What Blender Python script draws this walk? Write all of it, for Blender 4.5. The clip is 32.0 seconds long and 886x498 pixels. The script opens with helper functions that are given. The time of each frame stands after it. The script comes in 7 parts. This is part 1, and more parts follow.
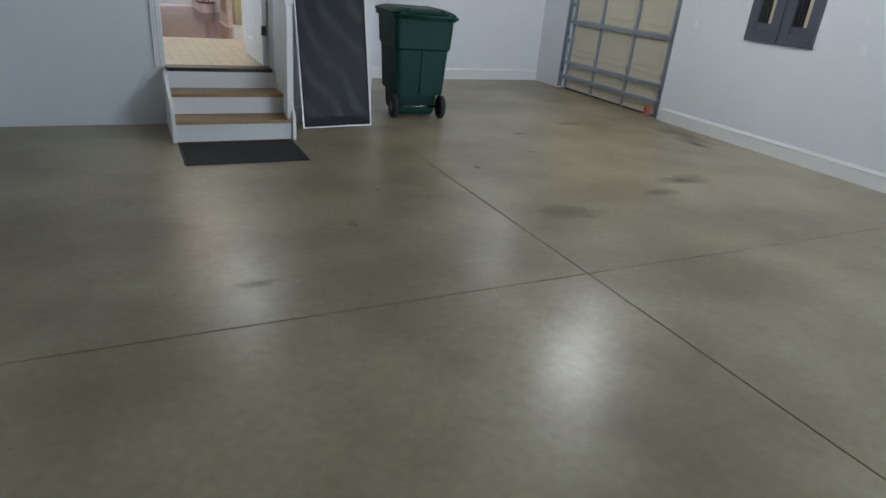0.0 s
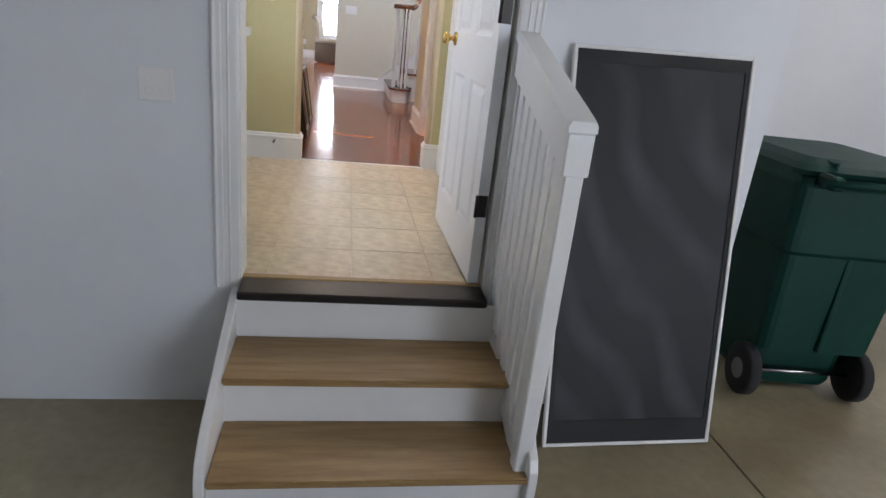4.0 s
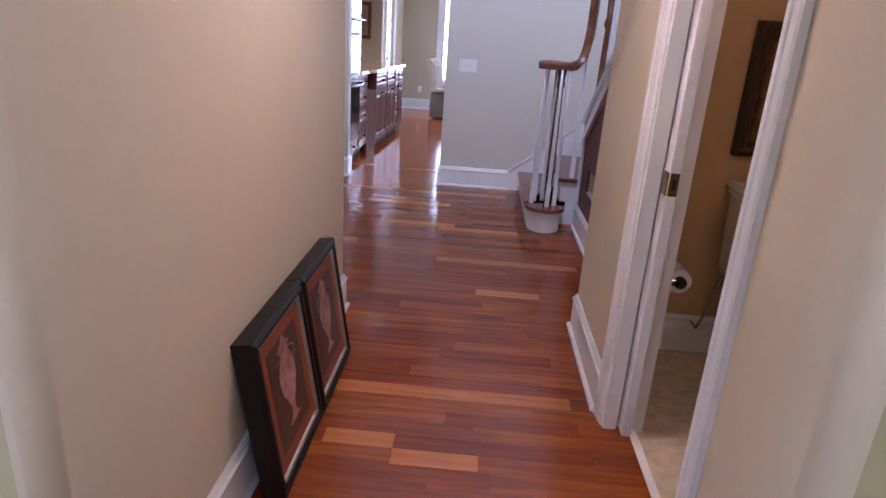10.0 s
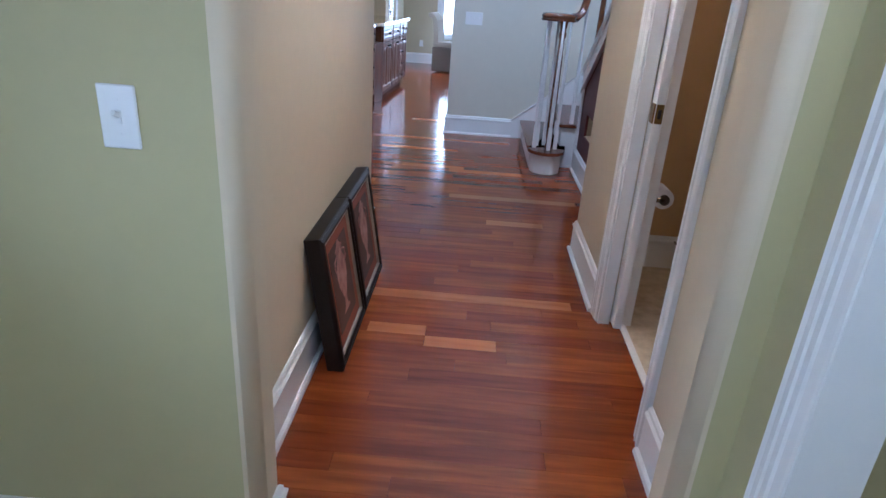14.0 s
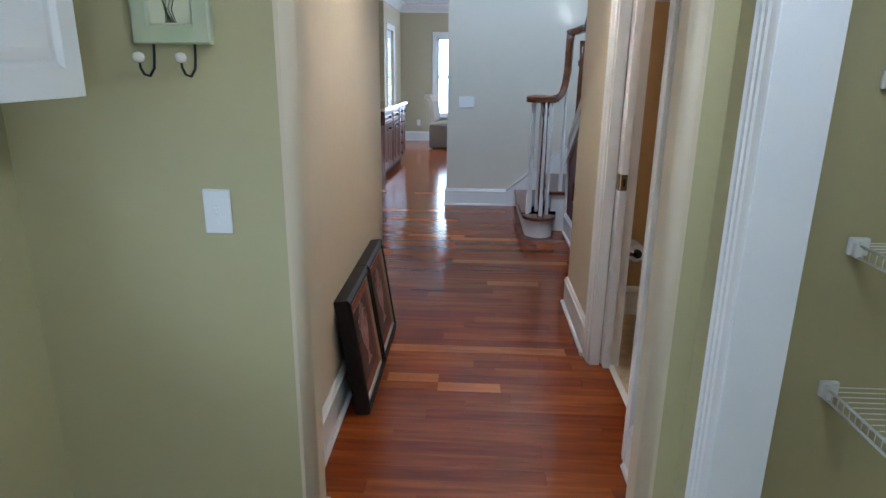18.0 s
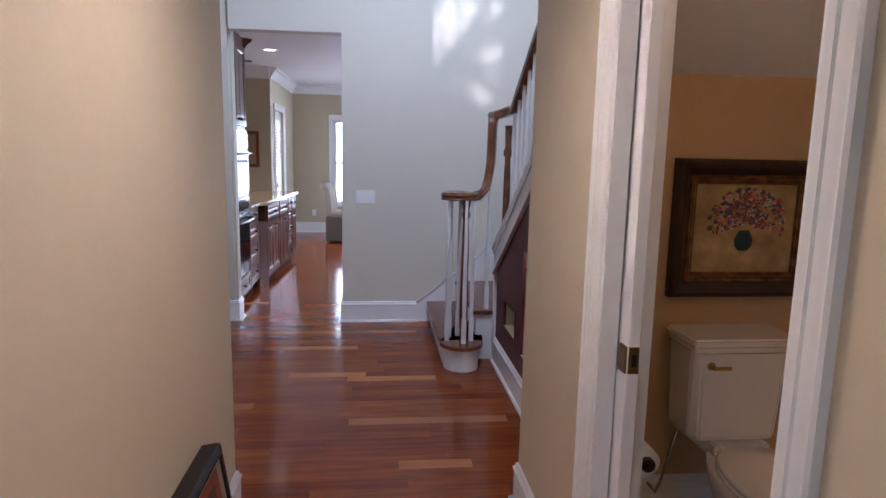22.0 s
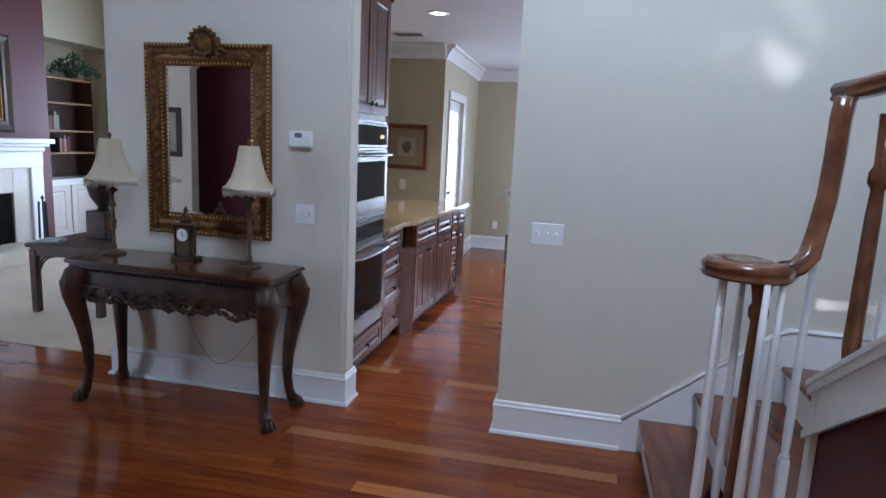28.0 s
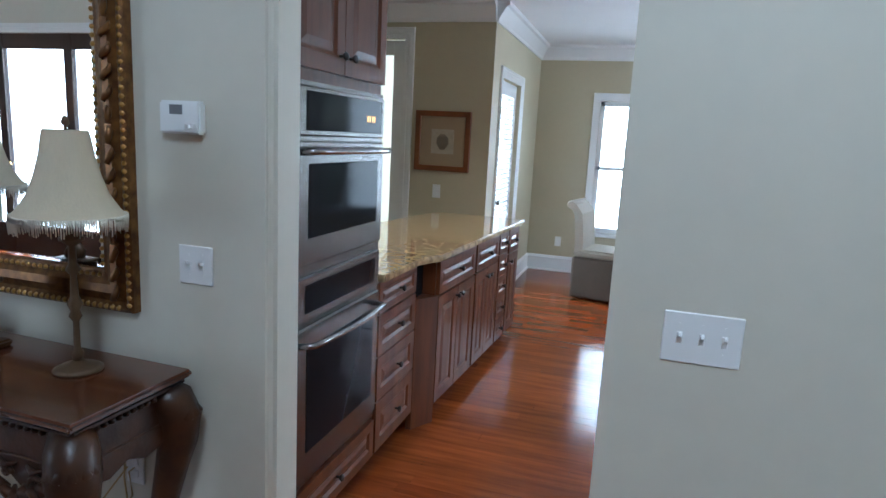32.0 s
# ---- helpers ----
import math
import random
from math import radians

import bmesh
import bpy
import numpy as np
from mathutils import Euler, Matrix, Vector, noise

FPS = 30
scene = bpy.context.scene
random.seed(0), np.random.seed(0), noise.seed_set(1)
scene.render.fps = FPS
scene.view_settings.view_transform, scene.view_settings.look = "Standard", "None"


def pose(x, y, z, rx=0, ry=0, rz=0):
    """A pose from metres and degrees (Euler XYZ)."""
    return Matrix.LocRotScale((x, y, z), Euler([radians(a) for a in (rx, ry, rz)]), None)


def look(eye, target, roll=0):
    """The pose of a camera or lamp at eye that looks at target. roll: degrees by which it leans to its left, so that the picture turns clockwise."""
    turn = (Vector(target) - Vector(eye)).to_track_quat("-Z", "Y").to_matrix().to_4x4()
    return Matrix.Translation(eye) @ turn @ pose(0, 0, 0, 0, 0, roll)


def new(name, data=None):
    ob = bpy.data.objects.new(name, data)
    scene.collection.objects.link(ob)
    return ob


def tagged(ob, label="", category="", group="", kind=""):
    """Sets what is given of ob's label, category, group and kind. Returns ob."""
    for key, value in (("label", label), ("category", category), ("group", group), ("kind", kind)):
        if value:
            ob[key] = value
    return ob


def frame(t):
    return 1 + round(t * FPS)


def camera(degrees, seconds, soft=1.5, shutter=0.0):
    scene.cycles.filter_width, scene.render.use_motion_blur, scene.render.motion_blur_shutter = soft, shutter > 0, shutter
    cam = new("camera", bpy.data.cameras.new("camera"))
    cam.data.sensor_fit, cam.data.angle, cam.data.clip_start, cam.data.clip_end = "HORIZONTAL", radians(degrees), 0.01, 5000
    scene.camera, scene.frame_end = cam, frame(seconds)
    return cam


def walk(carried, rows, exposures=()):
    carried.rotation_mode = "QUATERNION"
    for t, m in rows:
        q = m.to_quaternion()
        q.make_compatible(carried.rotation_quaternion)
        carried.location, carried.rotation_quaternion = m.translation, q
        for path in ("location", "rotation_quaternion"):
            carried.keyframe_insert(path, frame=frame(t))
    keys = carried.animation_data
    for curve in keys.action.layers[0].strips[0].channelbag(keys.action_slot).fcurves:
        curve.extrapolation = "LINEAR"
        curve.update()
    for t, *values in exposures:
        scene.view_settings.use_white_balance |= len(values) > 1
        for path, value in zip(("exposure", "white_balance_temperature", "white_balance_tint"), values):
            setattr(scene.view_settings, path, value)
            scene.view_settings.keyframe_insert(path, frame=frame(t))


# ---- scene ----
cam = camera(71.1, 32.0)
PATH = [
    (0, (0.006, -0.589, 1.009), (0.86, 1.029, 0.201), 5.3),
    (0.5, (0.203, -0.151, 1.055), (0.901, 1.544, 0.255), 5.6),
    (1, (0.269, 0.425, 1.026), (0.868, 2.169, 0.254), 4.9),
    (1.5, (0.354, 0.955, 1.028), (0.851, 2.748, 0.296), 4.3),
    (2, (0.501, 1.499, 1.058), (0.861, 3.343, 0.374), 3.9),
    (2.5, (0.566, 2.007, 1.06), (0.871, 3.87, 0.402), 3.9),
    (4.5, (0.75, 4.161, 0.982), (1.084, 6.016, 0.311), 7.1),
    (5, (0.801, 4.626, 0.969), (1.093, 6.49, 0.307), 7.3),
    (5.5, (0.845, 5.118, 0.972), (1.014, 7.01, 0.347), 5.2),
    (6, (0.884, 5.551, 1.01), (0.936, 7.453, 0.396), 4.0),
    (6.5, (0.843, 5.801, 1.074), (0.896, 7.685, 0.407), 3.6),
    (7, (0.776, 6.025, 1.193), (0.881, 7.873, 0.436), 3.5),
    (7.5, (0.757, 6.312, 1.231), (0.882, 8.151, 0.454), 3.0),
    (8, (0.761, 6.619, 1.312), (0.882, 8.462, 0.545), 2.8),
    (8.5, (0.731, 6.974, 1.349), (0.83, 8.842, 0.641), 4.8),
    (9, (0.779, 7.299, 1.38), (0.782, 9.189, 0.725), 5.2),
    (9.5, (0.844, 7.5, 1.38), (0.775, 9.395, 0.743), 4.8),
    (10, (0.9, 7.601, 1.375), (0.812, 9.488, 0.717), 3.8),
    (10.5, (0.92, 7.604, 1.375), (0.86, 9.483, 0.692), 3.6),
    (11, (0.937, 7.609, 1.372), (0.892, 9.482, 0.672), 3.4),
    (11.5, (0.935, 7.614, 1.361), (0.904, 9.485, 0.654), 3.4),
    (12, (0.886, 7.595, 1.369), (0.863, 9.463, 0.656), 3.9),
    (12.5, (0.818, 7.571, 1.365), (0.778, 9.437, 0.644), 4.5),
    (13, (0.805, 7.458, 1.367), (0.726, 9.315, 0.631), 4.2),
    (13.5, (0.812, 7.293, 1.362), (0.732, 9.142, 0.605), 3.8),
    (14, (0.814, 7.127, 1.363), (0.751, 8.969, 0.586), 3.9),
    (14.5, (0.769, 6.993, 1.352), (0.766, 8.83, 0.561), 5.1),
    (16.5, (0.754, 6.704, 1.382), (0.738, 8.54, 0.59), 2.9),
    (17, (0.78, 6.696, 1.401), (0.736, 8.545, 0.641), 1.9),
    (17.5, (0.803, 6.699, 1.424), (0.735, 8.577, 0.741), 1.2),
    (18, (0.825, 6.702, 1.475), (0.737, 8.617, 0.907), 0.7),
    (18.5, (0.839, 6.711, 1.514), (0.753, 8.661, 1.078), 0.8),
    (19, (0.834, 6.727, 1.543), (0.793, 8.698, 1.206), 1.4),
    (19.5, (0.843, 6.736, 1.547), (0.863, 8.711, 1.235), 1.6),
    (20, (0.857, 6.85, 1.536), (0.898, 8.82, 1.194), 1.8),
    (20.5, (0.862, 7.172, 1.537), (0.889, 9.138, 1.173), 1.3),
    (21, (0.798, 7.432, 1.531), (0.855, 9.4, 1.183), 1.5),
    (21.5, (0.796, 7.738, 1.531), (0.903, 9.707, 1.198), 1.3),
    (22, (0.838, 8.043, 1.512), (1.052, 10.007, 1.198), 1.2),
    (22.5, (0.838, 8.255, 1.487), (1.206, 10.197, 1.18), 1.4),
    (23, (0.812, 8.348, 1.477), (1.342, 10.241, 1.104), 1.9),
    (23.5, (0.819, 8.398, 1.444), (1.441, 10.235, 0.955), 2.4),
    (24, (0.857, 8.456, 1.41), (1.502, 10.25, 0.807), 2.4),
    (24.5, (0.897, 8.528, 1.391), (1.512, 10.315, 0.738), 2.3),
    (25, (0.926, 8.633, 1.404), (1.454, 10.457, 0.776), 2.7),
    (25.5, (0.93, 8.805, 1.431), (1.33, 10.697, 0.918), 3.4),
    (26, (0.934, 9.121, 1.475), (1.195, 11.062, 1.071), 4.0),
    (26.5, (0.98, 9.436, 1.484), (1.076, 11.4, 1.117), 4.5),
    (28.5, (0.848, 10.385, 1.572), (0.345, 12.292, 1.24), 2.1),
    (29, (0.845, 10.473, 1.582), (0.308, 12.373, 1.258), 1.9),
    (29.5, (0.862, 10.576, 1.576), (0.332, 12.479, 1.265), 1.8),
    (30, (0.837, 10.711, 1.561), (0.353, 12.628, 1.259), 2.1),
    (30.5, (0.772, 10.966, 1.555), (0.322, 12.891, 1.247), 2.5),
    (31, (0.731, 11.266, 1.534), (0.262, 13.184, 1.219), 2.5),
    (31.5, (0.685, 11.615, 1.536), (0.163, 13.516, 1.199), 2.7),
    (32, (0.584, 12.017, 1.508), (0.001, 13.897, 1.154), 3.0),
]
walk(cam, [(t, look(eye, target, roll)) for t, eye, target, roll in PATH],
     exposures=[(0, 0.62, 5750, 9), (1, 0.74, 5800, 10), (2.5, 0.84, 5900, 12), (4.5, 0.7, 6100, 17), (5.3, 0.6, 6050, 20), (6, 0.42, 5900, 23), (7, 0.38, 5600, 28), (8, 0.48, 5400, 34), (10, 0.4, 5300, 34), (11, 0.42, 4950, 22), (12.5, 0.4, 4900, 21), (13.5, 0.42, 4600, 15),
                (16.5, 0.27, 5000, 7), (19.5, 0.14, 4950, 6), (21, 0.12, 5350, 19), (22.5, 0.12, 5300, 23), (24.3, 0.08, 5400, 28), (25.3, 0.2, 5050, 25), (26.5, 0.22, 5000, 20), (29, 0.17, 5150, 10), (32, 0.2, 5100, 4)])

# ---- world and lights ----
world = bpy.data.worlds.new("sky")
scene.world = world
world.use_nodes = True
nt = world.node_tree
sky = nt.nodes.new("ShaderNodeTexSky")
sky.sky_type, sky.sun_disc = "NISHITA", False
sky.sun_elevation, sky.sun_rotation = radians(30), radians(185.7)
nt.links.new(sky.outputs[0], nt.nodes["Background"].inputs[0])
nt.nodes["Background"].inputs[1].default_value = 0.12


def lamp(name, kind, m, power, color=(1, 1, 1), size=0.2, size_y=None, spread=180, angle=160, blend=0.6):
    data = bpy.data.lights.new(name, kind)
    data.energy, data.color = power, color
    if kind == "AREA":
        data.shape, data.size, data.size_y = "RECTANGLE", size, size_y or size
        data.spread = radians(spread)
    elif kind == "SPOT":
        data.spot_size, data.spot_blend, data.shadow_soft_size = radians(angle), blend, size
    elif kind == "SUN":
        data.angle = radians(size)
    else:
        data.shadow_soft_size = size
    ob = new(name, data)
    ob.matrix_world = m
    return ob


G = -0.556        # garage floor
Y_GAR = 5.98      # garage face of the house wall
Y_LAU = 8.20      # laundry far wall
Y_FAR = 13.42     # stair hall far wall
XL, XR = 0.262, 1.455  # hall walls
WARM = (1.0, 0.86, 0.69)
DAY = (0.86, 0.93, 1.0)

# ---- materials ----


def rgb(c):
    return (*c, 1.0)


def mat(name, color, rough=0.5, metal=0.0, vary=0.06, scale=6.0, bump=0.0, bump_scale=80.0, rand=0.0, coat=0.0,
        stretch=(1, 1, 1), color2=None, mix_scale=3.0, mix_detail=6.0, contrast=(0.35, 0.65), spec=0.5, island=0.0):
    """A plain surface with variation at two scales, fine relief and an optional second colour in patches."""
    m = bpy.data.materials.new(name)
    m.use_nodes = True
    t = m.node_tree
    n, link = t.nodes, t.links.new
    p = n["Principled BSDF"]
    p.inputs["Metallic"].default_value = metal
    p.inputs["Coat Weight"].default_value = coat
    p.inputs["Coat Roughness"].default_value = 0.08
    p.inputs["Specular IOR Level"].default_value = spec
    co = n.new("ShaderNodeTexCoord")
    mp = n.new("ShaderNodeMapping")
    mp.inputs["Scale"].default_value = stretch
    link(co.outputs["Object"], mp.inputs[0])
    big = n.new("ShaderNodeTexNoise")
    big.inputs["Scale"].default_value, big.inputs["Detail"].default_value = mix_scale, mix_detail
    fine = n.new("ShaderNodeTexNoise")
    fine.inputs["Scale"].default_value, fine.inputs["Detail"].default_value = scale, 5.0
    for a in (big, fine):
        link(mp.outputs[0], a.inputs["Vector"])
    ramp = n.new("ShaderNodeMapRange")
    ramp.inputs["From Min"].default_value, ramp.inputs["From Max"].default_value = contrast
    link(big.outputs["Fac"], ramp.inputs["Value"])
    mix = n.new("ShaderNodeMix")
    mix.data_type = "RGBA"
    mix.inputs[6].default_value = rgb(color)
    mix.inputs[7].default_value = rgb(color2 or tuple(c * (1 - vary) for c in color))
    link(ramp.outputs[0], mix.inputs[0])
    hsv = n.new("ShaderNodeHueSaturation")
    link(mix.outputs[2], hsv.inputs["Color"])
    val = n.new("ShaderNodeMapRange")
    val.inputs["To Min"].default_value, val.inputs["To Max"].default_value = 1 - vary, 1 + vary
    link(fine.outputs["Fac"], val.inputs["Value"])
    out = val.outputs[0]
    if rand or island:
        if rand:
            src = n.new("ShaderNodeObjectInfo").outputs["Random"]
        else:
            src = n.new("ShaderNodeNewGeometry").outputs["Random Per Island"]
        r = n.new("ShaderNodeMapRange")
        amount = rand or island
        r.inputs["To Min"].default_value, r.inputs["To Max"].default_value = 1 - amount, 1 + amount
        link(src, r.inputs["Value"])
        mul = n.new("ShaderNodeMath")
        mul.operation = "MULTIPLY"
        link(out, mul.inputs[0])
        link(r.outputs[0], mul.inputs[1])
        out = mul.outputs[0]
    link(out, hsv.inputs["Value"])
    link(hsv.outputs[0], p.inputs["Base Color"])
    rr = n.new("ShaderNodeMapRange")
    rr.inputs["To Min"].default_value, rr.inputs["To Max"].default_value = max(rough * 0.8, 0.0), min(rough * 1.2, 1.0)
    link(big.outputs["Fac"], rr.inputs["Value"])
    link(rr.outputs[0], p.inputs["Roughness"])
    if bump:
        grain = n.new("ShaderNodeTexNoise")
        grain.inputs["Scale"].default_value, grain.inputs["Detail"].default_value = bump_scale, 3.0
        link(mp.outputs[0], grain.inputs["Vector"])
        b = n.new("ShaderNodeBump")
        b.inputs["Strength"].default_value, b.inputs["Distance"].default_value = bump, 0.004
        link(grain.outputs["Fac"], b.inputs["Height"])
        link(b.outputs[0], p.inputs["Normal"])
    return m


def glow(name, color, power):
    m = bpy.data.materials.new(name)
    m.use_nodes = True
    p = m.node_tree.nodes["Principled BSDF"]
    p.inputs["Base Color"].default_value = rgb(color)
    p.inputs["Emission Color"].default_value = rgb(color)
    p.inputs["Emission Strength"].default_value = power
    return m


def glass(name, tint=(1, 1, 1), rough=0.0):
    m = bpy.data.materials.new(name)
    m.use_nodes = True
    p = m.node_tree.nodes["Principled BSDF"]
    p.inputs["Base Color"].default_value = rgb(tint)
    p.inputs["Transmission Weight"].default_value = 1.0
    p.inputs["Roughness"].default_value = rough
    p.inputs["IOR"].default_value = 1.45
    return m


def wood_floor_mat():
    m = mat("cherry_floorboard", (0.255, 0.062, 0.0135), rough=0.14, vary=0.11, scale=9, stretch=(1.2, 14, 4), rand=0.20,
            color2=(0.165, 0.038, 0.0085), mix_scale=2.2, spec=0.32)
    t = m.node_tree
    hsv = next(x for x in t.nodes if x.bl_idname == "ShaderNodeHueSaturation")
    info = next(x for x in t.nodes if x.bl_idname == "ShaderNodeObjectInfo")
    off = t.nodes.new("ShaderNodeVectorMath")
    off.operation = "MULTIPLY_ADD"
    co = next(x for x in t.nodes if x.bl_idname == "ShaderNodeTexCoord")
    mp = next(x for x in t.nodes if x.bl_idname == "ShaderNodeMapping")
    comb = t.nodes.new("ShaderNodeCombineXYZ")
    t.links.new(info.outputs["Random"], comb.inputs[0])
    t.links.new(info.outputs["Random"], comb.inputs[1])
    t.links.new(comb.outputs[0], off.inputs[0])
    off.inputs[1].default_value = (37.0, 91.0, 0.0)
    t.links.new(co.outputs["Object"], off.inputs[2])
    t.links.new(off.outputs[0], mp.inputs[0])
    hue = t.nodes.new("ShaderNodeMapRange")
    hue.inputs["To Min"].default_value, hue.inputs["To Max"].default_value = 0.494, 0.504
    t.links.new(info.outputs["Random"], hue.inputs["Value"])
    t.links.new(hue.outputs[0], hsv.inputs["Hue"])
    pale = t.nodes.new("ShaderNodeMapRange")
    pale.inputs["From Min"].default_value, pale.inputs["From Max"].default_value = 0.955, 0.965
    t.links.new(info.outputs["Random"], pale.inputs["Value"])
    blend = t.nodes.new("ShaderNodeMix")
    blend.data_type = "RGBA"
    blend.inputs[7].default_value = rgb((0.27, 0.10, 0.036))
    old = hsv.inputs["Color"].links[0].from_socket
    t.links.new(pale.outputs[0], blend.inputs[0])
    t.links.new(old, blend.inputs[6])
    t.links.new(blend.outputs[2], hsv.inputs["Color"])
    return m


def stain_mat():
    """A thin worn stain, densest in the middle, that breaks up towards its rim."""
    m = mat("rusty_oil_stain", (0.17, 0.12, 0.07), rough=0.4, color2=(0.22, 0.18, 0.12), mix_scale=9)
    t = m.node_tree
    co = next(x for x in t.nodes if x.bl_idname == "ShaderNodeTexCoord")
    mp = t.nodes.new("ShaderNodeMapping")
    mp.inputs["Location"].default_value = (-1, -1, 0)
    mp.inputs["Scale"].default_value = (2, 2, 0)
    g = t.nodes.new("ShaderNodeTexGradient")
    g.gradient_type = "SPHERICAL"
    no = t.nodes.new("ShaderNodeTexNoise")
    no.inputs["Scale"].default_value, no.inputs["Detail"].default_value = 5.0, 7.0
    mu = t.nodes.new("ShaderNodeMath")
    mu.operation = "MULTIPLY"
    t.links.new(co.outputs["Generated"], mp.inputs[0])
    t.links.new(mp.outputs[0], g.inputs[0])
    t.links.new(co.outputs["Object"], no.inputs["Vector"])
    t.links.new(g.outputs["Fac"], mu.inputs[0])
    t.links.new(no.outputs["Fac"], mu.inputs[1])
    t.links.new(mu.outputs[0], t.nodes["Principled BSDF"].inputs["Alpha"])
    return m


M_CONCRETE = mat("sealed_concrete", (0.355, 0.312, 0.203), rough=0.31, vary=0.2, scale=22, color2=(0.225, 0.184, 0.112), mix_scale=1.1, mix_detail=10, bump=0.05, bump_scale=60)
M_JOINT = mat("joint_filler", (0.05, 0.045, 0.04), rough=0.9)
M_STAIN = stain_mat()
M_GARWALL = mat("garage_white_paint", (0.74, 0.76, 0.79), rough=0.55, vary=0.025, scale=14, mix_scale=1.5, bump=0.08, bump_scale=150)
M_OLIVE = mat("olive_wall_paint", (0.465, 0.42, 0.225), rough=0.6, vary=0.03, scale=18, mix_scale=1.2, bump=0.06, bump_scale=160)
M_BEIGE = mat("beige_wall_paint", (0.64, 0.55, 0.395), rough=0.6, vary=0.03, scale=18, mix_scale=1.2, bump=0.06, bump_scale=160)
M_TAN = mat("tan_wall_paint", (0.52, 0.35, 0.18), rough=0.6, vary=0.03, scale=18, mix_scale=1.2, bump=0.06, bump_scale=160)
M_GREIGE = mat("greige_wall_paint", (0.63, 0.595, 0.50), rough=0.6, vary=0.03, scale=18, mix_scale=1.2, bump=0.06, bump_scale=160)
M_WINE = mat("burgundy_wall_paint", (0.10, 0.018, 0.022), rough=0.55, vary=0.08, scale=18, mix_scale=1.5, bump=0.06, bump_scale=160)
M_CEIL = mat("ceiling_white_paint", (0.80, 0.80, 0.80), rough=0.7, vary=0.02, scale=25, bump=0.08, bump_scale=180)
M_TRIM = mat("white_trim_gloss_paint", (0.80, 0.80, 0.79), rough=0.32, vary=0.03, scale=9, mix_scale=2, bump=0.03, bump_scale=50)
M_DOOR = mat("white_door_paint", (0.78, 0.79, 0.81), rough=0.35, vary=0.025, scale=10, mix_scale=2, bump=0.03, bump_scale=60)
M_TILE = mat("beige_ceramic_tile", (0.60, 0.50, 0.36), rough=0.3, vary=0.13, scale=45, color2=(0.43, 0.335, 0.215), contrast=(0.36, 0.70), mix_scale=16, mix_detail=12, bump=0.05, bump_scale=40, rand=0.05)
M_KHAKI = mat("khaki_wall_paint", (0.50, 0.44, 0.30), rough=0.55, vary=0.03, scale=18, mix_scale=1.2, bump=0.06, bump_scale=160)
M_GROUT = mat("tan_grout", (0.66, 0.57, 0.44), rough=0.85, vary=0.1, scale=40)
M_BOARD = wood_floor_mat()
M_BOARD_PALE = mat("pale_cherry_floorboard", (0.46, 0.17, 0.046), rough=0.14, vary=0.11, scale=9, stretch=(1.2, 14, 4), rand=0.12, color2=(0.36, 0.115, 0.03), mix_scale=2.2, spec=0.32)
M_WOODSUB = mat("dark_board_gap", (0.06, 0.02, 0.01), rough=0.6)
M_TREAD = mat("oak_step_tread", (0.36, 0.235, 0.10), rough=0.45, vary=0.14, scale=10, stretch=(1.5, 14, 6), color2=(0.27, 0.165, 0.065), mix_scale=2.4, bump=0.1, bump_scale=20)
M_BLACK = mat("black_rubber", (0.018, 0.018, 0.02), rough=0.75, vary=0.2, scale=60, bump=0.3, bump_scale=120)
M_BRONZE = mat("dark_bronze_metal", (0.05, 0.045, 0.042), rough=0.4, metal=0.8, vary=0.1)
M_BRASS = mat("polished_brass", (0.78, 0.55, 0.2), rough=0.16, metal=1.0, vary=0.08, scale=30)
M_OVENSTEEL = mat("dark_brushed_oven_steel", (0.19, 0.18, 0.175), rough=0.24, metal=1.0, vary=0.08, scale=60, stretch=(1, 1, 12), bump=0.03, bump_scale=200)
M_LAMPBRONZE = mat("brown_lamp_bronze", (0.16, 0.10, 0.055), rough=0.45, metal=0.5, vary=0.3, scale=40)
M_STEEL = mat("brushed_stainless_steel", (0.34, 0.33, 0.33), rough=0.22, metal=1.0, vary=0.06, scale=60, stretch=(1, 1, 12), bump=0.03, bump_scale=200)
M_GALV = mat("galvanised_steel", (0.36, 0.40, 0.45), rough=0.42, metal=0.85, vary=0.12, scale=20)
M_DARKGLASS = mat("black_oven_glass", (0.012, 0.012, 0.014), rough=0.06, vary=0.02, spec=0.04)
M_CHERRYCAB = mat("cherry_cabinet_wood", (0.135, 0.042, 0.014), rough=0.34, vary=0.16, scale=8, stretch=(8, 8, 1.0), color2=(0.085, 0.026, 0.010), mix_scale=2.5, bump=0.05, bump_scale=24, coat=0.04, rand=0.1, spec=0.35)
M_MAHOG = mat("dark_carved_mahogany", (0.070, 0.027, 0.010), rough=0.38, vary=0.25, scale=14, color2=(0.028, 0.012, 0.007), mix_scale=11, bump=0.6, bump_scale=30)
M_TABLETOP = mat("polished_mahogany_top", (0.125, 0.036, 0.014), rough=0.22, vary=0.2, scale=6, stretch=(1, 9, 4), color2=(0.065, 0.024, 0.012), mix_scale=2, coat=0.5)
M_RAIL = mat("red_oak_handrail", (0.20, 0.072, 0.028), rough=0.2, vary=0.15, scale=12, stretch=(3, 3, 3), color2=(0.10, 0.032, 0.014), mix_scale=4, coat=0.35)
M_STAIRTREAD = mat("cherry_stair_tread", (0.21, 0.065, 0.028), rough=0.25, vary=0.15, scale=9, stretch=(9, 1.2, 4), color2=(0.14, 0.04, 0.018), mix_scale=2.4, coat=0.3)
M_GRANITE = mat("golden_granite", (0.50, 0.36, 0.18), rough=0.1, vary=0.25, scale=70, color2=(0.22, 0.15, 0.08), mix_scale=24, mix_detail=8, coat=0.4)
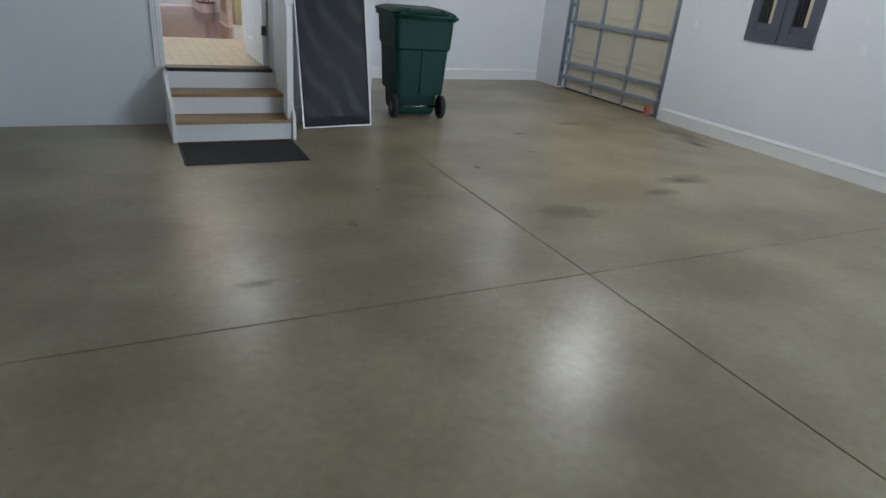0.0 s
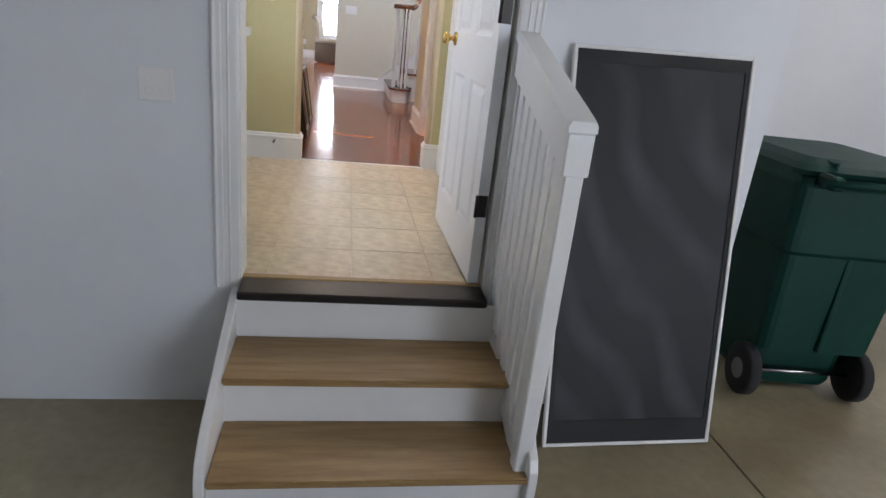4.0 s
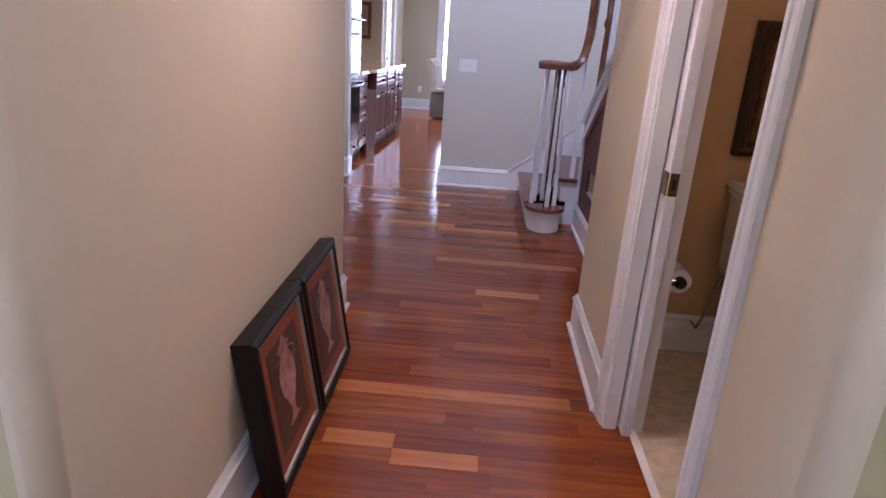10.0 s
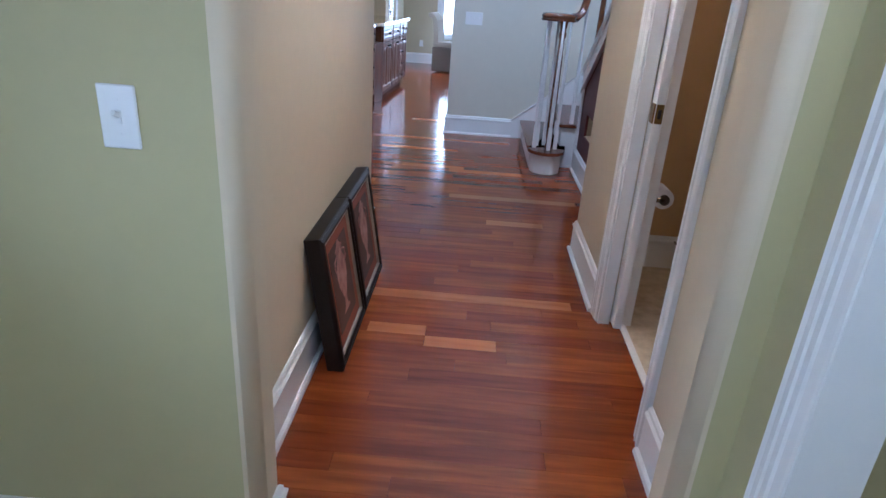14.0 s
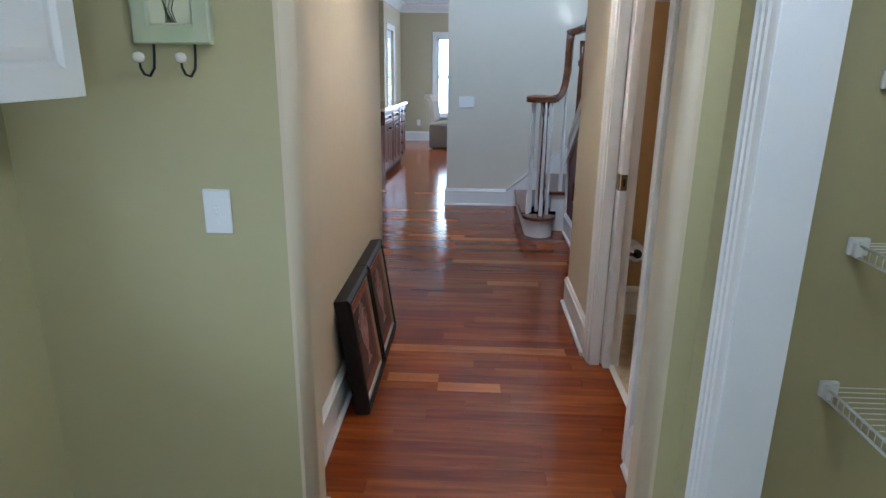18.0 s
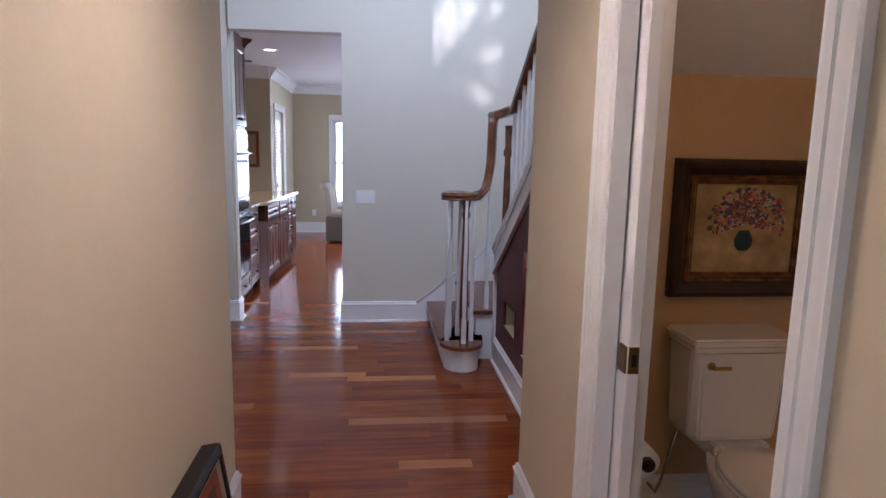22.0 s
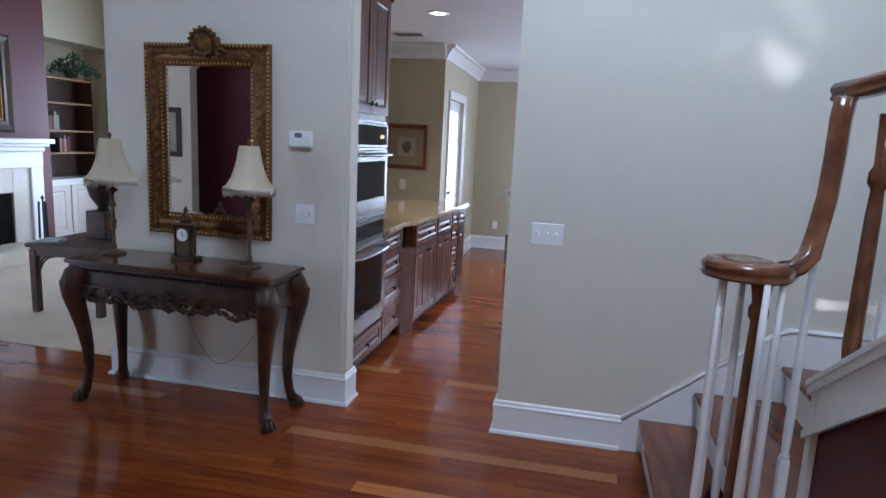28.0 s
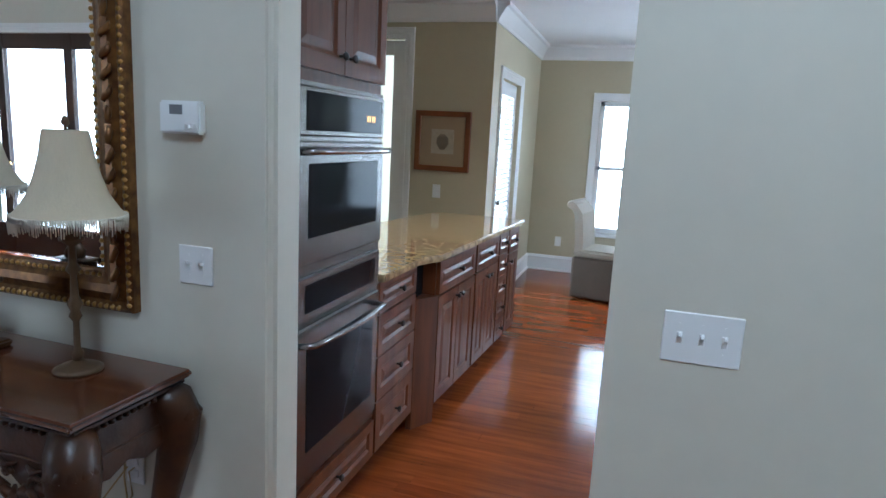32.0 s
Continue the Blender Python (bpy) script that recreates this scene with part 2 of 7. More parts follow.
M_WHITEPLAS = mat("white_plastic", (0.80, 0.80, 0.79), rough=0.35, vary=0.015)
M_GREYPLAS = mat("grey_plastic", (0.16, 0.16, 0.17), rough=0.5)
M_GREEN = mat("green_bin_plastic", (0.003, 0.036, 0.026), rough=0.5, vary=0.12, scale=20, color2=(0.004, 0.044, 0.032), mix_scale=3, bump=0.05, bump_scale=90, spec=0.22)
M_GILT = mat("bright_gilt", (0.62, 0.38, 0.12), rough=0.3, metal=0.85, vary=0.2, scale=30)
M_GOLD = mat("antique_gilt", (0.24, 0.115, 0.032), rough=0.36, metal=0.6, vary=0.3, scale=40, color2=(0.11, 0.045, 0.015), mix_scale=30, bump=0.3, bump_scale=60)
M_CERAMIC = mat("white_vitreous_china", (0.80, 0.75, 0.66), rough=0.12, vary=0.01, coat=0.5)
M_MIRROR = mat("mirror_silver", (0.9, 0.9, 0.9), rough=0.0, metal=1.0, vary=0.0)
M_GLASS = glass("clear_window_glass")
M_CARPET = mat("cream_carpet", (0.56, 0.475, 0.36), rough=0.95, vary=0.1, scale=90, bump=0.5, bump_scale=200)
M_FABRIC = mat("cream_slipcover_fabric", (0.33, 0.28, 0.215), rough=0.9, vary=0.08, scale=50, bump=0.3, bump_scale=160)
M_TAUPE = mat("taupe_skirt_fabric", (0.10, 0.075, 0.052), rough=0.9, vary=0.1, scale=50, bump=0.3, bump_scale=160)

# ---- building blocks ----


def part(name, bm, material, parent=None, label=""):
    me = bpy.data.meshes.new(name)
    bm.to_mesh(me)
    bm.free()
    me.materials.append(material)
    ob = new(name, me)
    ob.parent = parent
    if label:
        ob["label"] = label
    return ob


def thing(name, label, category, at=(0, 0, 0), turn=0, group="", kind=""):
    ob = new(name)
    ob.empty_display_size = 0.05
    ob.matrix_world = pose(*at, 0, 0, turn)
    return tagged(ob, label, category, group, kind)


def structure(name, bm, material, label):
    return tagged(part(name, bm, material), label, name.split("_")[0], kind="structure")


def box(x0, x1, y0, y1, z0, z1, bevel=0.0, bm=None, seg=1):
    own = bmesh.new()
    bmesh.ops.create_cube(own, size=1)
    for v in own.verts:
        v.co = Vector(((x0 + x1) / 2 + v.co.x * (x1 - x0), (y0 + y1) / 2 + v.co.y * (y1 - y0), (z0 + z1) / 2 + v.co.z * (z1 - z0)))
    if bevel:
        bmesh.ops.bevel(own, geom=own.edges[:], offset=bevel, segments=seg, affect="EDGES")
    return join(bm, own)


def join(bm, own, m=None):
    if m is not None:
        own.transform(m)
    if bm is None:
        return own
    me = bpy.data.meshes.new("join")
    own.to_mesh(me)
    own.free()
    bm.from_mesh(me)
    bpy.data.meshes.remove(me)
    return bm


def lathe(profile, segs=16, at=(0, 0, 0), bm=None, smooth=True):
    """A turned shape from (radius, height) pairs."""
    own = bmesh.new()
    rings = []
    for r, z in profile:
        rings.append([own.verts.new((at[0] + r * math.cos(2 * math.pi * k / segs), at[1] + r * math.sin(2 * math.pi * k / segs), at[2] + z)) for k in range(segs)])
    for a, b in zip(rings, rings[1:]):
        for k in range(segs):
            own.faces.new((a[k], a[(k + 1) % segs], b[(k + 1) % segs], b[k]))
    own.faces.new(rings[0][::-1])
    own.faces.new(rings[-1])
    for f in own.faces:
        f.smooth = smooth and len(f.verts) == 4
    return join(bm, own)


def tube(points, radius, segs=8, bm=None, section=None, up=(0, 0, 1)):
    """A rod along points; radius may be a list, section a list of (across, upward) offsets."""
    own = bmesh.new()
    pts = [Vector(p) for p in points]
    rings = []
    for i, p in enumerate(pts):
        d = (pts[min(i + 1, len(pts) - 1)] - pts[max(i - 1, 0)]).normalized()
        side = d.cross(Vector(up))
        if side.length < 1e-4:
            side = d.cross(Vector((0, 1, 0)))
        side.normalize()
        top = side.cross(d).normalized()
        r = radius[i] if isinstance(radius, (list, tuple)) else radius
        shape = section or [(math.cos(2 * math.pi * k / segs), math.sin(2 * math.pi * k / segs)) for k in range(segs)]
        rings.append([own.verts.new(p + side * a * r + top * b * r) for a, b in shape])
    n = len(rings[0])
    for a, b in zip(rings, rings[1:]):
        for k in range(n):
            f = own.faces.new((a[k], a[(k + 1) % n], b[(k + 1) % n], b[k]))
            f.smooth = True
    own.faces.new(rings[0][::-1])
    own.faces.new(rings[-1])
    bmesh.ops.recalc_face_normals(own, faces=own.faces[:])
    return join(bm, own)


def prism(outline, depth, m=None, bm=None, bevel=0.0):
    """An outline in x and z, pushed back along y by depth, then placed by m."""
    own = bmesh.new()
    a = [own.verts.new((x, 0, z)) for x, z in outline]
    b = [own.verts.new((x, depth, z)) for x, z in outline]
    n = len(a)
    own.faces.new(a)
    own.faces.new(b[::-1])
    for k in range(n):
        own.faces.new((a[k], b[k], b[(k + 1) % n], a[(k + 1) % n]))
    bmesh.ops.recalc_face_normals(own, faces=own.faces[:])
    if bevel:
        bmesh.ops.bevel(own, geom=own.edges[:], offset=bevel, segments=1, affect="EDGES")
    return join(bm, own, m)


def frame_of(x0, x1, z0, z1, width, depth, y=0.0, bevel=0.004, bm=None, profile=None):
    """A mitred picture-frame shape in the x-z plane; profile: (inward, forward) pairs from the outer edge to the inner."""
    own = bmesh.new()
    prof = profile or [(0, 0), (0, depth), (bevel, depth + bevel), (width - bevel, depth + bevel), (width, depth), (width, 0)]
    rings = []
    for sx, sz in ((0, 0), (1, 0), (1, 1), (0, 1)):
        rings.append([own.verts.new(((x0 + d) if not sx else (x1 - d), y - f, (z0 + d) if not sz else (z1 - d))) for d, f in prof])
    for i in range(4):
        a, b = rings[i], rings[(i + 1) % 4]
        for k in range(len(prof) - 1):
            own.faces.new((a[k], b[k], b[k + 1], a[k + 1]))
    bmesh.ops.recalc_face_normals(own, faces=own.faces[:])
    return join(bm, own)


def wall_run(x0, x1, y0, y1, z0, z1, holes=(), along="x", bm=None):
    """A thick wall with rectangular openings, given as (from, to, bottom, top) along its length."""
    bm = bm or bmesh.new()
    a0, a1 = (x0, x1) if along == "x" else (y0, y1)

    def put(p, q, zb, zt):
        if q - p > 1e-4 and zt - zb > 1e-4:
            if along == "x":
                box(p, q, y0, y1, zb, zt, bm=bm)
            else:
                box(x0, x1, p, q, zb, zt, bm=bm)
    at = a0
    for p, q, zb, zt in sorted(holes):
        put(at, p, z0, z1)
        put(p, q, z0, zb)
        put(p, q, zt, z1)
        at = q
    put(at, a1, z0, z1)
    return bm


BASE_PROFILE = [(0, 0), (0.016, 0), (0.016, 0.145), (0.021, 0.150), (0.021, 0.158), (0.013, 0.166), (0.011, 0.176), (0.004, 0.184), (0, 0.184)]
SHOE_PROFILE = [(0, 0), (0.032, 0), (0.032, 0.008), (0.028, 0.016), (0.0165, 0.02), (0, 0.02)]


def moulding(p, q, profile, bm=None, z=0.0, ends=(0, 0)):
    """A moulding from p to q on the floor plan; it stands to the left of the way walked. ends: how far each end is mitred."""
    own = bmesh.new()
    p, q = Vector((*p, z)), Vector((*q, z))
    d = (q - p).normalized()
    side = Vector((-d.y, d.x, 0))
    a = [own.verts.new(p + side * s + Vector((0, 0, h)) + d * (s * ends[0])) for s, h in profile]
    b = [own.verts.new(q + side * s + Vector((0, 0, h)) - d * (s * ends[1])) for s, h in profile]
    n = len(a)
    for k in range(n):
        own.faces.new((a[k], b[k], b[(k + 1) % n], a[(k + 1) % n]))
    own.faces.new(a[::-1])
    own.faces.new(b)
    bmesh.ops.recalc_face_normals(own, faces=own.faces[:])
    return join(bm, own)


def baseboard(runs, label="tall white painted baseboard with shoe moulding", shoe=True, z=0.0, height=1.0):
    prof = [(s, h * height) for s, h in BASE_PROFILE]
    for run in runs:
        p, q, *e = run
        ends = e[0] if e else (0, 0)
        ob = part("baseboard", moulding(p, q, prof, z=z, ends=ends), M_TRIM)
        tagged(ob, label, "baseboard", kind="structure")
        if shoe:
            part("shoe_moulding", moulding(p, q, SHOE_PROFILE, z=z, ends=ends), M_TRIM, ob)


CASING = [(0, 0.0), (0.0, 0.017), (0.007, 0.021), (0.016, 0.017), (0.03, 0.017), (0.034, 0.013), (0.05, 0.012), (0.054, 0.016), (0.06, 0.012), (0.08, 0.01), (0.088, 0.008), (0.09, 0.0)]


def casing(name, a0, a1, top, plane, along="x", face=-1, bottom=0.0, width=0.09, material=None, sides=(1, 1), head=True):
    """Door casing round an opening, as three mitred pieces; face -1 shows towards smaller coordinates."""
    k = width / 0.09
    bm = bmesh.new()

    def strip(pts):
        rings = [[bm.verts.new(c) for c in row] for row in pts]
        for r, s in zip(rings, rings[1:]):
            for i in range(len(r) - 1):
                bm.faces.new((r[i], r[i + 1], s[i + 1], s[i]))
        bm.faces.new(rings[0])
        bm.faces.new(rings[-1][::-1])

    def at(a, out, z):
        return (a, plane + face * out, z) if along == "x" else (plane + face * out, a, z)
    if sides[0]:
        strip([[at(a0 - (0.09 - d) * k, f, bottom) for d, f in CASING], [at(a0 - (0.09 - d) * k, f, top + ((0.09 - d) * k if head else 0)) for d, f in CASING]])
    if sides[1]:
        strip([[at(a1 + (0.09 - d) * k, f, bottom) for d, f in CASING], [at(a1 + (0.09 - d) * k, f, top + ((0.09 - d) * k if head else 0)) for d, f in CASING]])
    if head:
        strip([[at(a0 - (0.09 - d) * k, f, top + (0.09 - d) * k) for d, f in CASING], [at(a1 + (0.09 - d) * k, f, top + (0.09 - d) * k) for d, f in CASING]])
    bmesh.ops.recalc_face_normals(bm, faces=bm.faces[:])
    return structure(name, bm, material or M_TRIM, "white painted moulded casing round an opening")


def raised_panel(x0, x1, z0, z1, y=0.0, lip=0.016, drop=0.008, field=0.03, bm=None):
    """A sunk moulding with a raised field, facing -y, in the face at y."""
    own = bmesh.new()
    steps = [(0, 0.0), (lip * 0.5, drop * 0.5), (lip, drop), (lip + 0.006, drop), (lip + field, drop * 0.15)]
    rings = []
    for d, dep in steps:
        rings.append([own.verts.new((x, y + dep, z)) for x, z in ((x0 + d, z0 + d), (x1 - d, z0 + d), (x1 - d, z1 - d), (x0 + d, z1 - d))])
    for a, b in zip(rings, rings[1:]):
        for k in range(4):
            own.faces.new((a[k], a[(k + 1) % 4], b[(k + 1) % 4], b[k]))
    own.faces.new(rings[-1])
    return join(bm, own)


def panel_slab(w, h, t, panels, bm=None, both=False, lip=0.016, drop=0.008, field=0.03):
    """A slab from x 0 to w, y 0 to t, z 0 to h with raised panels (x0, x1, z0, z1) in its front face (and back)."""
    bm = bm or bmesh.new()
    xs = sorted({0, w, *[v for p in panels for v in p[:2]]})
    zs = sorted({0, h, *[v for p in panels for v in p[2:]]})

    def is_panel(x, z):
        return any(p[0] < x < p[1] and p[2] < z < p[3] for p in panels)
    for y in (0, t):
        for xa, xb in zip(xs, xs[1:]):
            for za, zb in zip(zs, zs[1:]):
                if (y == 0 or both) and is_panel((xa + xb) / 2, (za + zb) / 2):
                    continue
                bm.faces.new([bm.verts.new(c) for c in ((xa, y, za), (xb, y, za), (xb, y, zb), (xa, y, zb))])
    for p in panels:
        raised_panel(*p, y=0, lip=lip, drop=drop, field=field, bm=bm)
        if both:
            own = raised_panel(*p, y=0, lip=lip, drop=drop, field=field)
            own.transform(Matrix.Translation((0, t, 0)) @ Matrix.Diagonal((1, -1, 1, 1)))
            join(bm, own)
    for c in (((0, 0, 0), (0, t, 0), (0, t, h), (0, 0, h)), ((w, 0, 0), (w, 0, h), (w, t, h), (w, t, 0)), ((0, 0, h), (0, t, h), (w, t, h), (w, 0, h)), ((0, 0, 0), (w, 0, 0), (w, t, 0), (0, t, 0))):
        bm.faces.new([bm.verts.new(v) for v in c])
    bmesh.ops.remove_doubles(bm, verts=bm.verts[:], dist=1e-5)
    bmesh.ops.recalc_face_normals(bm, faces=bm.faces[:])
    return bm


def switch_plate(name, gangs, at, turn=0, label="", outlet=False, width=None):
    """A wall plate that faces -y before it is turned, its middle at the given place."""
    w, h = width or (0.07 + 0.046 * (gangs - 1)), 0.114
    th = thing(name, label or "white plastic toggle switch plate on the wall", "outlet" if outlet else "light switch", at, turn)
    bm = box(-w / 2, w / 2, -0.006, 0, -h / 2, h / 2, 0.0025)
    part("plate", bm, M_WHITEPLAS, th)
    for g in range(gangs):
        x = (g - (gangs - 1) / 2) * 0.046
        if outlet:
            for z in (-0.02, 0.02):
                part("socket", box(x - 0.015, x + 0.015, -0.0085, -0.005, z - 0.013, z + 0.013, 0.003), M_WHITEPLAS, th)
        else:
            part("toggle_slot", box(x - 0.006, x + 0.006, -0.0075, -0.005, -0.013, 0.013, 0.001), M_WHITEPLAS, th)
            own = box(-0.004, 0.004, -0.02, 0, -0.005, 0.005, 0.0015)
            own.transform(pose(x, -0.004, 0.002, -25))
            part("toggle", own, M_WHITEPLAS, th)
        for z in ((0,) if outlet else (-0.03, 0.03)):
            own = lathe([(0.003, 0), (0.003, 0.0015)], 8)
            own.transform(pose(x, -0.0055, z, 90))
            part("screw", own, M_WHITEPLAS, th)
    return th

M_BOARD_FAR = mat("cherry_floorboard_far", (0.255, 0.062, 0.0135), rough=0.14, vary=0.11, scale=9, stretch=(1.2, 14, 4), island=0.20,
                  color2=(0.165, 0.038, 0.0085), mix_scale=2.2, spec=0.32)

# ---- sun, fittings, window light and added fill lamps ----
lamp("sun", "SUN", look((0, 0, 0), (0.10, 1, -0.6)), 4.2, (1.0, 0.93, 0.82), 0.5)
lamp("garage_bulb_light", "POINT", pose(4.5, 4.2, 2.05), 36, (1.0, 0.95, 0.88), 0.2)
lamp("garage_bulb_light", "POINT", pose(5.0, 7.2, 2.05), 10, (1.0, 0.95, 0.88), 0.2)
# unseen area lamp added to brighten the garage from behind
lamp("garage_rear_fill", "AREA", pose(4.8, -3.05, 0.75, 90, 0, 0), 76, DAY, 3.0, 1.5)
lamp("hall_can_light", "SPOT", pose(0.82, 9.45, 2.33), 58, (1.0, 0.78, 0.55), 0.08, angle=168, blend=1.0)
lamp("laundry_ceiling_light", "POINT", pose(1.2, 7.25, 2.25), 41, (1.0, 0.97, 0.93), 0.2)
lamp("laundry_window_daylight", "AREA", pose(-0.42, 7.03, 1.48, 90, 0, -90), 25, DAY, 0.9, 1.0)
lamp("powder_room_light", "POINT", pose(2.1, 9.0, 2.3), 5.4, (1.0, 0.65, 0.34), 0.08)
# point lamp without a fitting, added to light the inside of the nook
lamp("play_nook_fill", "POINT", pose(1.78, 11.3, 0.95), 1.3, WARM, 0.05)
lamp("kitchen_window_daylight", "AREA", pose(0.75, 19.5, 1.25, 90, 0, 180), 11, DAY, 0.9, 1.4)
lamp("patio_door_daylight", "AREA", pose(-0.85, 17.88, 1.1, 90, 0, -90), 26, DAY, 0.7, 1.8)
# lamp added out of view on the right, lifts the dark kitchen
lamp("breakfast_side_fill", "AREA", pose(4.13, 17.3, 1.35, 90, 0, 90), 42, DAY, 2.2, 1.4)
lamp("kitchen_can_light", "SPOT", pose(-0.3, 15.5, 2.56), 72, WARM, 0.06, angle=120, blend=0.8)
lamp("front_door_daylight", "AREA", pose(-5.42, 9.80, 1.2, 90, 0, 0), 68, DAY, 1.6, 2.0)
lamp("stair_window_daylight", "AREA", pose(1.3, 10.36, 4.45, 78, 0, 0), 106, DAY, 0.58, 1.4)
# added lamp at the hidden far wall, brightens the fireplace side
lamp("living_room_fill", "AREA", pose(-3.6, 18.22, 1.5, 90, 0, 180), 33, DAY, 2.3, 1.8)

# ---- outdoors ----
structure("ground", box(-60, 60, -60, 80, -0.9, -0.8), mat("lawn", (0.08, 0.11, 0.04), rough=0.9, vary=0.3, scale=3), "green lawn round the house")
M_DAYGLOW = glow("bright_overcast_distance", (0.93, 0.97, 1.0), 2.2)
M_SUNGLOW = glow("bright_sunlit_distance", (0.88, 0.95, 1.0), 5.4)
# glowing sheets outside real windows and added openings; the garage one also blocks sun
for place in ((-2.5, 4.0, 23.0, 23.05, -0.7, 4.5), (-1.86, -1.81, 17.3, 19.9, -0.7, 3.2), (-1.80, -0.86, 19.95, 20.0, -0.7, 3.2), (-8.5, -4.4, 6.0, 6.05, -0.7, 2.8), (-7.0, -2.6, 21.0, 21.05, -0.7, 4.0), (1.0, 7.6, -6.05, -6.0, -0.7, 4.6), (5.3, 5.35, 14.0, 20.5, -0.7, 4.0)):
    structure("backdrop", box(*place), M_SUNGLOW if place[2] > 17 and place[0] > -2.6 else M_DAYGLOW, "glowing backdrop sheet outside the windows and added openings")

# ---- garage shell ----
slab = structure("garage_floor", box(-1.47, 6.7, -3.1, 8.87, G - 0.2, G - 0.012), M_JOINT, "dark joints under the sealed concrete floor")
for x0, x1 in ((-1.47, 2.36), (2.368, 6.7)):
    for y0, y1 in ((-3.1, 1.985), (1.993, 8.87)):
        part("concrete_slab", box(x0, x1, y0, y1, G - 0.05, G, 0.002), M_CONCRETE, slab)
structure("wall_garage_house", wall_run(-1.35, 2.40, Y_GAR, 6.05, G, 2.25, [(0.322, 1.325, -0.03, 2.06)]), M_GARWALL, "white painted garage wall round the house door")
structure("wall_garage_side", box(2.33, 2.40, 6.05, 8.75, G, 2.25), M_GARWALL, "white painted garage side wall")
structure("wall_garage_recess", box(2.33, 6.6, 8.75, 8.87, G, 2.25), M_GARWALL, "white painted garage wall in the recess")
structure("wall_garage_right", wall_run(6.45, 6.6, -3.1, 8.75, G, 2.25, [(5.74, 8.08, G, 1.62)], "y"), M_GARWALL, "white painted garage wall beside the overhead door")
structure("wall_garage_left", wall_run(-1.49, -1.35, -3.1, 6.05, G, 2.25, [(2.4, 5.15, G, 1.62)], "y"), M_GARWALL, "white painted garage wall")
# the rear opening is invented and out of view, cut only for the fill
structure("wall_garage_rear", wall_run(-1.49, 6.6, -3.2, -3.1, G, 2.25, [(3.3, 6.3, 0.0, 1.5)]), M_GARWALL, "white painted garage rear wall with an unseen opening for fill light")
structure("ceiling_garage", box(-1.49, 6.7, -3.2, 8.87, 2.25, 2.4), M_CEIL, "white garage ceiling")
baseboard([((2.40, Y_GAR), (1.44, Y_GAR)), ((6.45, 8.75), (2.40, 8.75)), ((6.45, -3.1), (6.45, 5.66))],
          "white painted garage baseboard", shoe=False, z=G, height=0.95)

# ---- laundry shell ----
structure("wall_laundry_garage_side", wall_run(-0.47, 2.33, 6.05, 6.12, G, 2.6, [(0.322, 1.325, -0.03, 2.06)]), M_OLIVE, "olive painted laundry wall round the garage door")
structure("wall_laundry_left", wall_run(-0.47, -0.33, 6.12, 8.31, 0, 2.6, [(6.55, 7.52, 0.95, 2.0)], "y"), M_OLIVE, "olive painted laundry wall with a window")
structure("wall_laundry_far", wall_run(-0.33, 2.33, Y_LAU, 8.26, 0, 2.6, [(0.358, 1.352, 0.0, 2.33)]), M_OLIVE, "olive painted wall at the hall opening")
structure("wall_laundry_chase", wall_run(-0.33, 1.46, 8.26, 8.31, 0, 2.6, [(0.398, 1.312, 0.0, 2.33)]), M_BEIGE, "beige opening between laundry and hall")
for x0, sx, tag in ((0.398, -1, "left"), (1.312, 1, "right")):
    bm = bmesh.new()
    ring = [(x0 + sx * 0.04, Y_LAU)] + [(x0 + sx * 0.04 * (1 - math.sin(a)), Y_LAU + 0.04 * (1 - math.cos(a))) for a in (0.26, 0.52, 0.79, 1.05, 1.31)] + [(x0, Y_LAU + 0.04), (x0, 8.26), (x0 + sx * 0.04, 8.26)]
    lo, hi = [bm.verts.new((x, y, 0)) for x, y in ring], [bm.verts.new((x, y, 2.33)) for x, y in ring]
    for k in range(len(ring)):
        bm.faces.new((lo[k], lo[(k + 1) % len(ring)], hi[(k + 1) % len(ring)], hi[k])).smooth = 0 < k < 6
    bm.faces.new(lo), bm.faces.new(hi)
    bmesh.ops.recalc_face_normals(bm, faces=bm.faces[:])
    structure("wall_laundry_corner_" + tag, bm, M_BEIGE, "rounded beige corner of the hall opening")
structure("wall_closet_side", box(2.09, 2.33, 6.12, Y_LAU, 0, 2.6), M_OLIVE, "olive painted closet wall")
structure("wall_closet_partition", wall_run(1.410, 1.528, 6.12, Y_LAU, 0, 2.6, [(6.3, 8.01, 0, 2.06)], "y"), M_OLIVE, "olive painted partition of the open closet")
structure("ceiling_laundry", box(-0.47, 2.33, 6.05, 8.31, 2.6, 2.7), M_CEIL, "white laundry ceiling")
tile_bed = structure("floor_laundry", box(-0.33, 2.09, 6.03, 8.205, -0.12, -0.002), M_GROUT, "tan grout bed under square beige floor tiles")
structure("trim_closet_jamb", wall_run(1.406, 1.532, 6.30, 8.01, 0, 2.06, [(6.32, 7.99, 0, 2.04)], "y"), M_TRIM, "white painted jamb boards of the open closet")
casing("trim_closet_casing", 6.32, 7.99, 2.04, 1.410, "y", -1)
baseboard([((0.398, Y_LAU), (-0.33, Y_LAU), (-1, 1)), ((-0.33, Y_LAU), (-0.33, 6.69), (1, 0)), ((1.410, Y_LAU), (1.312, Y_LAU), (0, -1)), ((2.09, Y_LAU), (1.528, Y_LAU), (1, 0)), ((2.09, 6.12), (2.09, Y_LAU), (0, 1)),
           ((0.398, 8.31), (0.398, Y_LAU), (-1, -1)), ((1.312, Y_LAU), (1.312, 8.31), (-1, -1))], shoe=False)

